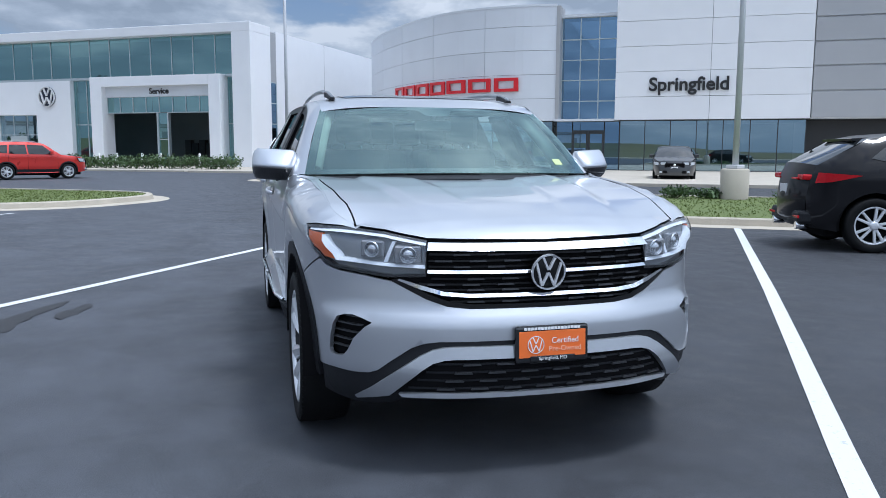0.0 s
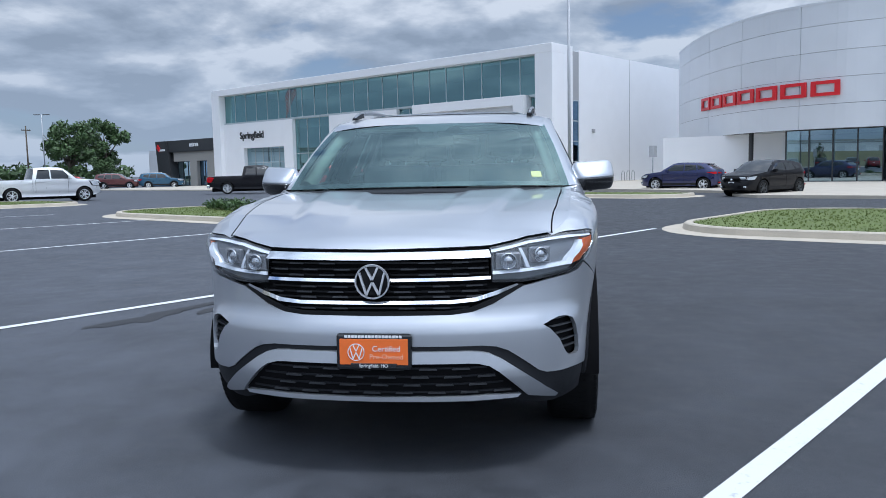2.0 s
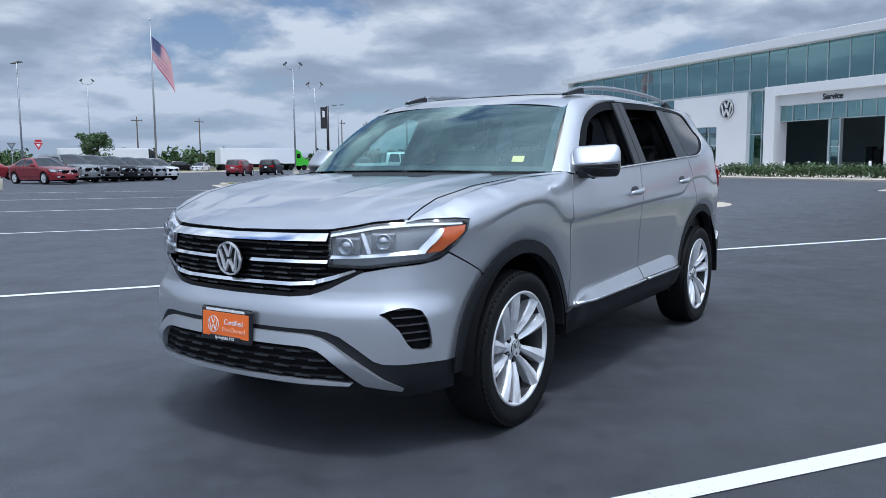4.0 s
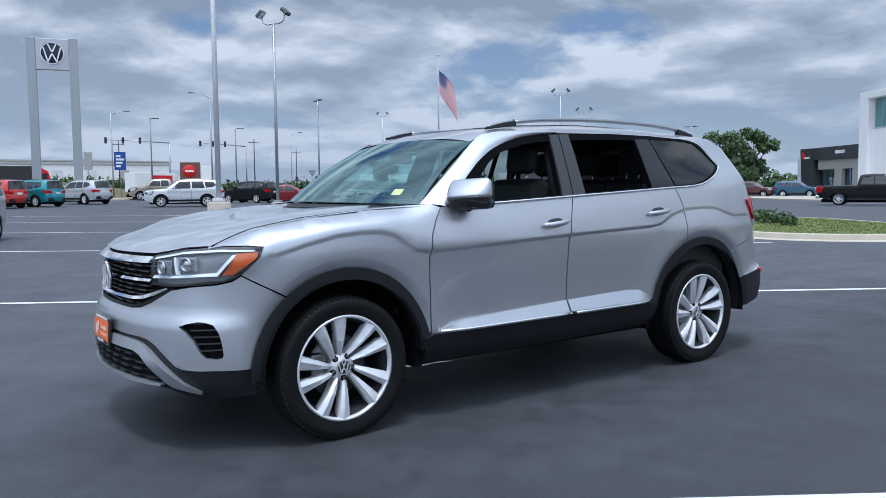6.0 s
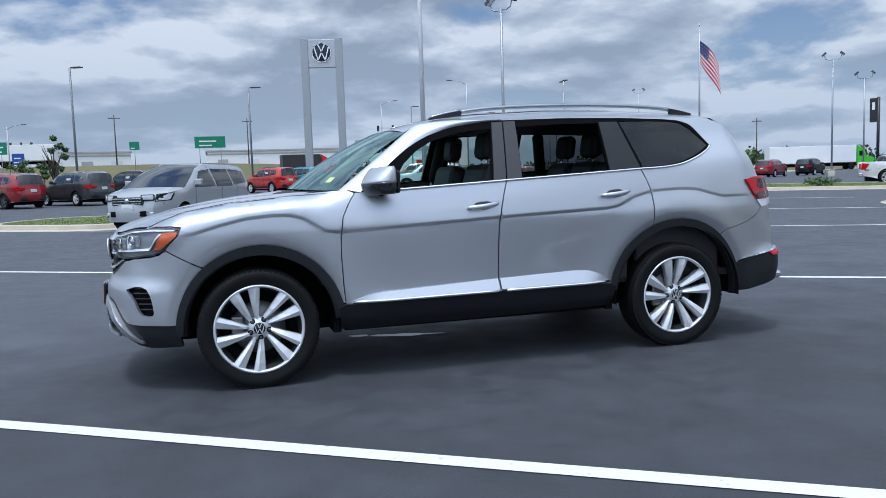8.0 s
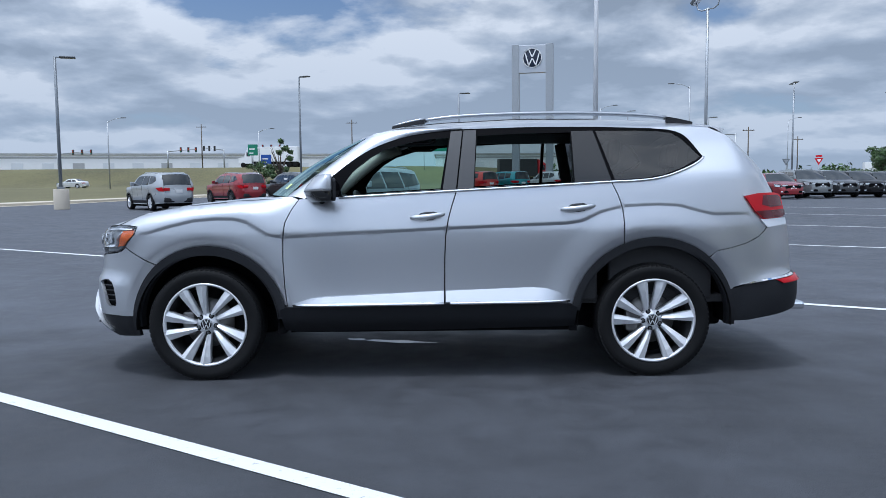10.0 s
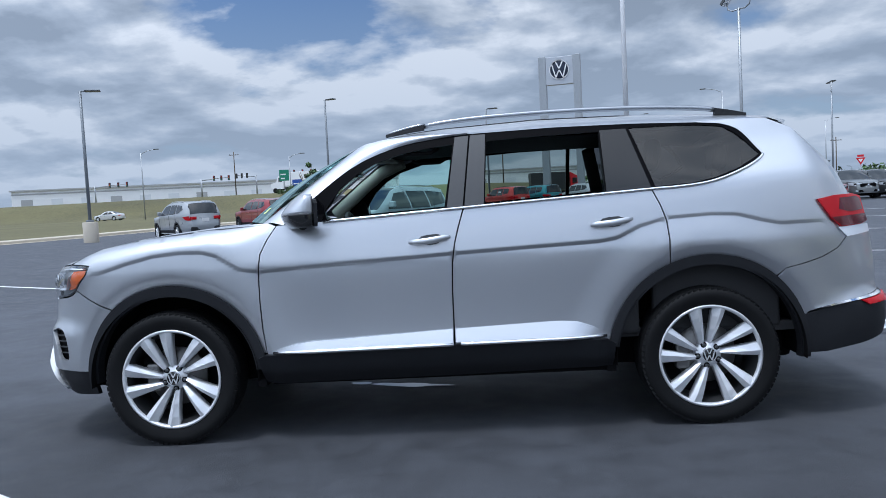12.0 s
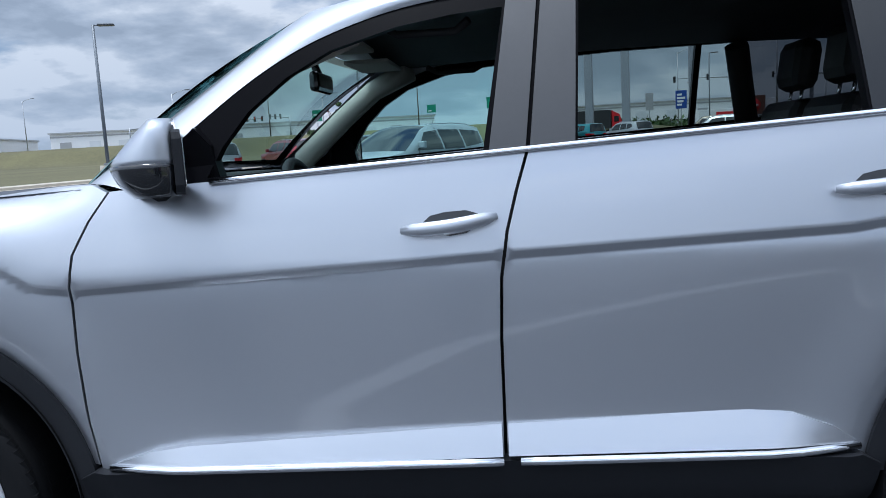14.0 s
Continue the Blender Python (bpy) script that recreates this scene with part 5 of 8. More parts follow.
        # door handles
        for x, z in ((1.485, 1.086), (2.47, 1.132)):
            h = empty("door_handle")
            h.parent = body
            pts = []
            for i in range(9):
                q = -0.113 + 0.226 * i / 8
                pts.append(surf(sg * sx(x + q), z + 0.012 * q / 0.113 - 0.006 * math.cos(q / 0.113 * 1.5), 0.014 + 0.028 * math.cos(q / 0.113 * 1.45)))
            bm = bmesh.new()
            add_tube(bm, pts, [0.006, 0.0105, 0.012, 0.0125, 0.0125, 0.0125, 0.012, 0.011, 0.006], 12, True, 1.4)
            part("grip", bm, silver, h)
            # dark panel behind the grip puts the recess's shade into colour
            panel("recess", fx([(x - 0.062, z + 0.004), (x - 0.045, z + 0.018), (x - 0.01, z + 0.025), (x + 0.04, z + 0.027), (x + 0.068, z + 0.018), (x + 0.066, z - 0.010), (x + 0.04, z - 0.026), (x, z - 0.031), (x - 0.04, z - 0.022)], sg), pillar_grey, h, extra=0.0015, thick=0.004, step=0.02)
        # door mirror
        mir = empty("door_mirror")
        mir.parent = body
        mc, out_, rear_ = Vector((0.80, sg * 1.0, 1.272)), Vector((0.40, sg * 0.916, 0.0)), Vector((0.916, -sg * 0.40, 0.0))
        def shell(z0, z1, mat, name, grow=0.0):
            rows = []
            bm = bmesh.new()
            n = 24
            for t in np.linspace(0, 1, 9):
                z = z0 + (z1 - z0) * t
                f = (z - 1.262) / (0.098 if z > 1.262 else 0.086)
                sc = (1 - 0.86 * max(0.0, f) ** 1.25 if f > 0 else 1 - 0.55 * f * f) + grow
                row = []
                for k in range(n):
                    a = 2 * math.pi * k / n
                    c, s_ = math.cos(a), math.sin(a)
                    ex = 0.048 * c ** 0.75 if c >= 0 else -abs(c) ** 0.75 * 0.105 * sc * (1 - 0.35 * max(0.0, s_))
                    ey = math.copysign(abs(s_) ** 0.5, s_) * 0.135 * (0.72 + 0.28 * math.sqrt(max(0.0, 1 - abs(f) ** 4)))
                    row.append(bm.verts.new(mc + rear_ * min(ex, 0.05) + out_ * ey + Vector((0, 0, z - 1.272 + 0.05 * ey))))
                rows.append(row)
            for p, q in zip(rows, rows[1:]):
                for k in range(n):
                    bm.faces.new((p[k], p[(k + 1) % n], q[(k + 1) % n], q[k])).smooth = True
            bm.faces.new(rows[0]); bm.faces.new(rows[-1])
            bmesh.ops.recalc_face_normals(bm, faces=bm.faces)
            part(name, bm, mat, mir)
        shell(1.254, 1.3585, silver, "mirror_cap")
        shell(1.182, 1.257, gloss_black, "mirror_housing", 0.02)
        slab = Matrix((( *rear_[:1], out_[0], 0, mc[0]), (rear_[1], out_[1], 0, mc[1]), (0, 0, 1, mc[2]), (0, 0, 0, 1)))
        bm = box((0.034, -0.126, -0.082), (0.058, 0.126, 0.066), 0.022, slab)
        bmesh.ops.recalc_face_normals(bm, faces=bm.faces)
        part("mirror_surround", bm, clad, mir)
        bm = box((0.057, -0.108, -0.066), (0.0605, 0.108, 0.050), 0.001, slab)
        bmesh.ops.recalc_face_normals(bm, faces=bm.faces)
        part("mirror_glass", bm, chrome, mir)
        part("mirror_foot", prism([(0.655, 1.200), (0.92, 1.214), (0.90, 1.30), (0.86, 1.345), (0.76, 1.245)], sg * 0.868, sg * 0.915, "y"), frame_black, mir)
        part("mirror_arm", tube([(0.76, sg * 0.90, 1.215), (0.79, sg * 0.96, 1.210), (0.80, sg * 1.0, 1.20)], [0.035, 0.028, 0.03], 10), clad, mir)
        # tail lamp and rear corner
        panel("tail_lamp", fx([(3.585, 1.195), (3.70, 1.212), (3.87, 1.215), (3.96, 1.20), (3.97, 1.06), (3.89, 1.045), (3.72, 1.04), (3.66, 1.09)], sg), red_lens, body, extra=0.014, thick=0.02, label="red tail lamp")
        panel("tail_lamp_lower", fx([(3.662, 1.094), (3.80, 1.098), (3.965, 1.102), (3.97, 1.062), (3.89, 1.048), (3.725, 1.044)], sg), dark_red_lens, body, extra=0.0165, thick=0.02)
        panel("tail_lamp_inner", fx([(3.735, 1.196), (3.90, 1.20), (3.945, 1.185), (3.95, 1.125), (3.80, 1.118), (3.72, 1.135)], sg), dark_red_lens, body, extra=0.0155, thick=0.02)
        panel("tail_lamp_strip", fx([(3.70, 1.038), (3.97, 1.045), (3.98, 1.0), (3.76, 0.985)], sg), white_lens, body, extra=0.012, thick=0.015)
        rb = [(3.395, 0.833), (3.50, 0.853), (3.60, 0.880), (3.702, 0.925), (3.764, 0.980), (3.84, 1.015), (4.02, 0.99), (4.06, 0.676), (4.0, 0.668), (3.75, 0.640), (3.60, 0.612), (3.525, 0.590)] + arc(rcx, rcz, rR, 20, 48, 8)
        panel("rear_bumper_side", fx(rb, sg), silver, body, thick=0.02)
        panel("rear_bumper_lower", fx([(3.50, 0.572), (3.60, 0.600), (3.75, 0.628), (4.07, 0.662), (4.10, 0.45), (3.98, 0.418), (3.84, 0.392), (3.62, 0.364), (3.52, 0.36), (3.50, 0.45)], sg), clad, body, extra=0.006, thick=0.05)
        panel("bumper_trim", fx([(3.56, 0.606), (3.65, 0.625), (3.75, 0.640), (3.87, 0.652), (4.0, 0.666), (4.0, 0.655), (3.87, 0.641), (3.75, 0.629), (3.65, 0.614)], sg), chrome, body, extra=0.014, thick=0.012, step=0.02)
        panel("rear_reflector", fx([(3.82, 0.632), (4.05, 0.655), (4.05, 0.618), (3.87, 0.606)], sg), red_lens, body, extra=0.016, thick=0.01)
        part("tail_pipe_trim", box((3.98, sg * 0.55 - 0.13, 0.39), (4.12, sg * 0.55 + 0.13, 0.45), 0.02), chrome, body)
        # A-pillar and cant rail in body colour
        pil = [surf(sg * sx(x), z) for x, z in dlo_curve if x < 1.73]
        edge = curve_through([(0.545, sg * 0.855, 1.218), (0.82, sg * 0.782, 1.425), (1.075, sg * 0.702, 1.613), (1.18, sg * 0.708, 1.648), (1.31, sg * 0.722, 1.664), (1.5, sg * 0.734, 1.670), (1.72, sg * 0.7385, 1.662)], 6)
        ribbon("a_pillar", pil, edge, silver, body, 0.012)
        # roof rail
        rr = curve_through([(1.24, sg * 0.605, 1.684), (1.40, sg * 0.61, 1.720), (1.62, sg * 0.615, 1.750), (1.9, sg * 0.615, 1.766), (2.3, sg * 0.61, 1.774), (2.7, sg * 0.605, 1.769), (3.02, sg * 0.60, 1.752), (3.2, sg * 0.595, 1.728), (3.33, sg * 0.59, 1.700)], 6)
        rail = empty("roof_rail")
        rail.parent = body
        k0, k1 = 8, len(rr) - 9
        part("rail_bar", tube(rr[k0:k1 + 1], 0.0115, 8, 1.3), rail_satin, rail)
        part("rail_strip", tube([p + Vector((0, 0, 0.011)) for p in rr[:k0 + 1]], [0.004] + [0.010] * k0, 8), rail_satin, rail)
        for seq in (rr[:k0 + 1], rr[k1:]):
            bm = bmesh.new()
            rows = [[bm.verts.new(p + Vector((0, d, 0.008))) for d in (-0.016, 0.016)] + [bm.verts.new(Vector((p.x, p.y + d, min(p.z + 0.004, lerp([1.24, 1.4, 1.62, 1.9, 2.7, 3.02, 3.2, 3.33], [1.678, 1.702, 1.720, 1.730, 1.730, 1.715, 1.701, 1.684], p.x))))) for d in (0.02, -0.02)] for p in seq]
            for p, q in zip(rows, rows[1:]):
                for k in range(4):
                    bm.faces.new((p[k], p[(k + 1) % 4], q[(k + 1) % 4], q[k]))
            bm.faces.new(rows[0]); bm.faces.new(rows[-1])
            bmesh.ops.recalc_face_normals(bm, faces=bm.faces)
            part("rail_foot", bm, clad, rail)
        for x, tw in ((0.0, 19.0), (2.98, 2.0)):
            wheel_parts(R, x, sg * 0.848, sg, tw * -sg)
    # roof
    rx = [1.03, 1.06, 1.18, 1.31, 1.5, 1.72, 2.2, 2.64, 3.02, 3.2, 3.42, 3.5]
    ry = [0.700, 0.702, 0.708, 0.722, 0.734] + [abs(surf(sx(x), lerp([p[0] for p in dlo_curve[:60]], [p[1] for p in dlo_curve[:60]], x)).y) for x in (1.72, 2.2, 2.64, 3.02)] + [abs(surf(sx(3.2), 1.668).y), abs(surf(sx(3.42), 1.664).y), abs(surf(sx(3.5), 1.63).y)]
    rz = [1.590, 1.608, 1.648, 1.664, 1.670] + [lerp([p[0] for p in dlo_curve[:60]], [p[1] for p in dlo_curve[:60]], x) + 0.001 for x in (1.72, 2.2, 2.64, 3.02)] + [1.668, 1.664, 1.63]
    mid = ([0.99, 1.03, 1.3, 1.6, 2.1, 2.7, 3.1, 3.42, 3.52], [1.605, 1.625, 1.698, 1.735, 1.760, 1.755, 1.739, 1.71, 1.665])
    def roof_pt(i, j):
        x = 1.03 + (3.5 - 1.03) * i
        v = -1 + 2 * j
        ye, ze = lerp(rx, ry, x), lerp(rx, rz, x)
        bow = 0.045 * (1 - v * v) * (1 - smooth_step(1.03, 1.6, x))
        return (x - bow, v * ye, ze + (lerp(*mid, x) - ze) * (1 - abs(v) ** 4.2))
    part("roof", grid_sheet(60, 30, roof_pt), silver, body, smooth=True)
    def sunroof(i, j):
        p = Vector(roof_pt(0.12 + 0.55 * i, 0.15 + 0.7 * j))
        return p + Vector((0, 0, 0.004))
    part("sunroof_glass", grid_sheet(30, 16, sunroof), gloss_black, body, smooth=True)
    # spoiler lip over the tailgate
    def lip(i, j):
        v = -1 + 2 * i
        e = 1 - abs(v) ** 2.4
        x1, z1 = 3.515 + 0.155 * e, 1.632 + 0.060 * e
        x0, z0 = 3.38 + 0.03 * e, lerp(*mid, 3.40) + 0.003 - 0.040 * abs(v) ** 3
        row = ((x0, z0), (x0 * 0.5 + x1 * 0.5, (z0 + z1) / 2 + 0.008), (x1, z1), (x1 - 0.006, z1 - 0.014), (x1 - 0.03, z1 - 0.030), (x0 + 0.04, z1 - 0.045))
        k = min(4, int(j * 5))
        f = j * 5 - k
        a, b = row[k], row[k + 1]
        return (a[0] + (b[0] - a[0]) * f, v * 0.655, a[1] + (b[1] - a[1]) * f)
    part("roof_spoiler", grid_sheet(30, 10, lip), silver, body, smooth=True)
    # windscreen with black border
    def screen(i, j, inset=0.0, lift=0.0):
        v = -1 + 2 * i
        t = j
        ye = 0.855 + (0.700 - 0.855) * t - inset
        xe, ze = 0.545 + (1.075 - 0.545) * t, 1.218 + (1.613 - 1.218) * t
        bow = (0.235 - 0.138 * t) * (1 - abs(v) ** 2.2)
        p = Vector((xe - bow, v * ye, ze + 0.012 * (1 - v * v)))
        return p + Vector((-0.55, 0, 0.8)) * (lift + 0.03 * math.sin(math.pi * t))
    part("windscreen", grid_sheet(30, 20, lambda i, j: screen(1 - i, j)), screen_glass, body, smooth=True)
    bm = bmesh.new()
    for i0, i1, j0, j1 in ((0, 1, 0, 0.06), (0, 1, 0.955, 1), (0, 0.028, 0.06, 0.955), (0.972, 1, 0.06, 0.955)):
        grid_sheet(24, 12, lambda i, j: screen(i0 + (i1 - i0) * i, j0 + (j1 - j0) * j, 0, -0.004), bm)
    part("screen_border", bm, gloss_black, body)
    part("sensor_cover", grid_sheet(6, 4, lambda i, j: screen(0.5 + (i - 0.5) * (0.10 + 0.06 * j), 0.84 + 0.12 * j, 0, -0.006)), gloss_black, body)
    bm = bmesh.new()
    grid_sheet(3, 2, lambda i, j: screen(0.085 + 0.035 * i, 0.10 + 0.07 * j, 0, 0.002), bm)
    part("windscreen_sticker", bm, material("sticker", (0.55, 0.66, 0.30), 0.6, vary=0.2, scale=60), body)
    # cowl
    part("cowl", grid_sheet(24, 3, lambda i, j: Vector(screen(i, 0)) + Vector((-0.11 * j, 0, -0.012 - 0.02 * j))), clad, body, smooth=True)
    # bonnet
    S_CORNER = sx(-0.69)
    def lamp_top(q):
        return lerp([0, sy(0.519), sy(0.62), sy(0.70), sx(-0.62)], [0.980, 0.988, 1.004, 1.019, 1.033], q)
    def front_edge(v):
        q = abs(v) * S_CORNER
        return surf(math.copysign(q, v), lamp_top(q) + 0.007, 0.004)
    def base_edge(v):
        a = abs(v)
        x = lerp([0, 0.25, 0.5, 0.7, 0.85, 1.0], [-0.884, -0.873, -0.843, -0.80, -0.745, -0.668], a)
        zc_ = lerp([-0.89, -0.86, -0.80, -0.7, -0.5], [0.985, 1.012, 1.038, 1.065, 1.105], x)
        ze = lerp(*ZT, x) - 0.002
        return (x, v * 0.725, ze + (zc_ - ze) * (1 - a ** 2.5))
    def bonnet(i, j):
        v = -1 + 2 * i
        a = abs(v)
        ye0, ye1 = 0.725, 0.805
        xf = lerp([0, 0.25, 0.5, 0.7, 0.85, 1.0], [-0.884, -0.873, -0.843, -0.80, -0.745, -0.668], a)
        xr = lerp([0, 0.5, 0.8, 1.0], [0.35, 0.38, 0.45, 0.53], a)
        x = xf + (xr - xf) * j
        y = v * lerp([0, 0.3, 0.7, 1], [ye0, 0.772, 0.80, ye1], j)
        zc_ = lerp([-0.89, -0.86, -0.80, -0.7, -0.5, -0.1, 0.3, 0.5], [0.985, 1.012, 1.038, 1.065, 1.105, 1.158, 1.193, 1.205], x)
        ze = lerp(*ZT, x) - 0.002
        z = ze + (zc_ - ze) * (1 - a ** 2.5)
        # two raised folds run forward from the screen
        yr = 0.60 - 0.16 * (1 - j)
        z += 0.016 * (1 - smooth_step(yr - 0.05, yr + 0.02, abs(y))) * smooth_step(0.02, 0.5, j) * (1 - 0.3 * smooth_step(0.85, 1.0, j))
        yi = 0.30 - 0.10 * (1 - j)
        z -= 0.007 * (1 - smooth_step(yi - 0.035, yi + 0.015, abs(y))) * smooth_step(0.05, 0.6, j)
        if j < 0.3:
            e0 = front_edge(v)
            k = (1 - j / 0.3) ** 2.2
            b0 = base_edge(v)
            x, y, z = x + (e0.x - b0[0]) * k, y + (e0.y - b0[1]) * k, z + (e0.z - b0[2]) * k
        return (x, y, z)
    part("bonnet", grid_sheet(96, 60, bonnet), silver, body, smooth=True)
    part("bonnet_edge", grid_sheet(80, 2, lambda i, j: Vector(bonnet(i, 0)) + Vector((0.014 * j, 0, -0.004 * j * j - 0.001))), silver, body, smooth=True)
    # dark sheet set behind the bonnet edge as the gap's shade
    half = [q * S_CORNER for q in np.linspace(0, 1, 16)]
    gap_band = [(q, lamp_top(q) + 0.012) for q in half] + [(q, lamp_top(q) - 0.008) for q in half[::-1]]
    full = [(-q, z) for q, z in gap_band[15::-1]] + gap_band[1:31] + [(-q, z) for q, z in gap_band[:15:-1]]
    panel("bonnet_seal", full, deep, body, extra=-0.016, thick=0.0, step=0.04)
    for sg in (-1, 1):
        top = [surf(sg * sx(x), lerp(*ZT, x) - 0.004) for x in np.linspace(-0.69, 0.55, 30)]
        lip = [Vector(bonnet(0.5 + sg * 0.5, j)) + Vector((0, sg * 0.004, -0.002)) for j in np.linspace(0.0, 1.0, 30)]
        ribbon("fender_top", top, lip, silver, body, 0.0, 3)
        # dark tube draws the gap's shade along each bonnet side
        part("bonnet_gap", tube([Vector(bonnet(0.5 + sg * 0.5, j)) + Vector((0, sg * 0.003, -0.004)) for j in np.linspace(0.0, 1, 24)], 0.005, 6), deep, body)
    # front bumper
    low = [("x", -0.502, 0.428), ("x", -0.56, 0.430), (0.86, 0.432), (0.79, 0.430), (0.735, 0.434), (0.70, 0.448), (0.64, 0.497), (0.57, 0.548), (0.52, 0.568), (0.46, 0.576), (0.0, 0.578)]
    upper = [(0.0, 0.703), (0.33, 0.705), (0.43, 0.715), (0.52, 0.745), (0.60, 0.786), (0.655, 0.815), (0.77, 0.835), ("x", -0.65, 0.846), ("x", -0.58, 0.862), ("x", -0.539, 0.888), ("x", -0.43, 0.829)]
    arcp = [("x", x, z) for x, z in arc(fcx, fcz, fR, 131, 168, 10)]
    vent = [(0.722, 0.645), (0.76, 0.660), (0.80, 0.670), (0.83, 0.668), ("x", -0.665, 0.655), ("x", -0.645, 0.62), ("x", -0.632, 0.57), ("x", -0.625, 0.51), ("x", -0.632, 0.492), ("x", -0.66, 0.488), (0.83, 0.494), (0.815, 0.515), (0.79, 0.575), (0.75, 0.625)]
    panel("front_bumper", both(upper + arcp + low), silver, body, thick=0.02, step=0.03, holes=[one(vent, 1), one(vent, -1)])
    for sg in (-1, 1):
        v_ = empty("bumper_vent")
        v_.parent = body
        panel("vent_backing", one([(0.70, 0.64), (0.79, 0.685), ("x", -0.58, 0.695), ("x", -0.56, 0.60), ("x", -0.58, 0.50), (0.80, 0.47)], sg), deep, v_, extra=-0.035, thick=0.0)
        for k in range(5):
            z = 0.525 + 0.033 * k
            panel("slat", one([(0.81 - 0.014 * k, z), ("x", -0.622, z + 0.004), ("x", -0.622, z + 0.008), (0.81 - 0.014 * k, z + 0.004)], sg), cell_grey, v_, extra=-0.014, thick=0.025, step=0.05)
    panel("lower_bumper", both([(0.0, 0.588), (0.47, 0.586), (0.54, 0.57), (0.61, 0.53), (0.72, 0.45), (0.85, 0.45), ("x", -0.49, 0.445), ("x", -0.49, 0.36), ("x", -0.48, 0.29), (0.82, 0.272), (0.7, 0.285), (0.6, 0.318), (0.0, 0.325)]), clad, body, extra=-0.010, thick=0.03, step=0.04)
    panel("skid_trim", both([(0.0, 0.556), (0.40, 0.556), (0.45, 0.552), (0.49, 0.542), (0.54, 0.515), (0.735, 0.366), (0.805, 0.318), (0.80, 0.304), (0.66, 0.336), (0.525, 0.462), (0.485, 0.490), (0.44, 0.503), (0.40, 0.506), (0.0, 0.506)]), satin, body, extra=lambda x, z: 0.010 + 0.18 * max(0.0, 0.556 - z) * smooth_step(0.34, 0.48, z), thick=0.04, step=0.02)
    panel("skid_lip", both([(0.0, 0.359), (0.50, 0.361), (0.62, 0.354), (0.605, 0.340), (0.5, 0.340), (0.0, 0.339)]), satin, body, extra=lambda x, z: 0.015 + 0.6 * (0.368 - z), thick=0.03, step=0.03)
    lg = empty("lower_grille")
    lg.parent = body
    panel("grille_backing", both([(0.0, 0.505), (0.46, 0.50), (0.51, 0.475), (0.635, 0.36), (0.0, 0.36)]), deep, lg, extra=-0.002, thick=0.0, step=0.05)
    def bar(name, y0, y1, z0, z1, extra, mat, par, thick=0.02, skew=0.0):
        panel(name, [(sy(y0), z0), (sy(y1), z0), (sy(y1) - skew, z1), (sy(y0) + skew, z1)], mat, par, extra, thick, 0.06, smooth=False)
    for r, z in enumerate((0.482, 0.447, 0.412, 0.377)):
        lim = lerp([0.37, 0.49], [0.59, 0.47], z)
        bar("grille_bar", -lim, lim, z - 0.002, z + 0.006, 0.004, clad, lg)
        y = -lim + (0.0 if r % 2 else 0.07)
        while y + 0.08 < lim:
            bar("grille_cell", y, y + 0.075, z - 0.005, z + 0.003, 0.012, cell_grey, lg, 0.02, 0.004)
            y += 0.14
    # upper grille
    ug = empty("grille")
    ug.parent = body
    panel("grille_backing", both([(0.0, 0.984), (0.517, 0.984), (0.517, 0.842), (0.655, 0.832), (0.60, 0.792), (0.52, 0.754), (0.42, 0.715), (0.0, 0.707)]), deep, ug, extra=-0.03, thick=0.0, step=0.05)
    panel("chrome_bar", both([(0.0, 0.974), (0.513, 0.978), (0.513, 0.948), (0.0, 0.944)]), chrome, ug, extra=lambda x, z: 0.004 + 0.75 * (0.978 - z), thick=0.035, step=0.03)
    panel("chrome_bar", both([(0.0, 0.862), (0.513, 0.866), (0.513, 0.853), (0.0, 0.849)]), chrome, ug, extra=lambda x, z: 0.0 + 0.6 * (0.866 - z), thick=0.03, step=0.03)
    panel("chrome_bar", both([(0.0, 0.768), (0.34, 0.769), (0.44, 0.777), (0.53, 0.800), (0.625, 0.828), (0.632, 0.821), (0.54, 0.785), (0.45, 0.762), (0.34, 0.755), (0.0, 0.754)]), chrome, ug, extra=lambda x, z: 0.002 + 0.6 * max(0.0, 0.772 - z), thick=0.03, step=0.03)
    panel("grille_rim", both([(0.0, 0.722), (0.33, 0.724), (0.42, 0.735), (0.51, 0.766), (0.60, 0.806), (0.645, 0.826), (0.66, 0.820), (0.60, 0.783), (0.52, 0.742), (0.43, 0.713), (0.34, 0.703), (0.0, 0.700)]), grille_black, ug, extra=-0.004, thick=0.02, step=0.03)
    for r, (z, lim) in enumerate(((0.928, 0.51), (0.902, 0.51), (0.878, 0.51), (0.828, 0.50), (0.805, 0.55), (0.783, 0.50), (0.735, 0.42))):
        bar("grille_bar", -lim, lim, z - 0.004, z + 0.004, -0.012, grille_black, ug)
        y = -lim + (0.02 if r % 2 else 0.09)
        while y + 0.09 < lim:
            if abs(y + 0.045) > 0.09:
                bar("grille_cell", y, y + 0.075, z - 0.004, z + 0.003, -0.003, cell_grey, ug, 0.02, 0.003)
            y += 0.15
    lp = surf(0, 0.855, 0.0)
    badge(R, "front_badge", Matrix.Translation(lp + Vector((-0.026, 0, 0))) @ Matrix.Rotation(radians(-4), 4, "Y"), 0.076, grille_black, material("badge_silver", (0.82, 0.83, 0.85), 0.22, 0.35), 0.012)
    # headlamps
    for sg in (-1, 1):
        hl = empty("headlamp")
        hl.parent = R
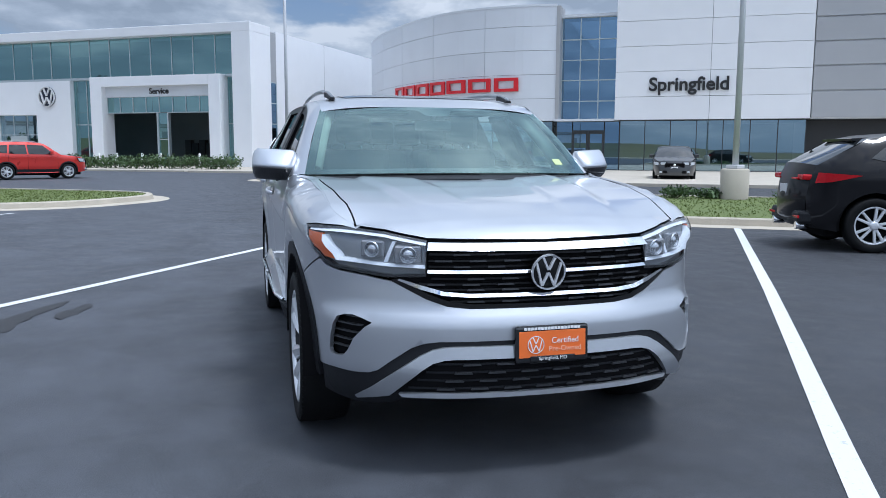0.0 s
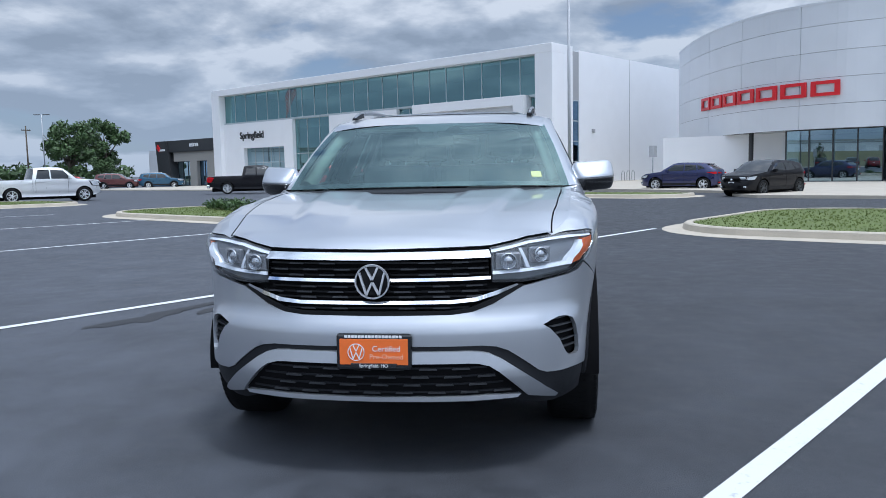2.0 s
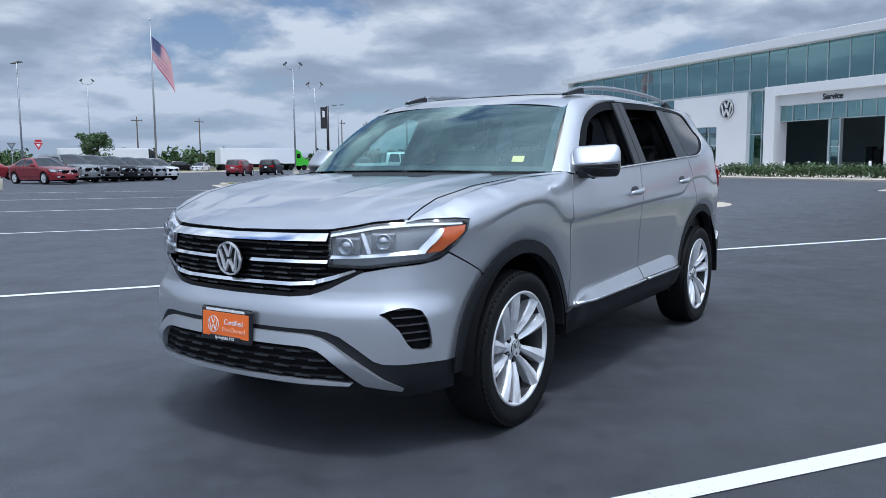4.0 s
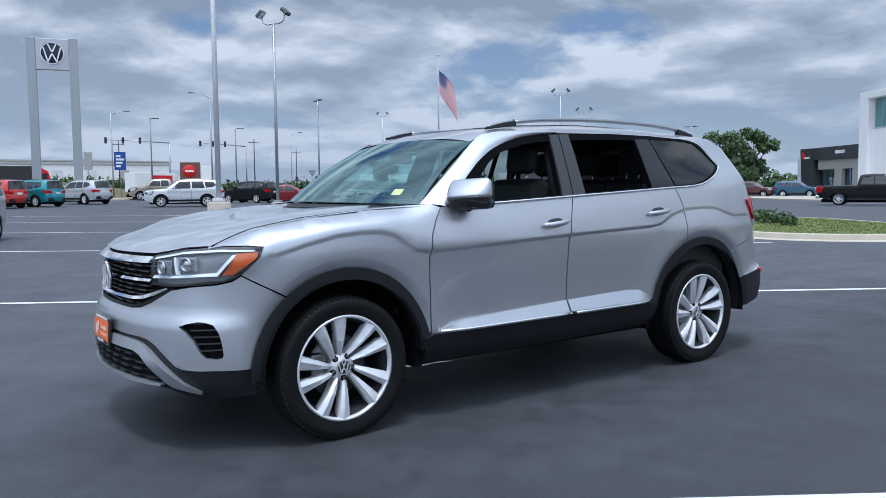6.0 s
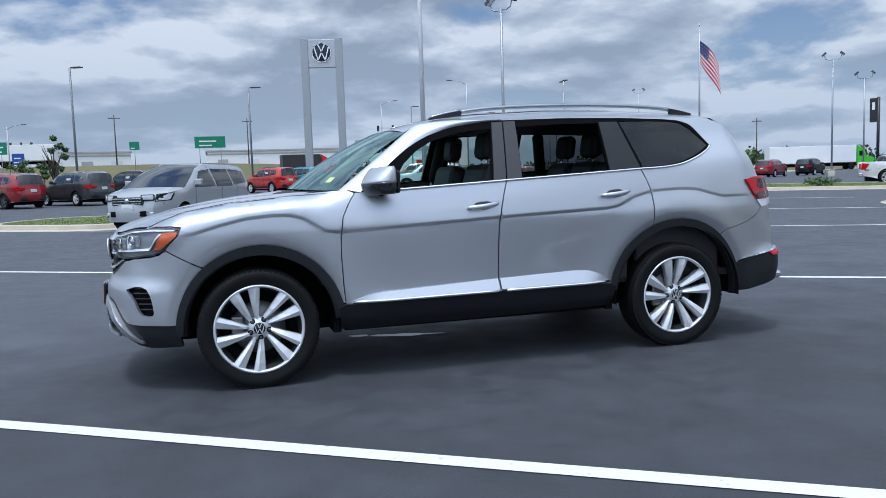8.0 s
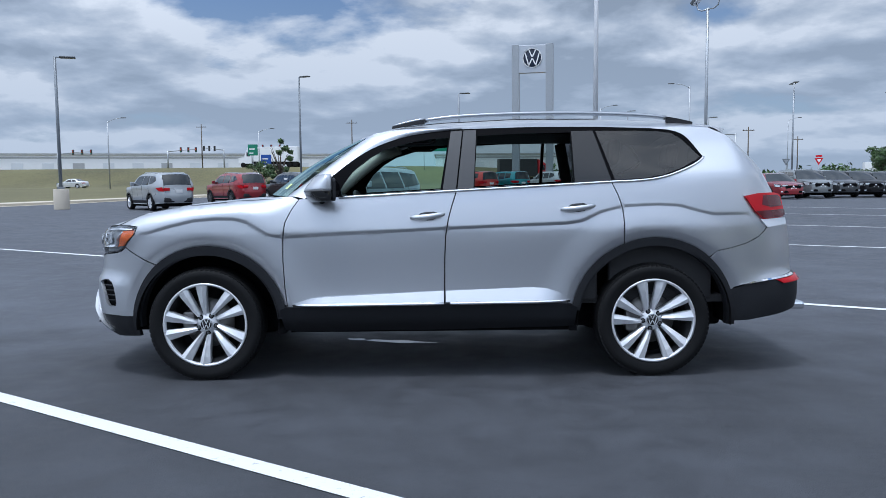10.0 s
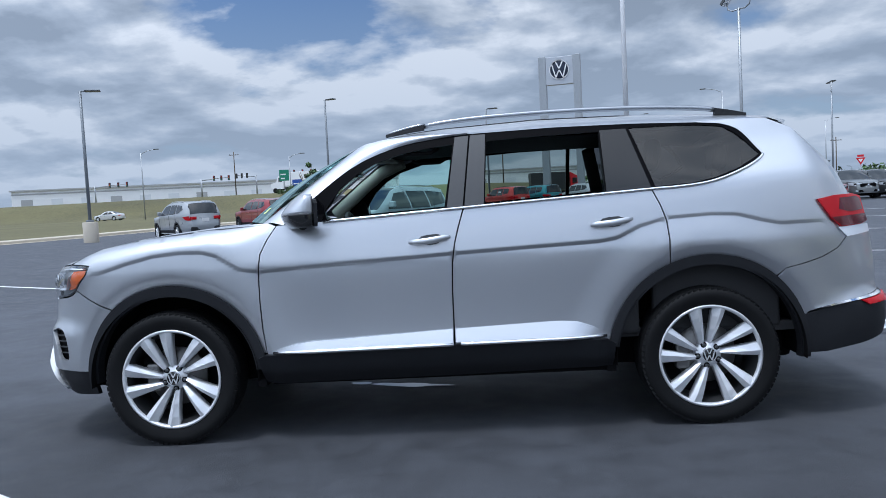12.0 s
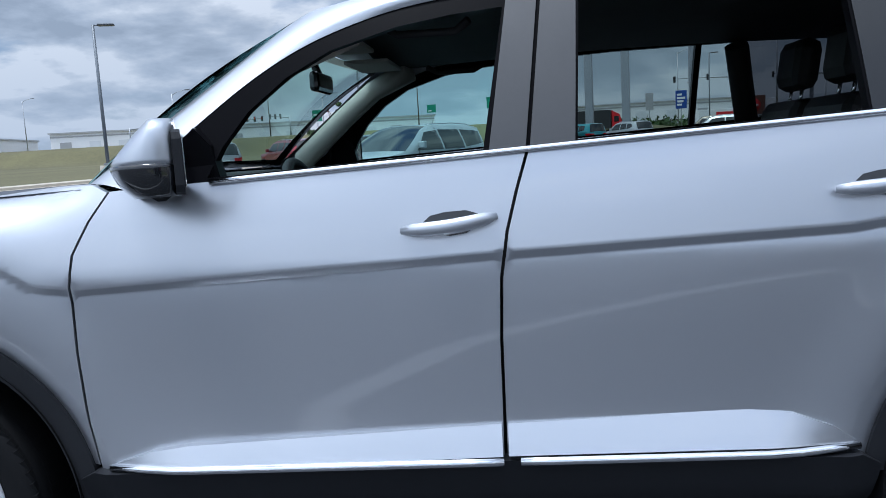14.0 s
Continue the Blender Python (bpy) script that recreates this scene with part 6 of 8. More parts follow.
        shape = [(0.519, 0.985), (0.62, 1.001), (0.70, 1.016), ("x", -0.62, 1.030), ("x", -0.50, 1.034), ("x", -0.428, 1.026), ("x", -0.445, 0.985), ("x", -0.50, 0.928), ("x", -0.56, 0.882), ("x", -0.62, 0.858), (0.83, 0.850), (0.66, 0.832), (0.519, 0.838)]
        panel("housing", one(shape, sg), material("lamp_housing", (0.26, 0.27, 0.285), 0.35, 0.3), hl, extra=-0.030, thick=0.0)
        panel("bezel", one(shape, sg) , gloss_black, hl, extra=-0.004, thick=0.04, holes=[one([(0.524, 0.978), (0.62, 0.994), (0.70, 1.008), ("x", -0.62, 1.022), ("x", -0.445, 1.019), ("x", -0.458, 0.985), ("x", -0.51, 0.935), ("x", -0.565, 0.892), ("x", -0.622, 0.868), (0.826, 0.861), (0.655, 0.843), (0.524, 0.849)], sg)])
        panel("light_strip", one([(0.523, 0.979), (0.62, 0.995), (0.70, 1.009), ("x", -0.62, 1.022), ("x", -0.47, 1.020), ("x", -0.475, 1.010), ("x", -0.62, 1.009), (0.70, 0.995), (0.62, 0.980), (0.523, 0.964)], sg), white_lens, hl, extra=lambda x, z: -0.010 + 0.8 * (lerp([-0.89, -0.848, -0.806, -0.62, -0.47], [0.979, 0.995, 1.009, 1.022, 1.02], x) - z), thick=0.02, step=0.03)
        panel("light_strip", one([(0.523, 0.884), (0.66, 0.888), (0.77, 0.897), ("x", -0.655, 0.905), ("x", -0.575, 0.994), ("x", -0.557, 0.994), ("x", -0.645, 0.891), (0.77, 0.884), (0.66, 0.876), (0.523, 0.871)], sg), white_lens, hl, extra=lambda x, z: -0.010 + 0.8 * max(0.0, lerp([-0.89, -0.83, -0.765, -0.655, -0.575], [0.884, 0.888, 0.897, 0.905, 0.994], x) - z), thick=0.02, step=0.03)
        panel("light_strip", one([(0.676, 0.892), (0.692, 0.892), (0.660, 0.978), (0.646, 0.978)], sg), white_lens, hl, extra=-0.008, thick=0.02, step=0.03)
        panel("side_reflector", one([("x", -0.628, 0.892), ("x", -0.552, 1.0), ("x", -0.456, 1.006), ("x", -0.466, 0.976), ("x", -0.515, 0.938), ("x", -0.565, 0.900)], sg), orange_lens, hl, extra=-0.006, thick=0.02, step=0.03)
        for y, z, r in ((0.592, 0.925, 0.028), (0.742, 0.945, 0.026)):
            c = surf(sg * sy(y), z, 0.002)
            m = Matrix.Translation(c) @ Matrix.Rotation(sg * radians(12 if y < 0.7 else 32) * -1, 4, "Z")
            bm = lathe([(r * 1.3, -0.004), (r * 1.18, -0.012), (r * 1.05, -0.004), (r, 0.004), (r * 0.96, 0.0), (r * 0.7, -0.006), (r * 0.35, -0.010), (0.001, -0.011)], "x", 24)
            bmesh.ops.transform(bm, verts=bm.verts, matrix=m)
            part("projector", bm, reflector, hl)
            bm = bmesh.new()
            add_box(bm, (0.002, -r * 2.0, -r * 1.35), (0.03, r * 2.0, r * 1.35), m, 0.008)
            part("projector_frame", bm, material("lamp_chrome_dark", (0.34, 0.35, 0.37), 0.25, 0.6), hl)
        panel("lens_cover", one(shape, sg), lens_clear, hl, extra=0.010, thick=0.0, step=0.03)
    # plate
    pl = empty("plate")
    pl.parent = R
    pl.matrix_basis = Matrix.Translation((-0.985, -0.005, 0.56)) @ Matrix.Rotation(radians(3), 4, "Y")
    part("plate_frame", box((0.0, -0.163, -0.078), (0.022, 0.163, 0.078), 0.012), gloss_black, pl)
    part("plate_panel", box((-0.002, -0.148, -0.054), (0.01, 0.148, 0.056), 0.002), orange_paper, pl, "orange certified plate")
    T = Matrix.Translation((-0.0035, 0, 0)) @ pose(0, 0, 0, 90, 0, -90)
    lettering("plate_text", "Certified", 0.034, white_paint, pl, Matrix.Translation((-0.0035, -0.055, 0.014)) @ pose(0, 0, 0, 90, 0, -90), 0.0006)
    lettering("plate_text", "Pre-Owned", 0.031, material("pale_orange", (0.9, 0.5, 0.33), 0.5), pl, Matrix.Translation((-0.0035, -0.055, -0.02)) @ pose(0, 0, 0, 90, 0, -90), 0.0006)
    part("plate_tab", box((-0.0045, -0.10, -0.068), (0.005, 0.10, -0.047), 0.003), gloss_black, pl)
    lettering("plate_text", "Springfield, MO", 0.020, white_paint, pl, Matrix.Translation((-0.0055, 0, -0.058)) @ pose(0, 0, 0, 90, 0, -90), 0.0006)
    curve_text_bars(pl, "print_bar", Matrix.Translation((-0.002, 0, 0.066)) @ Matrix.Rotation(-math.pi / 2, 4, "Z"), [0.012] * 8 + [0.012] * 9, 0.011, white_paint, 0.25)
    badge(pl, "plate_badge", Matrix.Translation((-0.004, 0.075, 0.0)), 0.037, orange_paper, white_paint, 0.0012)
    # tailgate
    side_z = [1.664, 1.60, 1.42, 1.22, 1.03, 0.80, 0.62]
    side_x = [3.42, 3.56, 3.70, 3.785, 3.85, 3.97, 4.02]
    mid_x = [3.50, 3.66, 3.87, 3.985, 4.04, 4.08, 4.12]
    def gate(i, j):
        z = 1.664 + (0.62 - 1.664) * j
        v = -1 + 2 * i
        q = surf(sx(float(np.interp(-z, [-k for k in side_z], side_x))), z, -0.003)
        mx = float(np.interp(-z, [-k for k in side_z], mid_x))
        return (mx + (q.x - mx) * abs(v) ** 3, v * q.y, z + 0.034 * (1 - abs(v) ** 3) * (1 - smooth_step(0, 0.2, j)))
    part("tailgate", grid_sheet(30, 24, gate), silver, body, smooth=True)
    panel("rear_bumper", [(sx(4.02), 0.99), (PSS[-1], 0.99), (PSS[-1], 0.4), (sx(4.08), 0.4)], clad, body, extra=0.004, thick=0.03)
    # underbody
    part("underbody", box((-0.66, -0.62, 0.28), (3.55, 0.62, 0.45), 0.03), deep, body)
    # tray added to block light and darken the ground beneath
    part("underbody_tray", box((0.56, -0.66, 0.262), (2.42, 0.66, 0.36), 0.03), deep, body)
    for x in (0.0, 2.98):
        part("axle", tube([(x, -0.74, 0.36), (x, 0.74, 0.36)], 0.045, 10), deep, body)
    bm = bmesh.new()
    add_box(bm, (-0.72, -0.55, 0.45), (-0.60, 0.55, 0.95))
    part("front_bulkhead", bm, deep, body)
    bm = bmesh.new()
    add_box(bm, (0.55, -0.86, 0.30), (2.48, 0.86, 0.50))
    part("floor_pan", bm, deep, body)
    interior(R)
    return R


def cushion(lo, hi, m, bev):
    return box(lo, hi, bev, m)


def seat(parent, x, y, name="seat", width=0.52):
    s = empty(name)
    s.parent = parent
    s.matrix_basis = Matrix.Translation((x, y, 0))
    w = width / 2
    part("cushion", box((-0.26, -w, 0.62), (0.28, w, 0.80), 0.05), leather, s)
    part("backrest", box((-0.07, -w, 0.0), (0.07, w, 0.62), 0.055, Matrix.Translation((0.27, 0, 0.76)) @ Matrix.Rotation(radians(14), 4, "Y")), leather, s)
    part("headrest", box((-0.05, -0.13, 0.0), (0.05, 0.13, 0.20), 0.045, Matrix.Translation((0.415, 0, 1.40)) @ Matrix.Rotation(radians(8), 4, "Y")), leather, s)
    for d in (-0.06, 0.06):
        part("headrest_post", tube([(0.41, d, 1.34), (0.425, d, 1.42)], 0.007, 6), chrome, s)
    return s


def interior(R):
    I = empty("interior")
    I.parent = R
    part("headliner", grid_sheet(16, 10, lambda i, j: (1.10 + 2.25 * i, -0.66 + 1.32 * j, 1.60 + 0.055 * math.sin(math.pi * j) + 0.03 * math.sin(math.pi * i))), dash_black, I, smooth=True)
    part("carpet", box((0.5, -0.85, 0.48), (3.5, 0.85, 0.53)), dash_black, I)
    # dashboard
    prof = [(0.42, 0.6), (0.36, 1.10), (0.40, 1.175), (0.60, 1.185), (0.80, 1.165), (0.86, 1.12), (0.87, 1.02), (0.80, 0.92), (0.76, 0.60)]
    part("dashboard", prism(prof, -0.80, 0.80, "y"), dash_black, I)
    part("instrument_hood", box((0.70, -0.56, 1.14), (0.90, -0.22, 1.22), 0.03), dash_black, I)
    part("centre_screen", box((0.855, -0.13, 1.03), (0.875, 0.13, 1.15), 0.008), gloss_black, I)
    part("centre_console", box((0.80, -0.13, 0.53), (1.75, 0.13, 0.86), 0.04), dash_black, I)
    st = empty("steering_wheel")
    st.parent = I
    st.matrix_basis = Matrix.Translation((1.03, -0.39, 1.07)) @ Matrix.Rotation(radians(-24), 4, "Y")
    bm = bmesh.new()
    add_tube(bm, [(0, 0.185 * math.cos(a), 0.185 * math.sin(a)) for a in np.linspace(0, 2 * math.pi, 33)], 0.017, 8, False)
    part("wheel_rim", bm, leather, st)
    part("wheel_boss", box((-0.02, -0.09, -0.06), (0.03, 0.09, 0.06), 0.02), leather, st)
    for a in (0, 180, 270):
        part("wheel_spoke", tube([(0, 0.06 * math.cos(radians(a)), 0.06 * math.sin(radians(a))), (0, 0.175 * math.cos(radians(a)), 0.175 * math.sin(radians(a)))], 0.014, 6), satin, st)
    mm = empty("rear_view_mirror")
    mm.parent = I
    part("mirror_shell", box((0.96, -0.12, 1.475), (0.995, 0.12, 1.545), 0.015), gloss_black, mm)
    part("mirror_stalk", tube([(0.95, 0, 1.59), (0.97, 0, 1.54)], 0.014, 8), gloss_black, mm)
    for y in (-0.40, 0.40):
        seat(I, 1.29, y, "front_seat")
    for y in (-0.48, 0.0, 0.48):
        seat(I, 2.36, y, "second_row_seat", 0.44)
    for y in (-0.38, 0.38):
        seat(I, 3.02, y, "third_row_seat", 0.46)
    for sg in (-1, 1):
        part("door_trim", box((0.72, sg * 0.86 - 0.03, 0.50), (1.60, sg * 0.86 + 0.03, 1.19), 0.02), dash_black, I)
        part("door_trim", box((1.66, sg * 0.86 - 0.03, 0.50), (2.62, sg * 0.86 + 0.03, 1.235), 0.02), dash_black, I)
        part("quarter_trim", box((2.70, sg * 0.83 - 0.03, 0.50), (3.4, sg * 0.83 + 0.03, 1.28), 0.02), dash_black, I)
        part("pillar_trim", tube([(0.68, sg * 0.79, 1.23), (0.90, sg * 0.725, 1.41), (1.05, sg * 0.68, 1.52), (1.22, sg * 0.64, 1.595)], [0.05, 0.046, 0.044, 0.05], 10), beige_trim, I)
        part("pillar_trim", tube([(1.66, sg * 0.83, 1.24), (1.72, sg * 0.665, 1.62)], 0.05, 8), dash_black, I)
        part("pillar_trim", tube([(2.68, sg * 0.80, 1.28), (2.60, sg * 0.66, 1.61)], 0.05, 8), dash_black, I)
        part("roof_handle", tube([(1.30, sg * 0.62, 1.60), (1.34, sg * 0.60, 1.575), (1.50, sg * 0.60, 1.575), (1.54, sg * 0.62, 1.60)], 0.012, 6), dash_black, I)
        part("sun_visor", box((1.03, sg * 0.34 - 0.19, 1.585), (1.20, sg * 0.34 + 0.19, 1.60), 0.006), beige_trim, I)


suv = hero()

# ---- parked vehicles ----
car_glass = material("parked_car_glass", (0.012, 0.015, 0.017), 0.06, spec=0.6, coat=0.3)
plate_white = material("plate_white", (0.7, 0.7, 0.7), 0.5)
lamp_glass = material("parked_lamp", (0.62, 0.66, 0.70), 0.15, 0.2, coat=0.6)

SHAPES = {
    # length, width, height, wheelbase, front overhang, wheel radius, profile (x/L, z/H), side windows
    "suv": dict(L=4.66, W=1.88, H=1.70, wb=2.72, fo=0.92, r=0.355,
                prof=[(0.005, 0.20), (0.0, 0.30), (0.004, 0.42), (0.02, 0.545), (0.05, 0.585), (0.15, 0.62), (0.265, 0.655), (0.33, 0.78), (0.41, 0.945), (0.46, 0.98), (0.60, 1.0), (0.78, 0.99), (0.90, 0.965), (0.935, 0.94), (0.965, 0.80), (0.985, 0.66), (0.992, 0.50), (1.0, 0.42), (1.0, 0.28), (0.985, 0.20)],
                screen=(6, 9), back=(13, 15), win=[[(0.335, 0.665), (0.43, 0.91), (0.575, 0.93), (0.575, 0.675)], [(0.59, 0.675), (0.59, 0.93), (0.735, 0.925), (0.755, 0.69)], [(0.77, 0.695), (0.755, 0.92), (0.87, 0.90), (0.905, 0.79), (0.86, 0.72)]]),
    "coupe_suv": dict(L=4.54, W=1.93, H=1.62, wb=2.81, fo=0.93, r=0.375,
                prof=[(0.005, 0.18), (0.0, 0.30), (0.006, 0.44), (0.03, 0.57), (0.07, 0.61), (0.17, 0.645), (0.27, 0.68), (0.34, 0.81), (0.425, 0.955), (0.48, 0.99), (0.58, 1.0), (0.70, 0.985), (0.80, 0.965), (0.845, 0.94), (0.915, 0.83), (0.975, 0.725), (0.992, 0.61), (1.0, 0.45), (1.0, 0.28), (0.97, 0.19)],
                screen=(6, 9), back=(13, 15), win=[[(0.335, 0.70), (0.44, 0.92), (0.57, 0.94), (0.57, 0.71)], [(0.585, 0.712), (0.585, 0.938), (0.72, 0.915), (0.74, 0.73)], [(0.755, 0.735), (0.74, 0.905), (0.80, 0.875), (0.84, 0.785)]]),
    "van": dict(L=5.15, W=2.0, H=1.74, wb=3.0, fo=0.98, r=0.345,
                prof=[(0.005, 0.16), (0.0, 0.28), (0.006, 0.42), (0.03, 0.53), (0.07, 0.565), (0.14, 0.60), (0.20, 0.635), (0.29, 0.78), (0.38, 0.93), (0.44, 0.98), (0.58, 1.0), (0.80, 0.985), (0.93, 0.955), (0.965, 0.92), (0.985, 0.78), (0.992, 0.64), (0.995, 0.50), (1.0, 0.40), (1.0, 0.26), (0.985, 0.18)],
                screen=(6, 9), back=(13, 15), win=[[(0.285, 0.635), (0.39, 0.89), (0.50, 0.92), (0.51, 0.635)], [(0.525, 0.635), (0.515, 0.925), (0.70, 0.92), (0.71, 0.635)], [(0.725, 0.65), (0.715, 0.918), (0.91, 0.885), (0.935, 0.70), (0.88, 0.69)]]),
    "sedan": dict(L=4.75, W=1.84, H=1.46, wb=2.80, fo=0.95, r=0.335,
                prof=[(0.005, 0.18), (0.0, 0.30), (0.004, 0.42), (0.03, 0.53), (0.09, 0.575), (0.2, 0.625), (0.29, 0.665), (0.37, 0.83), (0.45, 0.965), (0.52, 1.0), (0.60, 0.995), (0.70, 0.95), (0.80, 0.80), (0.86, 0.735), (0.94, 0.72), (0.985, 0.68), (0.992, 0.52), (1.0, 0.42), (1.0, 0.30), (0.985, 0.2)],
                screen=(6, 8), back=(11, 13), win=[[(0.36, 0.685), (0.465, 0.93), (0.57, 0.955), (0.575, 0.69)], [(0.59, 0.69), (0.585, 0.955), (0.69, 0.91), (0.76, 0.77), (0.75, 0.71)]]),
    "pickup": dict(L=5.90, W=2.02, H=1.93, wb=3.70, fo=0.93, r=0.40,
                prof=[(0.004, 0.24), (0.0, 0.32), (0.0, 0.44), (0.01, 0.58), (0.03, 0.605), (0.14, 0.635), (0.225, 0.66), (0.27, 0.80), (0.325, 0.95), (0.36, 0.985), (0.45, 1.0), (0.55, 0.985), (0.585, 0.96), (0.61, 0.66), (0.613, 0.635), (0.99, 0.625), (1.0, 0.60), (1.0, 0.36), (0.985, 0.30), (0.985, 0.27)],
                screen=(6, 9), back=(12, 13), win=[[(0.268, 0.665), (0.335, 0.91), (0.445, 0.935), (0.445, 0.67)], [(0.458, 0.67), (0.458, 0.935), (0.555, 0.925), (0.58, 0.675)]]),
    "boxy": dict(L=4.30, W=1.82, H=1.70, wb=2.57, fo=0.82, r=0.35,
                prof=[(0.005, 0.20), (0.0, 0.30), (0.0, 0.44), (0.01, 0.575), (0.04, 0.605), (0.16, 0.63), (0.27, 0.655), (0.33, 0.80), (0.39, 0.94), (0.43, 0.98), (0.58, 1.0), (0.78, 0.995), (0.93, 0.98), (0.955, 0.955), (0.97, 0.80), (0.98, 0.66), (0.99, 0.50), (1.0, 0.42), (1.0, 0.28), (0.985, 0.2)],
                screen=(6, 9), back=(13, 15), win=[[(0.32, 0.665), (0.40, 0.91), (0.565, 0.935), (0.565, 0.67)], [(0.58, 0.67), (0.58, 0.935), (0.74, 0.93), (0.745, 0.68)], [(0.76, 0.70), (0.755, 0.925), (0.89, 0.915), (0.90, 0.74)]]),
}
CLAD_LOW = {"suv", "boxy"}
WHEEL_MESH = {}


def flat_panel(poly, holes, fn, step, flip):
    """Fill an outline in (x, z) with a grid and lay it on y = fn(x, z, distance to the rim)."""
    loops = [dense(poly, step)] + [dense(h, step) for h in holes]
    A = np.array(loops[0])
    lo, hi = A.min(0), A.max(0)
    G = np.array([(a, b) for a in np.arange(lo[0] + step / 2, hi[0], step) for b in np.arange(lo[1] + step / 2, hi[1], step)])
    ok = inside_poly(G, loops[0])
    for h in loops[1:]:
        ok &= ~inside_poly(G, h)
    G = G[ok]
    rim = np.array([q for L in loops for q in L])
    if len(G):
        G = G[np.array([np.min(np.hypot(*(rim - p).T)) for p in G]) > step * 0.4]
    pts, edges = [], []
    for L in loops:
        k = len(pts)
        pts += [Vector(q) for q in L]
        edges += [(k + i, k + (i + 1) % len(L)) for i in range(len(L))]
    pts += [Vector(p) for p in G]
    V, E, F, *_ = delaunay_2d_cdt(pts, edges, [], 0, 1e-6)
    V2 = np.array([tuple(v) for v in V])
    cen = np.array([V2[list(f)].mean(0) for f in F])
    ok = inside_poly(cen, loops[0])
    for h in loops[1:]:
        ok &= ~inside_poly(cen, h)
    verts = [(v[0], fn(v[0], v[1], float(np.min(np.hypot(*(A - v).T)))), v[1]) for v in V2]
    faces = []
    for f, k in zip(F, ok):
        if k:
            q = V2[list(f)]
            ar = (q[1][0] - q[0][0]) * (q[2][1] - q[0][1]) - (q[1][1] - q[0][1]) * (q[2][0] - q[0][0])
            ids = list(f)
            faces.append(tuple(ids if (ar > 0) != flip else ids[::-1]))
    return verts, faces


def car_wheel(root, x, y, sg, r, dark):
    key = (round(r, 3), dark)
    w = empty("wheel")
    w.parent = root
    w.matrix_basis = Matrix.Translation((x, y, r - 0.003)) @ (Matrix.Identity(4) if sg < 0 else Matrix.Rotation(math.pi, 4, "Z"))
    if key not in WHEEL_MESH:
        rr = r * 0.68
        tyre = part("tyre", lathe([(rr, -0.09), (rr + 0.02, -0.112), (r - 0.02, -0.11), (r - 0.003, -0.09), (r, 0), (r - 0.003, 0.09), (rr, 0.11)], "y", 32), rubber, w)
        bm = bmesh.new()
        lathe([(rr + 0.004, -0.095), (rr - 0.012, -0.10), (rr - 0.025, -0.07), (rr - 0.03, 0.05), (0.05, 0.05)], "y", 28, bm)
        for k in range(10):
            a = math.pi * 2 * (k // 2) / 5 + (0.22 if k % 2 else -0.22)
            m = Matrix.Rotation(-a, 4, "Y")
            add_box(bm, (0.04, -0.10, -0.018), (rr - 0.008, -0.065, 0.018), m, 0.006)
        lathe([(0.065, -0.05), (0.062, -0.10), (0.03, -0.105), (0.001, -0.105)], "y", 16, bm)
        rim = part("rim", bm, alloy_dark if dark else alloy, w)
        part("wheel_back", lathe([(rr - 0.03, -0.02), (0.02, -0.02)], "y", 24), deep, w)
        WHEEL_MESH[key] = [(o.name.split(".")[0], o.data) for o in w.children]
    else:
        for n, me in WHEEL_MESH[key]:
            o = new(n, me)
            o.parent = w


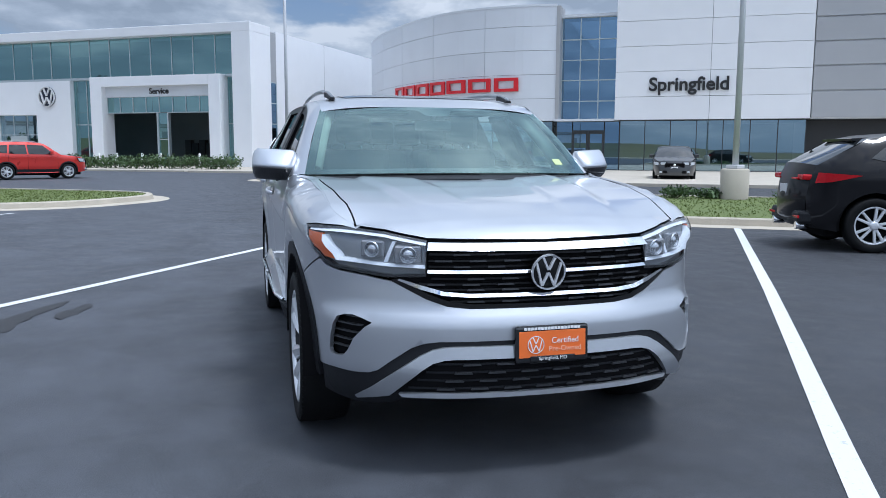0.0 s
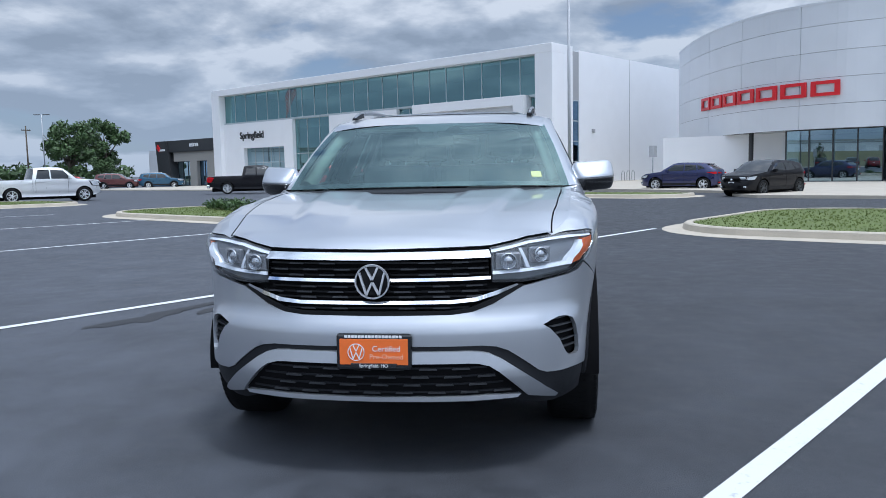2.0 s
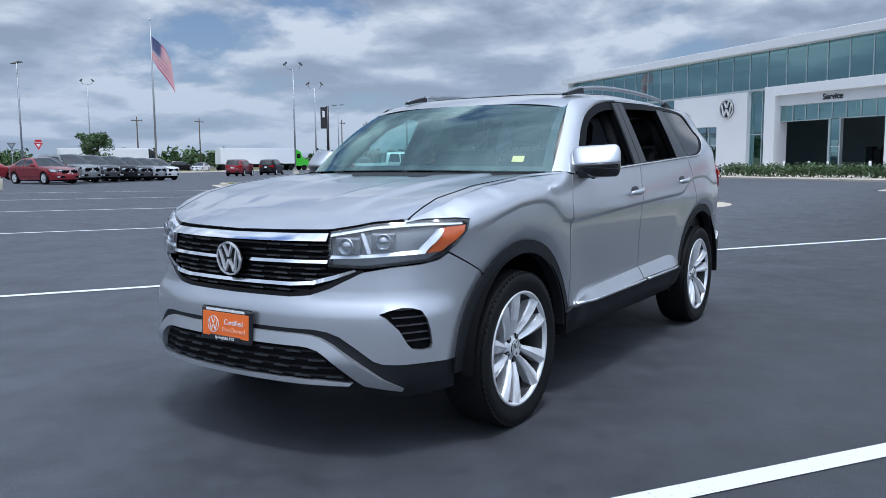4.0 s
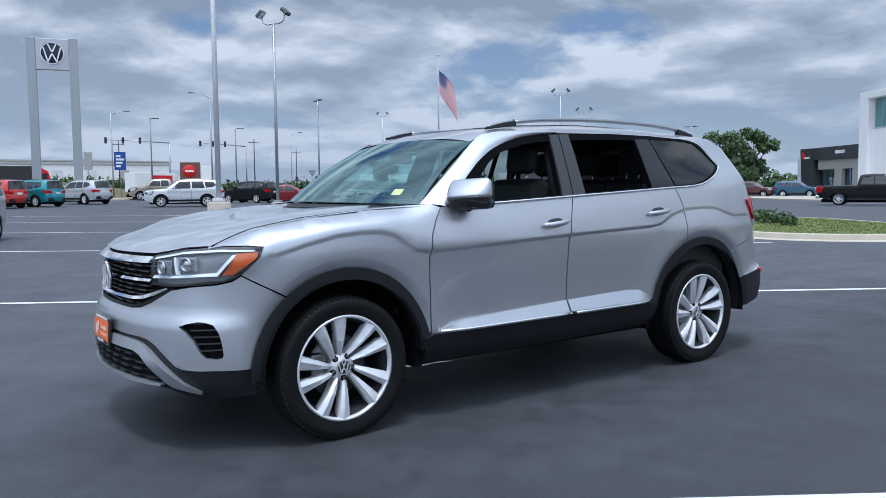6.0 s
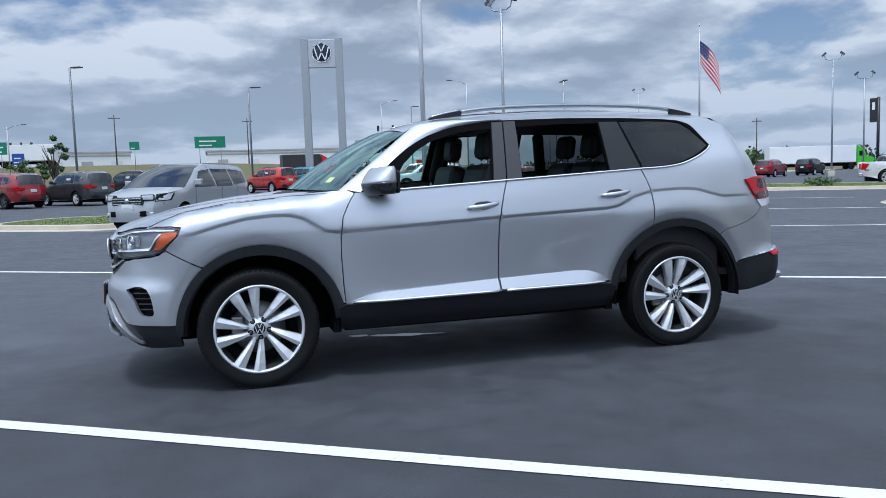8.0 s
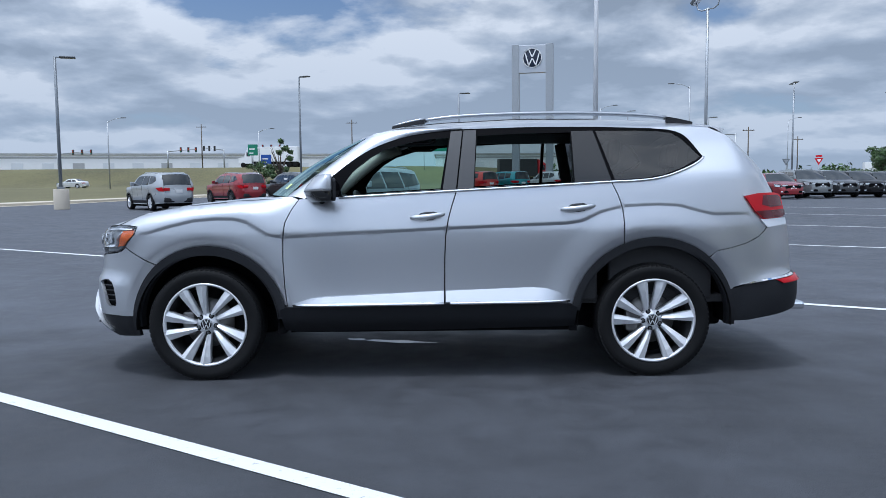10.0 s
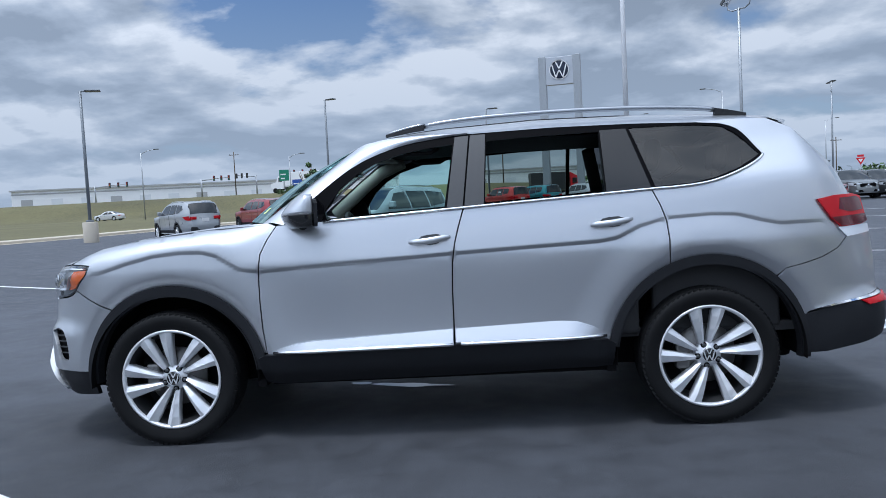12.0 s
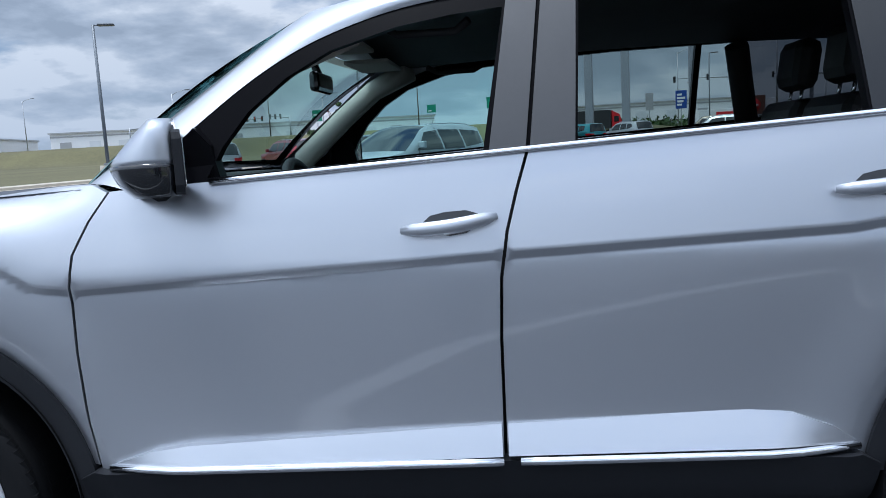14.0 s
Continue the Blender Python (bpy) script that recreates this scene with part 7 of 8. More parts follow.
def vehicle(kind, color, x, y, heading, label, name="car", dark_rims=False, metal=0.3, group="parked cars", scale=1.0, chrome_front=False, sticker=False):
    """A parked vehicle; local -x is its front. heading: degrees of its front's direction in the plan."""
    S = SHAPES[kind]
    L, W, H, wb, fo, r = S["L"], S["W"], S["H"], S["wb"], S["fo"], S["r"]
    R = empty(name, Matrix.Translation((x, y, ground_z(x, y))) @ Matrix.Rotation(radians(heading + 180), 4, "Z") @ Matrix.Diagonal((scale, scale, scale, 1)), label, "pickup" if kind == "pickup" else ("minivan" if kind == "van" else "car"), group)
    pm = paint("car_paint_%02d%02d%02d" % tuple(int(c * 99) for c in color), color, metal if max(color) > 0.02 else 0.0, 0.3)
    X0 = -(fo + wb / 2)
    P = [(X0 + a * L, b * H) for a, b in S["prof"]]
    body = empty("body")
    body.parent = R
    # side outline with arch bites
    wx = (X0 + fo, X0 + fo + wb)
    ar = r * 1.17
    low = []
    zb = 0.20 * H * 0.85
    for cx in (wx[1], wx[0]):
        h0 = max(-1.0, (zb - r) / ar)
        a0 = math.degrees(math.asin(h0))
        low += arc(cx, r, ar, a0, 180 - a0, 18)
    side = P + low
    hw = W / 2
    zbelt = 0.66 * H
    def yw(px, pz, d):
        t = max(0.0, pz - zbelt) / (H - zbelt)
        o = hw - 0.20 * t * W / 1.9 - 0.05 * t * t
        o -= 0.035 * math.exp(-max(0.0, pz - 0.25 * H) / 0.12)
        o -= 0.012 * smooth_step(0.58 * H, 0.50 * H, pz)
        e = abs((px - X0) / L - 0.5) * 2
        o -= 0.17 * smooth_step(0.70, 1.0, e) + 0.10 * smooth_step(0.88, 1.0, e)
        return o
    round_ = lambda d: 0.055 * math.exp(-d / 0.05)
    top_A = np.array(dense(P, 0.1))
    def ys(px, pz, d):
        dt = float(np.min(np.hypot(top_A[:, 0] - px, top_A[:, 1] - pz)))
        return yw(px, pz, d) - round_(dt)
    for sg in (-1, 1):
        v, f = flat_panel(side, [], lambda a, b, d: sg * ys(a, b, d), 0.09, sg > 0)
        part("body_side", (v, f), pm, body, smooth=True)
        for wpoly in S["win"]:
            q = [(X0 + a * L, b * H) for a, b in wpoly]
            v, f = flat_panel(q, [], lambda a, b, d: sg * (ys(a, b, d) + 0.008), 0.12, sg > 0)
            part("side_window", (v, f), car_glass, body, smooth=True)
        # seams, handles, mirror
        for a in (0.30, 0.583, 0.76 if kind != "pickup" else 0.608):
            px = X0 + a * L
            if kind == "sedan" and a > 0.7:
                px = X0 + 0.745 * L
            pts = [(px, sg * (ys(px, z, 1) + 0.002), z) for z in np.linspace(0.27 * H, 0.655 * H, 6)]
            part("door_seam", tube(pts, 0.006, 4), deep, body)
        for a in (0.53, 0.71):
            if kind == "pickup" and a > 0.7:
                a = 0.57
            px, pz = X0 + a * L, 0.585 * H
            part("door_handle", box((px - 0.1, sg * (ys(px, pz, 1) + 0.012) - 0.015, pz - 0.014), (px + 0.1, sg * (ys(px, pz, 1) + 0.012) + 0.015, pz + 0.014), 0.008), pm, body)
        px = X0 + S["win"][0][0][0] * L + 0.14
        part("door_mirror", box((px - 0.07, min(sg * (hw - 0.02), sg * (hw + 0.17)), 0.665 * H), (px + 0.05, max(sg * (hw - 0.02), sg * (hw + 0.17)), 0.765 * H), 0.03), pm, body)
        if kind in CLAD_LOW or kind == "coupe_suv":
            q = [(wx[0] + ar * 0.98, 0.19 * H), (wx[0] + ar * 0.98, 0.27 * H), (wx[1] - ar * 0.98, 0.27 * H), (wx[1] - ar * 0.98, 0.19 * H)]
            v, f = flat_panel(q, [], lambda a, b, d: sg * (ys(a, b, d) + 0.012), 0.2, sg > 0)
            part("sill_cladding", (v, f), clad, body)
        for cx in wx:
            if kind in CLAD_LOW:
                o = arc(cx, r, ar + 0.05, -10, 190, 20) + arc(cx, r, ar - 0.01, 190, -10, 20)
                v, f = flat_panel(o, [], lambda a, b, d: sg * (ys(a, b, d) + 0.014), 0.2, sg > 0)
                part("arch_cladding", (v, f), clad, body)
            part("wheel_well", grid_sheet(16, 1, lambda i, j: (cx + (ar + 0.004) * math.cos(math.pi * (1.12 * i - 0.06)), sg * (hw - 0.05 - 0.32 * j), r + (ar + 0.004) * math.sin(math.pi * (1.12 * i - 0.06)))), deep, body)
            part("well_back", prism(arc(cx, r, ar + 0.01, 0, 180, 14) + [(cx - ar, 0.24), (cx + ar, 0.24)], min(sg * (hw - 0.36), sg * (hw - 0.34)), max(sg * (hw - 0.36), sg * (hw - 0.34)), "y"), deep, body)
            car_wheel(R, cx, sg * (hw - 0.125), sg, r, dark_rims)
        # lamps
        fx0 = X0 + 0.012 * L
        z0, z1 = (0.46 * H, 0.545 * H) if kind != "pickup" else (0.45 * H, 0.57 * H)
        v, f = flat_panel([(X0 + 0.006 * L, z0), (X0 + 0.012 * L, z1), (X0 + 0.10 * L, z1 + 0.035), (X0 + 0.075 * L, z0 + 0.02)], [], lambda a, b, d: sg * (ys(a, b, d) + 0.012), 0.08, sg > 0)
        part("headlamp", (v, f), lamp_glass, R)
        v, f = flat_panel([(X0 + 0.003 * L, z0 - 0.025), (X0 + 0.010 * L, z1 + 0.02), (X0 + 0.115 * L, z1 + 0.055), (X0 + 0.085 * L, z0)], [], lambda a, b, d: sg * (ys(a, b, d) + 0.007), 0.08, sg > 0)
        part("lamp_surround", (v, f), gloss_black, R)
        ze0, ze1 = {"pickup": (0.42, 0.61), "coupe_suv": (0.575, 0.665)}.get(kind, (0.50, 0.62))
        rear_x = 0.992 if kind == "pickup" else (0.975 if kind == "coupe_suv" else 0.985)
        reach = 0.11 if kind == "coupe_suv" else 0.065
        v, f = flat_panel([(X0 + (rear_x - reach) * L, ze1 * H - 0.035), (X0 + rear_x * L, ze1 * H), (X0 + (rear_x + 0.008) * L, ze0 * H), (X0 + (rear_x - 0.03) * L, ze0 * H + 0.02)], [], lambda a, b, d: sg * (ys(a, b, d) + 0.014), 0.08, sg > 0)
        part("tail_lamp", (v, f), red_lens, R)
    # the band over the top from nose to tail, in strips
    def strip(i0, i1, mat, name, out=0.0, lift=0.0, wide=1.0):
        bm = bmesh.new()
        rows = []
        n = 12
        pts = P[i0:i1 + 1]
        for k, (px, pz) in enumerate(pts):
            ye = ys(px, pz, 0.0) * wide
            e = (px - X0) / L
            row = []
            for j in range(n + 1):
                v = -1 + 2 * j / n
                bulge = 1 - abs(v) ** 2.4
                bx_ = (-0.16 if e < 0.2 else (0.13 if e > 0.93 else (-0.10 if e < 0.48 and pz > 0.6 * H else 0.02))) * bulge
                bz = (0.035 if pz > 0.56 * H else 0.0) * bulge
                row.append(bm.verts.new((px + bx_ * W / 1.9, v * ye, pz + bz + lift)))
            rows.append(row)
        for a, b in zip(rows, rows[1:]):
            for j in range(n):
                bm.faces.new((a[j], b[j], b[j + 1], a[j + 1])).smooth = True
        bmesh.ops.recalc_face_normals(bm, faces=bm.faces)
        return part(name, bm, mat, body)
    s0, s1 = S["screen"]
    b0, b1 = S["back"]
    strip(0, 3, pm, "front_bumper")
    strip(3, s0, pm, "bonnet")
    strip(s0, s1, car_glass, "windscreen")
    strip(s1, b0, pm, "roof")
    strip(b0, b1, car_glass, "rear_window")
    strip(b1, len(P) - 1, pm, "tailgate" if kind != "pickup" else "load_bed")
    part("underbody", box((X0 + 0.25, -hw + 0.30, 0.18), (X0 + L - 0.25, hw - 0.30, 0.42), 0.03), deep, body)
    # nose: grille, lower intake, plate
    nx = X0 - 0.135 * W / 1.9
    wg = 0.44 if kind != "pickup" else 0.74
    g = empty("grille")
    g.parent = R
    part("grille_panel", box((nx + 0.012, -wg, 0.40 * H), (nx + 0.16, wg, 0.52 * H), 0.03), deep if not chrome_front else gloss_black, g)
    for k in range(3):
        part("grille_bar", box((nx + 0.004, -wg + 0.03, (0.415 + 0.038 * k) * H), (nx + 0.05, wg - 0.03, (0.427 + 0.038 * k) * H), 0.004), chrome if chrome_front else frame_black, g)
    for sg in (-1, 1):
        m = Matrix.Translation((nx + 0.12, sg * (hw - 0.47), 0)) @ Matrix.Rotation(sg * radians(-28), 4, "Z")
        part("headlamp", box((-0.02, -0.15, z0 + 0.02), (0.10, 0.15, z1), 0.03, m), lamp_glass, R)
        part("lamp_surround", box((-0.012, -0.17, z0), (0.10, 0.17, z1 + 0.015), 0.03, m), gloss_black, R)
        part("fog_lamp", box((nx + 0.10, sg * 0.60 - 0.06, 0.25 * H), (nx + 0.2, sg * 0.60 + 0.06, 0.295 * H), 0.02), lamp_glass, R)
    part("badge", lathe([(0.001, nx - 0.004), (0.055, nx), (0.06, nx + 0.02)], "x", 16, at=(0, 0, 0.47 * H)), chrome, R)
    part("lower_intake", box((nx + 0.015, -0.5, 0.235 * H), (nx + 0.15, 0.5, 0.315 * H), 0.02), deep, R)
    part("number_plate", box((nx - 0.006, -0.15, 0.335 * H), (nx + 0.05, 0.15, 0.335 * H + 0.13), 0.004), plate_white, R)
    rx_ = X0 + L + 0.12 * W / 1.9
    part("number_plate", box((rx_ - 0.10, -0.15, 0.47 * H), (rx_ + 0.002, 0.15, 0.47 * H + 0.14), 0.004), plate_white, R)
    part("rear_bumper", box((rx_ - 0.26, -hw + 0.30, 0.22 * H), (rx_ - 0.03, hw - 0.30, 0.34 * H), 0.05), chrome if kind == "pickup" else (clad if kind in CLAD_LOW or kind == "coupe_suv" else pm), R)
    for sg in (-1, 1):
        part("tail_lamp", box((rx_ - 0.24, sg * (hw - 0.43) - 0.12, ze0 * H + 0.04), (rx_ - 0.055, sg * (hw - 0.43) + 0.12, max(ze1 * H - 0.03, ze0 * H + 0.10)), 0.02), red_lens, R)
    if kind == "coupe_suv":
        q = [(X0 + 0.80 * L, 0.966 * H), (X0 + 0.875 * L, 0.952 * H), (X0 + 0.872 * L, 0.93 * H), (X0 + 0.845 * L, 0.935 * H), (X0 + 0.80 * L, 0.95 * H)]
        part("roof_spoiler", prism(q, -0.56, 0.56, "y"), pm, R)
        part("rear_wiper", tube([(X0 + 0.955 * L, -0.02, 0.79 * H), (X0 + 0.915 * L, -0.42, 0.865 * H)], 0.012, 6), deep, R)
        part("light_bar", box((rx_ - 0.16, -0.5, 0.60 * H), (rx_ - 0.035, 0.5, 0.62 * H), 0.01), red_lens, R)
        for sg in (-1, 1):
            part("rear_reflector", box((rx_ - 0.17, sg * (hw - 0.34) - 0.16, 0.27 * H), (rx_ - 0.045, sg * (hw - 0.34) + 0.10, 0.295 * H), 0.01, Matrix.Rotation(sg * radians(-2), 4, "Z")), red_lens, R)
            part("tail_pipe", tube([(rx_ - 0.2, sg * 0.52, 0.205 * H), (rx_ - 0.03, sg * 0.52, 0.205 * H)], 0.055, 12), chrome, R)
    if kind in ("suv", "boxy", "van"):
        for sg in (-1, 1):
            yr = ys(X0 + 0.6 * L, H, 0) - 0.04
            part("roof_rail", tube([(X0 + 0.47 * L, sg * yr, 0.985 * H), (X0 + 0.50 * L, sg * yr, 1.015 * H), (X0 + 0.70 * L, sg * yr, 1.022 * H), (X0 + 0.84 * L, sg * yr, 1.0 * H), (X0 + 0.87 * L, sg * yr, 0.965 * H)], 0.016, 6), satin if kind != "boxy" else clad, R)
    if kind == "pickup":
        part("bed_floor", box((X0 + 0.62 * L, -hw + 0.12, 0.40 * H), (X0 + 0.97 * L, hw - 0.12, 0.43 * H)), clad, R)
    if sticker:
        part("window_sticker", box((X0 + 0.62 * L, hw - 0.10, 0.72 * H), (X0 + 0.69 * L, hw - 0.06, 0.83 * H)), white_paint, R)
        part("window_sticker", box((X0 + 0.62 * L, -hw + 0.06, 0.72 * H), (X0 + 0.69 * L, -hw + 0.10, 0.83 * H)), white_paint, R)
    return R


BLACK, DGREY, SILVER = (0.012, 0.012, 0.014), (0.045, 0.048, 0.052), (0.38, 0.40, 0.42)
WHITE, RED, DRED = (0.72, 0.73, 0.74), (0.42, 0.02, 0.02), (0.26, 0.012, 0.02)
vehicle("coupe_suv", BLACK, 5.05, -8.75, -112, "black SUV with five-spoke alloy wheels parked by the grass bed", "parked_car")
vehicle("suv", (0.60, 0.028, 0.018), 37.0, 10.1, -58, "bright orange-red SUV parked before the white showroom", "parked_car")
vehicle("coupe_suv", DGREY, 30.0, -19.5, 150, "dark grey SUV standing on the concrete forecourt", "parked_car", True)
vehicle("coupe_suv", BLACK, 31.0, -9.6, 132, "black SUV with black wheels on the concrete forecourt", "parked_car", True, scale=0.9)
vehicle("coupe_suv", (0.010, 0.016, 0.085), 39.5, -7.65, 63, "dark blue SUV beside the curved showroom", "parked_car", scale=0.9)
vehicle("pickup", BLACK, 49.0, 20.0, -68, "black crew-cab pickup with chrome trim", "pickup", chrome_front=True)
vehicle("pickup", WHITE, 36.8, 27.6, -42, "white crew-cab pickup on the far bed's edge", "pickup")
vehicle("van", SILVER, -1.0, 17.9, -119, "silver minivan with chrome grille parked across the lot", "minivan", chrome_front=True)
vehicle("suv", (0.36, 0.38, 0.40), -11.7, 31.2, 130, "silver SUV seen along the lot's far kerb", "parked_car")
vehicle("suv", DRED, -10.0, 38.6, 130, "dark red SUV in the far row", "parked_car", True)
vehicle("suv", DGREY, -6.9, 39.4, 130, "dark grey SUV with a window sticker in the far row", "parked_car", sticker=True)
vehicle("suv", BLACK, -4.4, 43.0, 130, "black SUV with a window sticker in the far row", "parked_car", sticker=True)
vehicle("suv", DGREY, -2.0, 46.4, 130, "dark grey SUV in the far row", "parked_car")
vehicle("boxy", (0.50, 0.03, 0.02), 4.0, 50.6, 120, "bright red boxy SUV with a rear sticker", "parked_car", sticker=True)
vehicle("boxy", (0.02, 0.24, 0.28), 6.4, 52.4, 120, "teal blue boxy SUV in the far row", "parked_car")
vehicle("suv", (0.50, 0.52, 0.54), 10.3, 57.0, 115, "pale silver SUV in the far row", "parked_car")
vehicle("pickup", (0.34, 0.29, 0.22), 19.5, 69.0, 160, "tan pickup far along the row", "pickup")
vehicle("suv", WHITE, 13.9, 45.5, 165, "white SUV parked behind the lamp bed", "parked_car")
vehicle("suv", BLACK, 22.5, 56.0, 120, "black SUV in the far row", "parked_car")
vehicle("suv", DGREY, 25.6, 60.5, 120, "dark grey SUV in the far row", "parked_car")
vehicle("sedan", DRED, 25.2, 54.5, -20, "dark red sedan in the far row", "parked_car")
# the row to the north-east
for i, (kind, col, lab) in enumerate((("sedan", DRED, "dark red sedan at the end of the stock row"), ("suv", (0.20, 0.215, 0.22), "grey SUV in the stock row"), ("suv", DGREY, "dark grey SUV in the stock row"), ("suv", BLACK, "black SUV in the stock row"),
                                      ("suv", DGREY, "dark grey SUV in the stock row"), ("suv", (0.30, 0.31, 0.33), "grey SUV in the stock row"), ("suv", WHITE, "white SUV in the stock row"))):
    p = Vector((21.3, 40.6, 0)) + Vector((2.6, 1.9, 0)) * i
    vehicle(kind, col, p.x, p.y, -88, lab, "parked_car", group="stock row")
vehicle("suv", DRED, 54.0, 61.0, 30, "dark red SUV far across the lot", "parked_car")
vehicle("suv", BLACK, 60.5, 63.0, 30, "black SUV far across the lot", "parked_car")
vehicle("suv", BLACK, 86.0, 111.0, -30, "black SUV on the far drive", "parked_car")
vehicle("sedan", WHITE, 80.0, 99.0, -150, "white sedan on the far drive", "parked_car")
vehicle("suv", WHITE, 55.4, 46.8, 10, "white SUV behind the pickup", "parked_car")
vehicle("suv", (0.10, 0.11, 0.12), 52.8, 43.6, 10, "dark grey SUV behind the pickup", "parked_car")
vehicle("suv", (0.015, 0.09, 0.17), 80.0, 43.0, -70, "blue SUV before the small black showroom", "parked_car")
vehicle("suv", (0.12, 0.03, 0.03), 78.5, 47.5, -70, "maroon SUV before the small black showroom", "parked_car")
vehicle("sedan", RED, 76.5, 51.0, -70, "red sedan before the small black showroom", "parked_car")
vehicle("sedan", WHITE, -55.0, 116.0, 170, "white car driving lane beyond the verge", "parked_car")

# ---- lamps, signs and distance ----
lamp_led = material("lamp_head", (0.10, 0.105, 0.11), 0.4, 0.4)


def lot_lamp(x, y, top, heads, base_h=0.9, base_r=0.30, turn=0.0, mat=None, label="tall square steel lot lamp on a round concrete base", pole_r=0.075, name="lot_lamp"):
    z = ground_z(x, y)
    R = empty(name, Matrix.Translation((x, y, z)) @ Matrix.Rotation(radians(turn), 4, "Z"), label, "lamp post", "lot lamps")
    mat = mat or steel_grey
    if base_h:
        part("concrete_base", lathe([(base_r, 0.0), (base_r, base_h - 0.03), (base_r - 0.03, base_h), (0.02, base_h)], "z", 28), concrete, R)
        part("foot_plate", box((-0.17, -0.17, base_h), (0.17, 0.17, base_h + 0.10), 0.02), mat, R)
    bm = bmesh.new()
    add_tube(bm, [(0, 0, base_h), (0, 0, base_h + (top - base_h) * 0.5), (0, 0, top - 0.05)], [pole_r * 1.1, pole_r, pole_r * 0.85], 8 if heads != "twin" else 12)
    part("pole", bm, mat, R)
    if heads == "flat":
        part("arm", box((0.0, -0.03, top - 0.10), (0.35, 0.03, top - 0.04), 0.01), mat, R)
        part("lamp_head", box((0.2, -0.20, top - 0.10), (0.92, 0.20, top - 0.02), 0.03), lamp_led, R)
    elif heads == "double":
        for s in (-1, 1):
            part("lamp_head", box((s * 0.55 - 0.36, -0.20, top - 0.10), (s * 0.55 + 0.36, 0.20, top - 0.02), 0.03), lamp_led, R)
    elif heads == "twin":
        for s in (-1, 1):
            part("arm", tube([(0, 0, top - 0.10), (s * 0.35, 0, top - 0.12), (s * 0.62, 0, top), (s * 0.70, 0, top + 0.35)], 0.035, 8), mat, R)
            head = empty("flood_lamp")
            head.parent = R
            head.matrix_basis = Matrix.Translation((s * 0.74, 0, top + 0.42)) @ Matrix.Rotation(radians(s * 42), 4, "Y")
            part("housing", box((-0.22, -0.20, -0.09), (0.22, 0.20, 0.09), 0.03), lamp_led, head)
            part("lens", box((-0.19, -0.17, -0.10), (0.19, 0.17, -0.09)), white_lens, head)
    elif heads == "cobra":
        part("arm", tube([(0, 0, top - 0.3), (0.8, 0, top + 0.15), (2.0, 0, top + 0.35)], 0.04, 8), mat, R)
        part("lamp_head", box((1.9, -0.14, top + 0.28), (2.6, 0.14, top + 0.40), 0.04), lamp_led, R)
    return R


pale_pole = material("pale_pole", (0.56, 0.57, 0.59), 0.45, 0.1, vary=0.06)
lot_lamp(14.1, -11.6, 9.5, "double", 0.92, 0.36, 20, pale_pole)
lot_lamp(33.6, -1.5, 10.5, "double", 0.92, 0.36, 20, pale_pole)
lot_lamp(6.4, 18.5, 9.8, "double", 0.92, 0.34, -33, pale_pole)
lot_lamp(14.5, 32.5, 9.4, "twin", 0.5, 0.3, -60, label="tall grey lot lamp with two tilted flood lamps")
lot_lamp(32.3, 63.0, 9.6, "double", 0.6, 0.3, 80)
lot_lamp(-8.7, 52.6, 8.8, "flat", 0.8, 0.3, -30, pole_grey, "dark grey lot lamp with one flat lamp head")
lot_lamp(-16.95, 32.6, 7.4, "flat", 1.0, 0.36, 20, pole_grey, "dark grey lot lamp with one flat lamp head")
lot_lamp(3.1, 57.0, 7.95, "flat", 0.6, 0.3, -20, pole_grey, "dark grey lot lamp with one flat lamp head")
lot_lamp(30.0, 78.0, 7.8, "flat", 0.6, 0.3, -20, pole_grey, "dark grey lot lamp with one flat lamp head")
lot_lamp(23.4, 86.2, 8.95, "flat", 0.6, 0.3, -20, pole_grey, "dark grey lot lamp with one flat lamp head")
lot_lamp(54.0, 53.0, 10.5, "twin", 0.5, 0.3, -40, label="tall grey lot lamp with two tilted flood lamps")
lot_lamp(62.6, 58.15, 9.55, "twin", 0.5, 0.3, -40, label="tall grey lot lamp with two tilted flood lamps")
lot_lamp(62.0, 100.0, 12.5, "twin", 0.5, 0.3, -40, label="tall grey lot lamp with two tilted flood lamps")
lot_lamp(80.0, 70.0, 9.2, "double", 0.5, 0.3, 100)
lot_lamp(84.0, 60.0, 9.0, "double", 0.5, 0.3, 100)
for x, y, h, a in ((-44.5, 104.6, 9.5, 0), (-28, 124, 9.0, 0), (26.3, 116.3, 12.0, -20), (32.9, 93.7, 13.0, 165), (-95, 150, 10, 0), (70, 150, 13, 0)):
    lot_lamp(x, y, h, "cobra", 0.0, 0.3, a, steel_grey, "galvanised highway lamp on a curved arm", 0.09, "street_lamp")


def pylon():
    R = empty("pylon_sign", Matrix.Translation((9.43, 61.0, ground_z(9, 61))) @ Matrix.Rotation(radians(-14), 4, "Z"), "tall grey two-legged pylon sign with a round badge", "sign")
    for s in (-1, 1):
        part("leg", box((s * 1.42 - 0.30, -0.30, 0), (s * 1.42 + 0.30, 0.30, 12.3), 0.02), steel_grey, R)
    part("sign_panel", box((-1.12, -0.24, 9.95), (1.12, 0.24, 12.22), 0.02), satin, R)
    badge(R, "badge", Matrix.Translation((0, -0.27, 11.15)) @ Matrix.Rotation(math.pi / 2, 4, "Z"), 0.82, blue_black, white_paint, 0.06)


pylon()


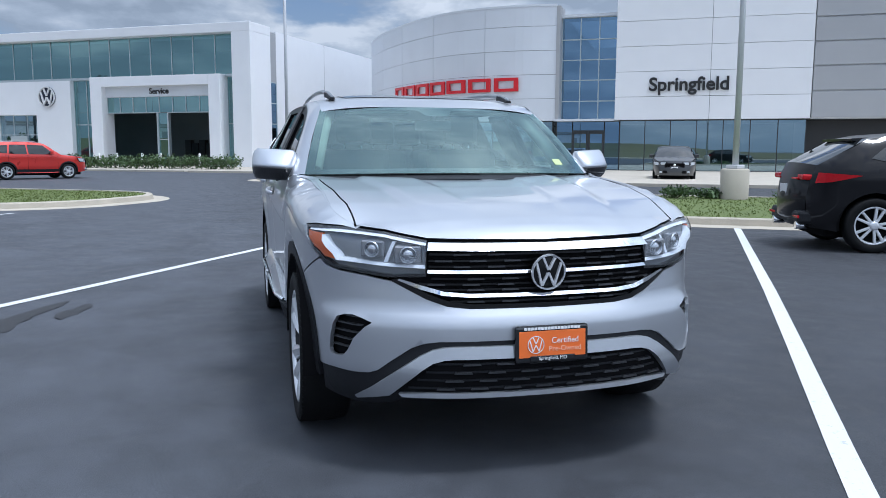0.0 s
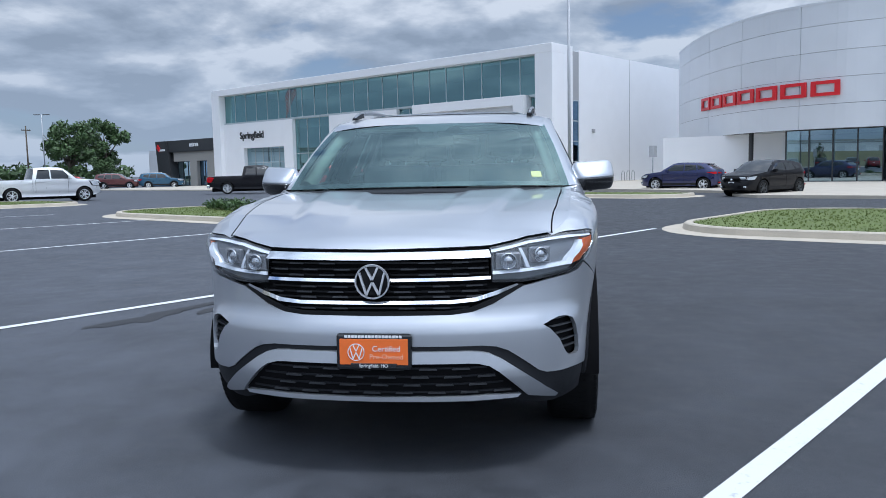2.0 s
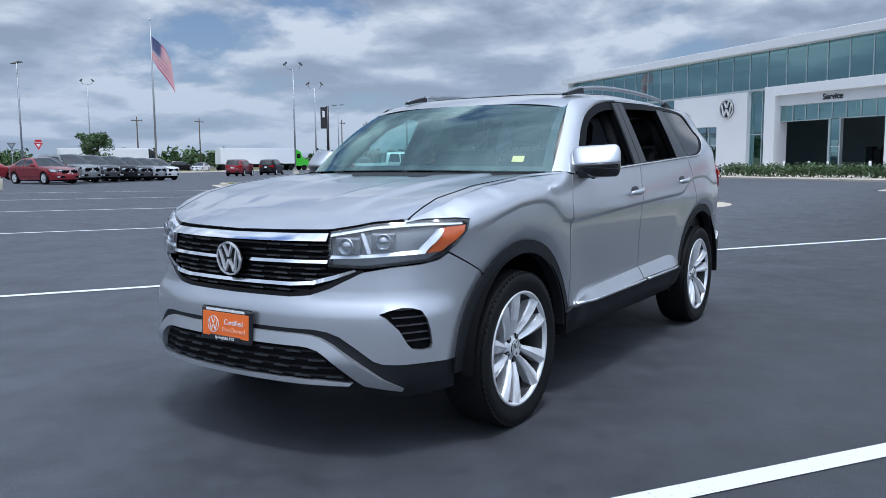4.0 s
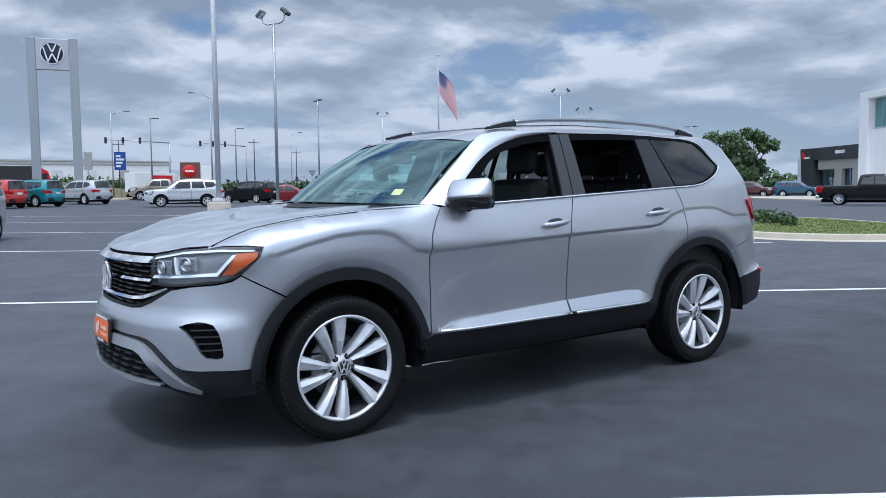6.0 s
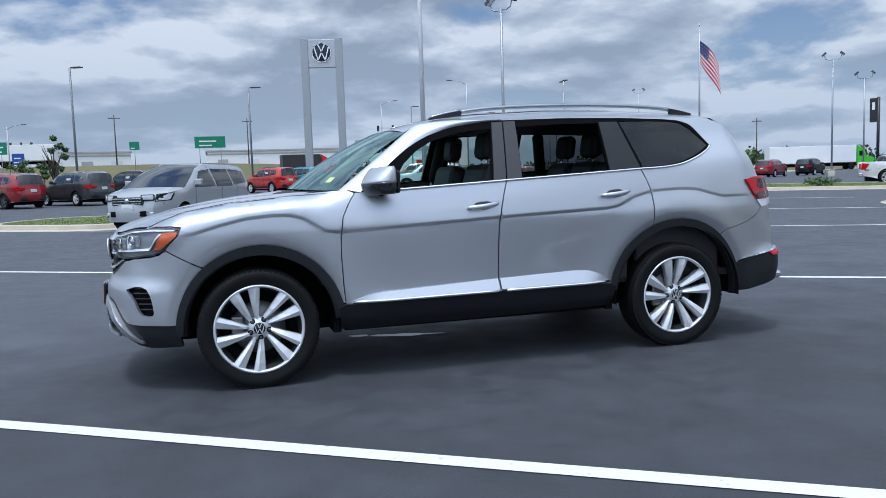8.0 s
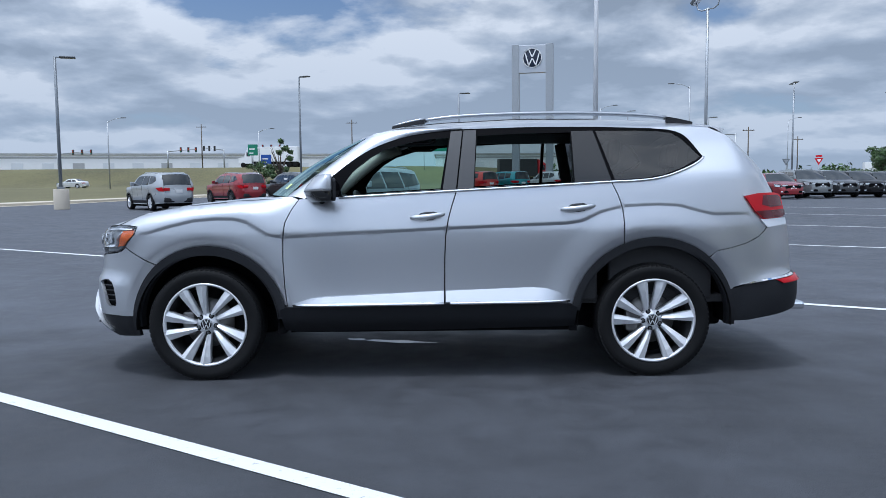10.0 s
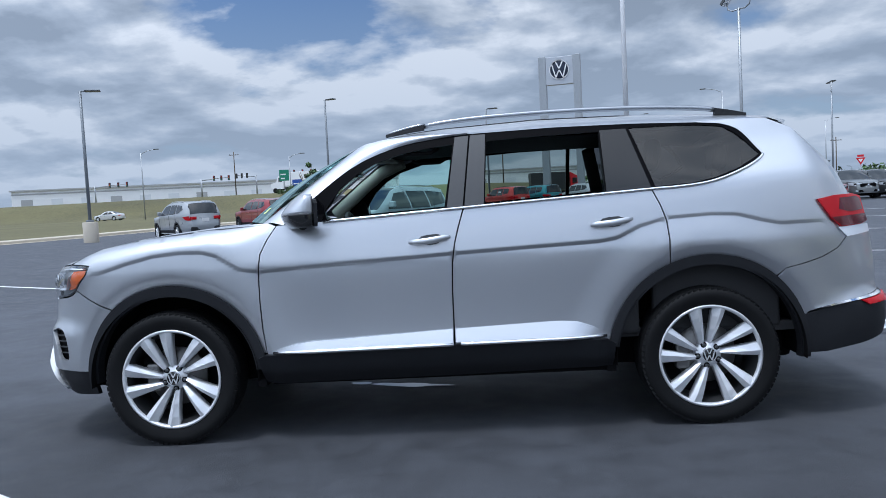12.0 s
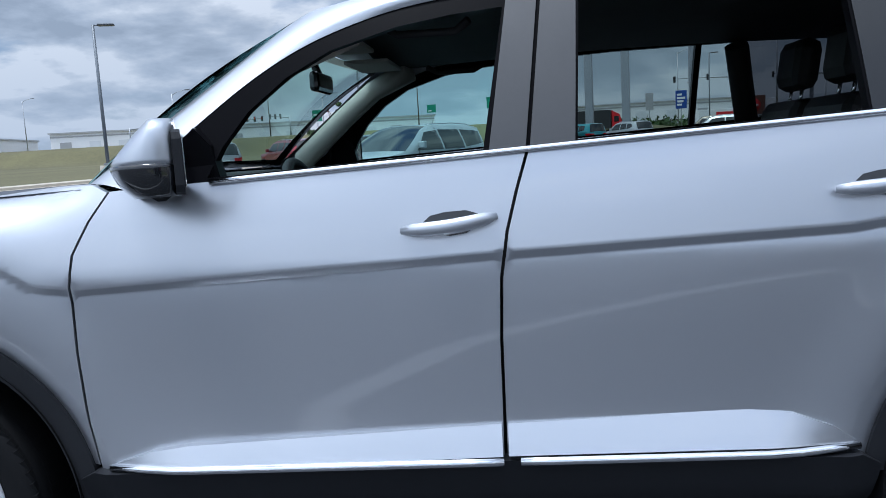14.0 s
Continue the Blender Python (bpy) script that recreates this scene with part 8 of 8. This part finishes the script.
def flag():
    R = empty("flagpole", Matrix.Translation((69.0, 95.0, ground_z(69, 95))), "tall white flagpole with a striped flag hanging", "flag")
    part("pole", tube([(0, 0, 0), (0, 0, 11), (0, 0, 21.5)], [0.16, 0.13, 0.08], 12), steel_grey, R)
    part("finial", lathe([(0.01, 21.45), (0.16, 21.6), (0.01, 21.8)], "z", 12), chrome, R)
    f = empty("flag_cloth")
    f.parent = R
    fr, fw_, fb = material("flag_red", (0.50, 0.012, 0.022), 0.8), material("flag_white", (0.75, 0.75, 0.76), 0.8), material("flag_blue", (0.03, 0.04, 0.16), 0.8)
    def cloth(a, h):
        # droops and folds away from the pole
        x, z = 3.5 * a, 16.3 + 3.2 * h - 3.6 * a * (1 - 0.25 * h) - 1.2 * a * a
        return Vector((x * 0.62 + 0.1, x * -0.45 + 0.30 * math.sin(5 * a + 2 * h), z))
    for k in range(13):
        h0, h1 = k / 13, (k + 1) / 13
        a0 = 0.42 if k > 5 else 0.0
        part("stripe", grid_sheet(14, 1, lambda i, j: cloth(a0 + (1 - a0) * i, h0 + (h1 - h0) * j)), fr if k % 2 == 0 else fw_, f)
    part("canton", grid_sheet(8, 4, lambda i, j: cloth(0.42 * i, 6 / 13 + 7 / 13 * j)), fb, f)
    bm = bmesh.new()
    for i in range(6):
        for j in range(4):
            c = cloth(0.04 + 0.068 * i, 6.8 / 13 + 1.6 / 13 * j)
            add_box(bm, c - Vector((0.05, 0.04, 0.06)), c + Vector((0.05, 0.02, 0.06)))
    tagged(part("star_field", bm, fw_, f), kind="stuff")


flag()


def tree(x, y, h, rad, seed, label="full green broadleaf tree behind the lot", sparse=1.0):
    rnd = random.Random(seed)
    R = empty("tree", Matrix.Translation((x, y, ground_z(x, y))), label, "tree", "trees")
    bm = bmesh.new()
    add_tube(bm, [(0, 0, 0), (0.1, 0, h * 0.3), (0.0, 0.1, h * 0.7)], [0.04 * h, 0.028 * h, 0.01 * h], 8)
    limbs = []
    for k in range(9):
        a, t = rnd.uniform(0, 6.28), rnd.uniform(0.25, 0.6)
        e = Vector((rad * 0.7 * math.cos(a), rad * 0.7 * math.sin(a), h * rnd.uniform(0.45, 0.85)))
        add_tube(bm, [(0, 0, h * t), e * 0.5 + Vector((0, 0, h * t * 0.5)), e], [0.014 * h, 0.008 * h, 0.003 * h], 5)
        limbs.append(e)
    part("trunk", bm, bark, R)
    bm = bmesh.new()
    for k in range(int(46 * sparse)):
        a, q = rnd.uniform(0, 6.28), rnd.uniform(0, 1) ** 0.6
        zz = rnd.uniform(0.22, 0.95)
        ww = rad * math.sin(math.pi * min(1, max(0.12, (zz - 0.1) / 0.95))) ** 0.7
        c = (ww * q * math.cos(a), ww * q * math.sin(a), h * zz)
        s = rad * rnd.uniform(0.16, 0.34)
        leaf_clump(bm, c, (s, s, s * 0.8), 130, rnd, 0.028 * h)
    part("crown", bm, leaf_mat, R)


tree(97.8, 65.8, 9.0, 4.5, 31)
tree(107.2, 65.9, 10.0, 3.7, 32)
tree(96, 60, 4.0, 2.0, 35)
tree(-9.5, 49.0, 4.2, 0.9, 33, "young sparse tree on the verge", 0.25)
tree(52, 84, 5.0, 2.6, 34)
tree(-14.5, 66, 3.2, 1.6, 36, "scrubby dark bush on the verge", 0.3)


def woods():
    rnd = random.Random(8)
    bm = bmesh.new()
    for k in range(150):
        t = k / 149
        p = Vector((60, 260, 0)).lerp(Vector((260, 150, 0)), t)
        z = ground_z(p.x, p.y)
        hh = rnd.uniform(3, 7) * (0.5 + 0.5 * smooth_step(0.1, 0.35, t))
        leaf_clump(bm, (p.x + rnd.uniform(-6, 6), p.y + rnd.uniform(-6, 6), z + hh * 0.5), (3.5, 3.5, hh * 0.6), 55, rnd, 0.9)
    for k in range(60):
        p = Vector((30, 210, 0)).lerp(Vector((75, 190, 0)), k / 59)
        hh = rnd.uniform(2, 4)
        leaf_clump(bm, (p.x, p.y, ground_z(p.x, p.y) + hh * 0.5), (2.5, 2.5, hh * 0.6), 40, rnd, 0.7)
    tagged(obj("woods", bm, leaf_mat), "distant dark green line of trees", "woods", kind="stuff")


woods()


def warehouse(x0, y0, x1, y1, h, deep_, mat, label, bays):
    a, b = Vector((x0, y0, 0)), Vector((x1, y1, 0))
    d = (b - a)
    n = d.length
    ang = math.atan2(d.y, d.x)
    z = ground_z(x0, y0)
    R = empty("warehouse", Matrix.Translation((x0, y0, z)) @ Matrix.Rotation(ang, 4, "Z"), label, "building", "far buildings")
    part("wall", box((0, 0, 0), (n, deep_, h)), mat, R)
    part("roof", box((-0.5, -0.5, h), (n + 0.5, deep_ + 0.5, h + 0.5)), grey_panel, R)
    for k in range(bays):
        x = n * (k + 0.5) / bays
        part("dock_door", box((x - 1.8, -0.12, 0), (x + 1.8, 0.02, h * 0.55)), silver_panel if k % 3 else grey_panel, R)
    part("wall_stripe", box((0, -0.08, h * 0.8), (n, 0.0, h * 0.88)), grey_panel, R)


warehouse(-150, 250, -25, 285, 6.2, 60, white_panel, "long low white warehouse beyond the highway", 14)
warehouse(-240, 225, -165, 245, 5.6, 40, white_panel, "low white warehouse beyond the highway", 8)
warehouse(0, 300, 90, 300, 6.5, 40, white_panel, "low pale warehouse far beyond the highway", 8)


def signal_mast(x, y, arm, turn, h=7.2):
    R = empty("traffic_signal", Matrix.Translation((x, y, ground_z(x, y))) @ Matrix.Rotation(radians(turn), 4, "Z"), "galvanised traffic signal mast with black heads", "traffic light", "signal masts")
    part("mast", tube([(0, 0, 0), (0, 0, h)], [0.16, 0.11], 10), steel_grey, R)
    part("arm", tube([(0, 0, h - 0.3), (arm * 0.5, 0, h), (arm, 0, h + 0.15)], [0.11, 0.09, 0.05], 8), steel_grey, R)
    for k in range(3):
        x_ = arm * (0.45 + 0.26 * k)
        s = empty("signal_head")
        s.parent = R
        part("housing", box((x_ - 0.19, -0.16, h - 0.45), (x_ + 0.19, 0.10, h + 0.55), 0.04), black_sign, s)
        for q, c in enumerate((red_lens, orange_lens, green_lens)):
            part("lens", lathe([(0.09, -0.18), (0.08, -0.20), (0.001, -0.20)], "y", 12, at=(x_, 0, h + 0.34 - 0.3 * q)), c, s)


green_lens = material("green_lens", (0.02, 0.22, 0.12), 0.2)
for x, y, a, t, h in ((-51.8, 150, 5.6, 5, 3.6), (-41.6, 153, 4.0, 185, 3.9), (-37, 154, 6.6, 0, 4.1), (38, 128, 10, 160, 9.5), (56, 140, 9, 180, 9.5), (-74.8, 153, 7.2, -5, 3.4)):
    signal_mast(x, y, a, t, h)


def road_sign(x, y, w, h, z, color, label, posts=2, bars=3, turn=0.0):
    R = empty("road_sign", Matrix.Translation((x, y, ground_z(x, y))) @ Matrix.Rotation(radians(turn), 4, "Z"), label, "sign", "road signs")
    for k in range(posts):
        px = 0 if posts == 1 else (-w * 0.35 + w * 0.7 * k)
        part("post", tube([(px, 0.05, 0), (px, 0.05, z + h)], 0.05, 6), steel_grey, R)
    part("sign_panel", box((-w / 2, -0.03, z), (w / 2, 0.03, z + h), 0.01), color, R)
    for k in range(bars):
        part("sign_bar", box((-w * 0.36, -0.045, z + h * (0.16 + 0.74 * k / bars)), (w * (0.05 + 0.3 * ((k * 7) % 3) / 2), -0.03, z + h * (0.16 + 0.74 * k / bars) + h * 0.11)), white_paint, R)


sign_green, sign_blue = material("sign_green", (0.012, 0.20, 0.12), 0.5), material("sign_blue", (0.015, 0.07, 0.33), 0.5)
road_sign(22.8, 97.6, 1.35, 2.2, 3.35, sign_blue, "blue motorist services road sign", 1, 4)
road_sign(0.5, 140.0, 5.2, 2.0, 3.4, sign_green, "large green motorway direction sign", 2, 2)
road_sign(-12.0, 140.0, 1.6, 1.4, 3.2, sign_green, "small green road sign", 1, 1)
road_sign(-29.0, 124.0, 1.6, 1.8, 5.0, sign_green, "green road sign on a post", 1, 2)
road_sign(-26.0, 120.0, 1.6, 1.6, 3.4, sign_blue, "small blue road sign", 1, 2)
road_sign(18.1, 92.5, 0.9, 2.0, 3.1, grey_panel, "narrow grey sign seen from behind", 1, 0)


def banner_pole():
    R = empty("banner_pole", Matrix.Translation((62.1, 55.9, ground_z(62, 56))) @ Matrix.Rotation(radians(-50), 4, "Z"), "dark pole with a black vertical banner", "banner")
    part("pole", tube([(0, 0, 0), (0, 0, 7.4)], 0.14, 10), black_sign, R)
    part("banner", box((-0.75, -0.05, 5.0), (-0.1, 0.05, 7.3), 0.01), black_sign, R)
    part("banner_bar", box((-0.55, -0.06, 6.2), (-0.3, -0.05, 6.9)), white_paint, R)


banner_pole()


def box_truck(x, y, heading, cab, boxc, length, label, stripe_=None):
    R = empty("truck", Matrix.Translation((x, y, ground_z(x, y))) @ Matrix.Rotation(radians(heading + 180), 4, "Z"), label, "truck", "far trucks")
    part("cargo_box", box((1.2, -1.25, 1.2), (1.2 + length, 1.25, 4.0), 0.04), boxc, R)
    if stripe_:
        part("side_panel", box((1.8, -1.28, 1.8), (1.2 + length * 0.6, -1.25, 3.6)), stripe_, R)
        part("side_panel", box((1.8, 1.25, 1.8), (1.2 + length * 0.6, 1.28, 3.6)), stripe_, R)
    part("cab", prism([(-1.6, 0.8), (-1.6, 1.9), (-0.5, 2.1), (-0.1, 3.3), (1.0, 3.9), (1.0, 0.8)], -1.15, 1.15, "y"), cab, R)
    part("windscreen", prism([(-0.54, 2.12), (-0.15, 3.25), (-0.12, 3.25), (-0.50, 2.12)], -1.0, 1.0, "y"), car_glass, R)
    part("side_window", box((0.0, -1.17, 2.2), (0.7, 1.17, 3.0)), car_glass, R)
    part("chassis", box((-1.2, -0.6, 0.6), (1.0 + length, 0.6, 1.1)), deep, R)
    for px in (-0.7, 1.9, length - 0.6, length + 0.6):
        for s in (-1, 1):
            part("wheel", lathe([(0.3, -0.13), (0.5, -0.12), (0.5, 0.12), (0.3, 0.13), (0.05, 0.10)], "y", 20, at=(px, s * 1.05, 0.5), cap=True), rubber, R)


green_cab = material("green_cab", (0.08, 0.55, 0.03), 0.3, coat=0.8)
box_truck(104, 101, -20, green_cab, white_panel, 14, "bright green lorry with a long white trailer")
box_truck(84, 116, -20, dark_panel, white_panel, 14, "lorry with a long white trailer")
box_truck(36, 118, 20, white_panel, white_panel, 7, "white box lorry with a red side panel", red_sign)
box_truck(-36, 150, 175, white_panel, white_panel, 9, "white lorry on the highway")
box_truck(18, 120, 5, red_sign, dark_panel, 6, "red lorry on the highway")


def utility_pole(x, y, h):
    R = empty("utility_pole", Matrix.Translation((x, y, ground_z(x, y))), "weathered wooden utility pole with a crossarm", "utility pole", "utility poles")
    part("pole", tube([(0, 0, 0), (0, 0, h)], [0.17, 0.11], 8), bark, R)
    part("crossarm", box((-1.3, -0.06, h - 0.9), (1.3, 0.06, h - 0.75)), bark, R)
    for k in (-1.1, -0.5, 0.5, 1.1):
        part("insulator", lathe([(0.05, h - 0.75), (0.04, h - 0.55), (0.01, h - 0.5)], "z", 8, at=(k, 0, 0)), pole_grey, R)


for x, y, h in ((70, 170, 13), (98, 140, 11), (122, 150, 12), (-20, 190, 12), (10, 200, 12), (-60, 200, 12), (90, 190, 12), (45, 190, 12), (150, 130, 12), (130, 95, 11), (145, 118, 11)):
    utility_pole(x, y, h)

# bicycle hoops on the walk by the white showroom
for k in range(3):
    R = empty("bike_rack", LOT @ Matrix.Translation((58.0 + 0.9 * k, 29.9, 0.1)), "bent steel bicycle hoop", "bike rack", "bicycle hoops")
    part("hoop", tube([(0, 0, 0), (0, 0, 0.7), (0.12, 0, 0.85), (0.36, 0, 0.85), (0.48, 0, 0.7), (0.48, 0, 0)], 0.025, 8), steel_grey, R)
R = empty("post_sign", Matrix.Translation(uv(36.5, 16.5, 0.1)), "small sign on a thin post", "sign")
part("post", tube([(0, 0, 0), (0, 0, 2.3)], 0.03, 6), steel_grey, R)
part("sign_panel", box((-0.02, -0.2, 1.7), (0.0, 0.2, 2.3), 0.005), grey_panel, R)

# a brown and white board with a red roundel by the highway
R = empty("billboard", Matrix.Translation((32.9, 101.6, ground_z(32.9, 101.6))) @ Matrix.Rotation(radians(-14), 4, "Z"), "low brown roadside board with a red round mark", "sign")
part("sign_panel", box((-1.5, -0.1, 2.6), (1.1, 0.1, 5.0), 0.03), material("board_brown", (0.16, 0.07, 0.05), 0.5, vary=0.06), R)
part("roundel", lathe([(0.001, -0.15), (0.80, -0.15), (0.85, -0.1), (0.85, -0.02)], "y", 24, at=(-0.3, 0, 3.8)), red_sign, R)
part("sign_bar", box((-0.85, -0.18, 3.7), (0.25, -0.16, 3.92), 0.005), white_paint, R)
part("side_panel", box((1.2, -0.1, 2.3), (2.6, 0.1, 4.6), 0.03), white_panel, R)
for px in (-1.2, 0.8, 2.3):
    part("post", tube([(px, 0.06, 0), (px, 0.06, 3.0)], 0.08, 8), steel_grey, R)

# yield sign past the stock row
def yield_sign(x, y, zt, turn, w, front, label):
    R = empty("yield_sign", Matrix.Translation((x, y, ground_z(x, y))) @ Matrix.Rotation(radians(turn), 4, "Z"), label, "sign")
    zt -= ground_z(x, y)
    part("post", tube([(0, 0.03, 0), (0, 0.03, zt + 0.3)], 0.035, 6), steel_grey, R)
    part("sign_panel", prism([(-w, zt + 0.8 * w), (w, zt + 0.8 * w), (0.0, zt - 0.92 * w)], -0.012, 0.012, "y"), red_sign if front else pole_grey, R)
    if front:
        part("sign_centre", prism([(-0.5 * w, zt + 0.5 * w), (0.5 * w, zt + 0.5 * w), (0.0, zt - 0.35 * w)], -0.02, -0.012, "y"), white_paint, R)
        part("top_plate", box((-0.7 * w, -0.012, zt + w), (0.7 * w, 0.012, zt + 1.5 * w)), red_sign, R)
    else:
        part("sign_centre", prism([(-0.5 * w, zt + 0.5 * w), (0.5 * w, zt + 0.5 * w), (0.0, zt - 0.35 * w)], -0.02, -0.012, "y"), steel_grey, R)


yield_sign(39.8, 73.8, 3.17, -20, 0.42, True, "red and white triangular yield sign on a post")
yield_sign(33.3, 66.5, 2.96, -20, 0.36, False, "grey back of a triangular road sign on a post")
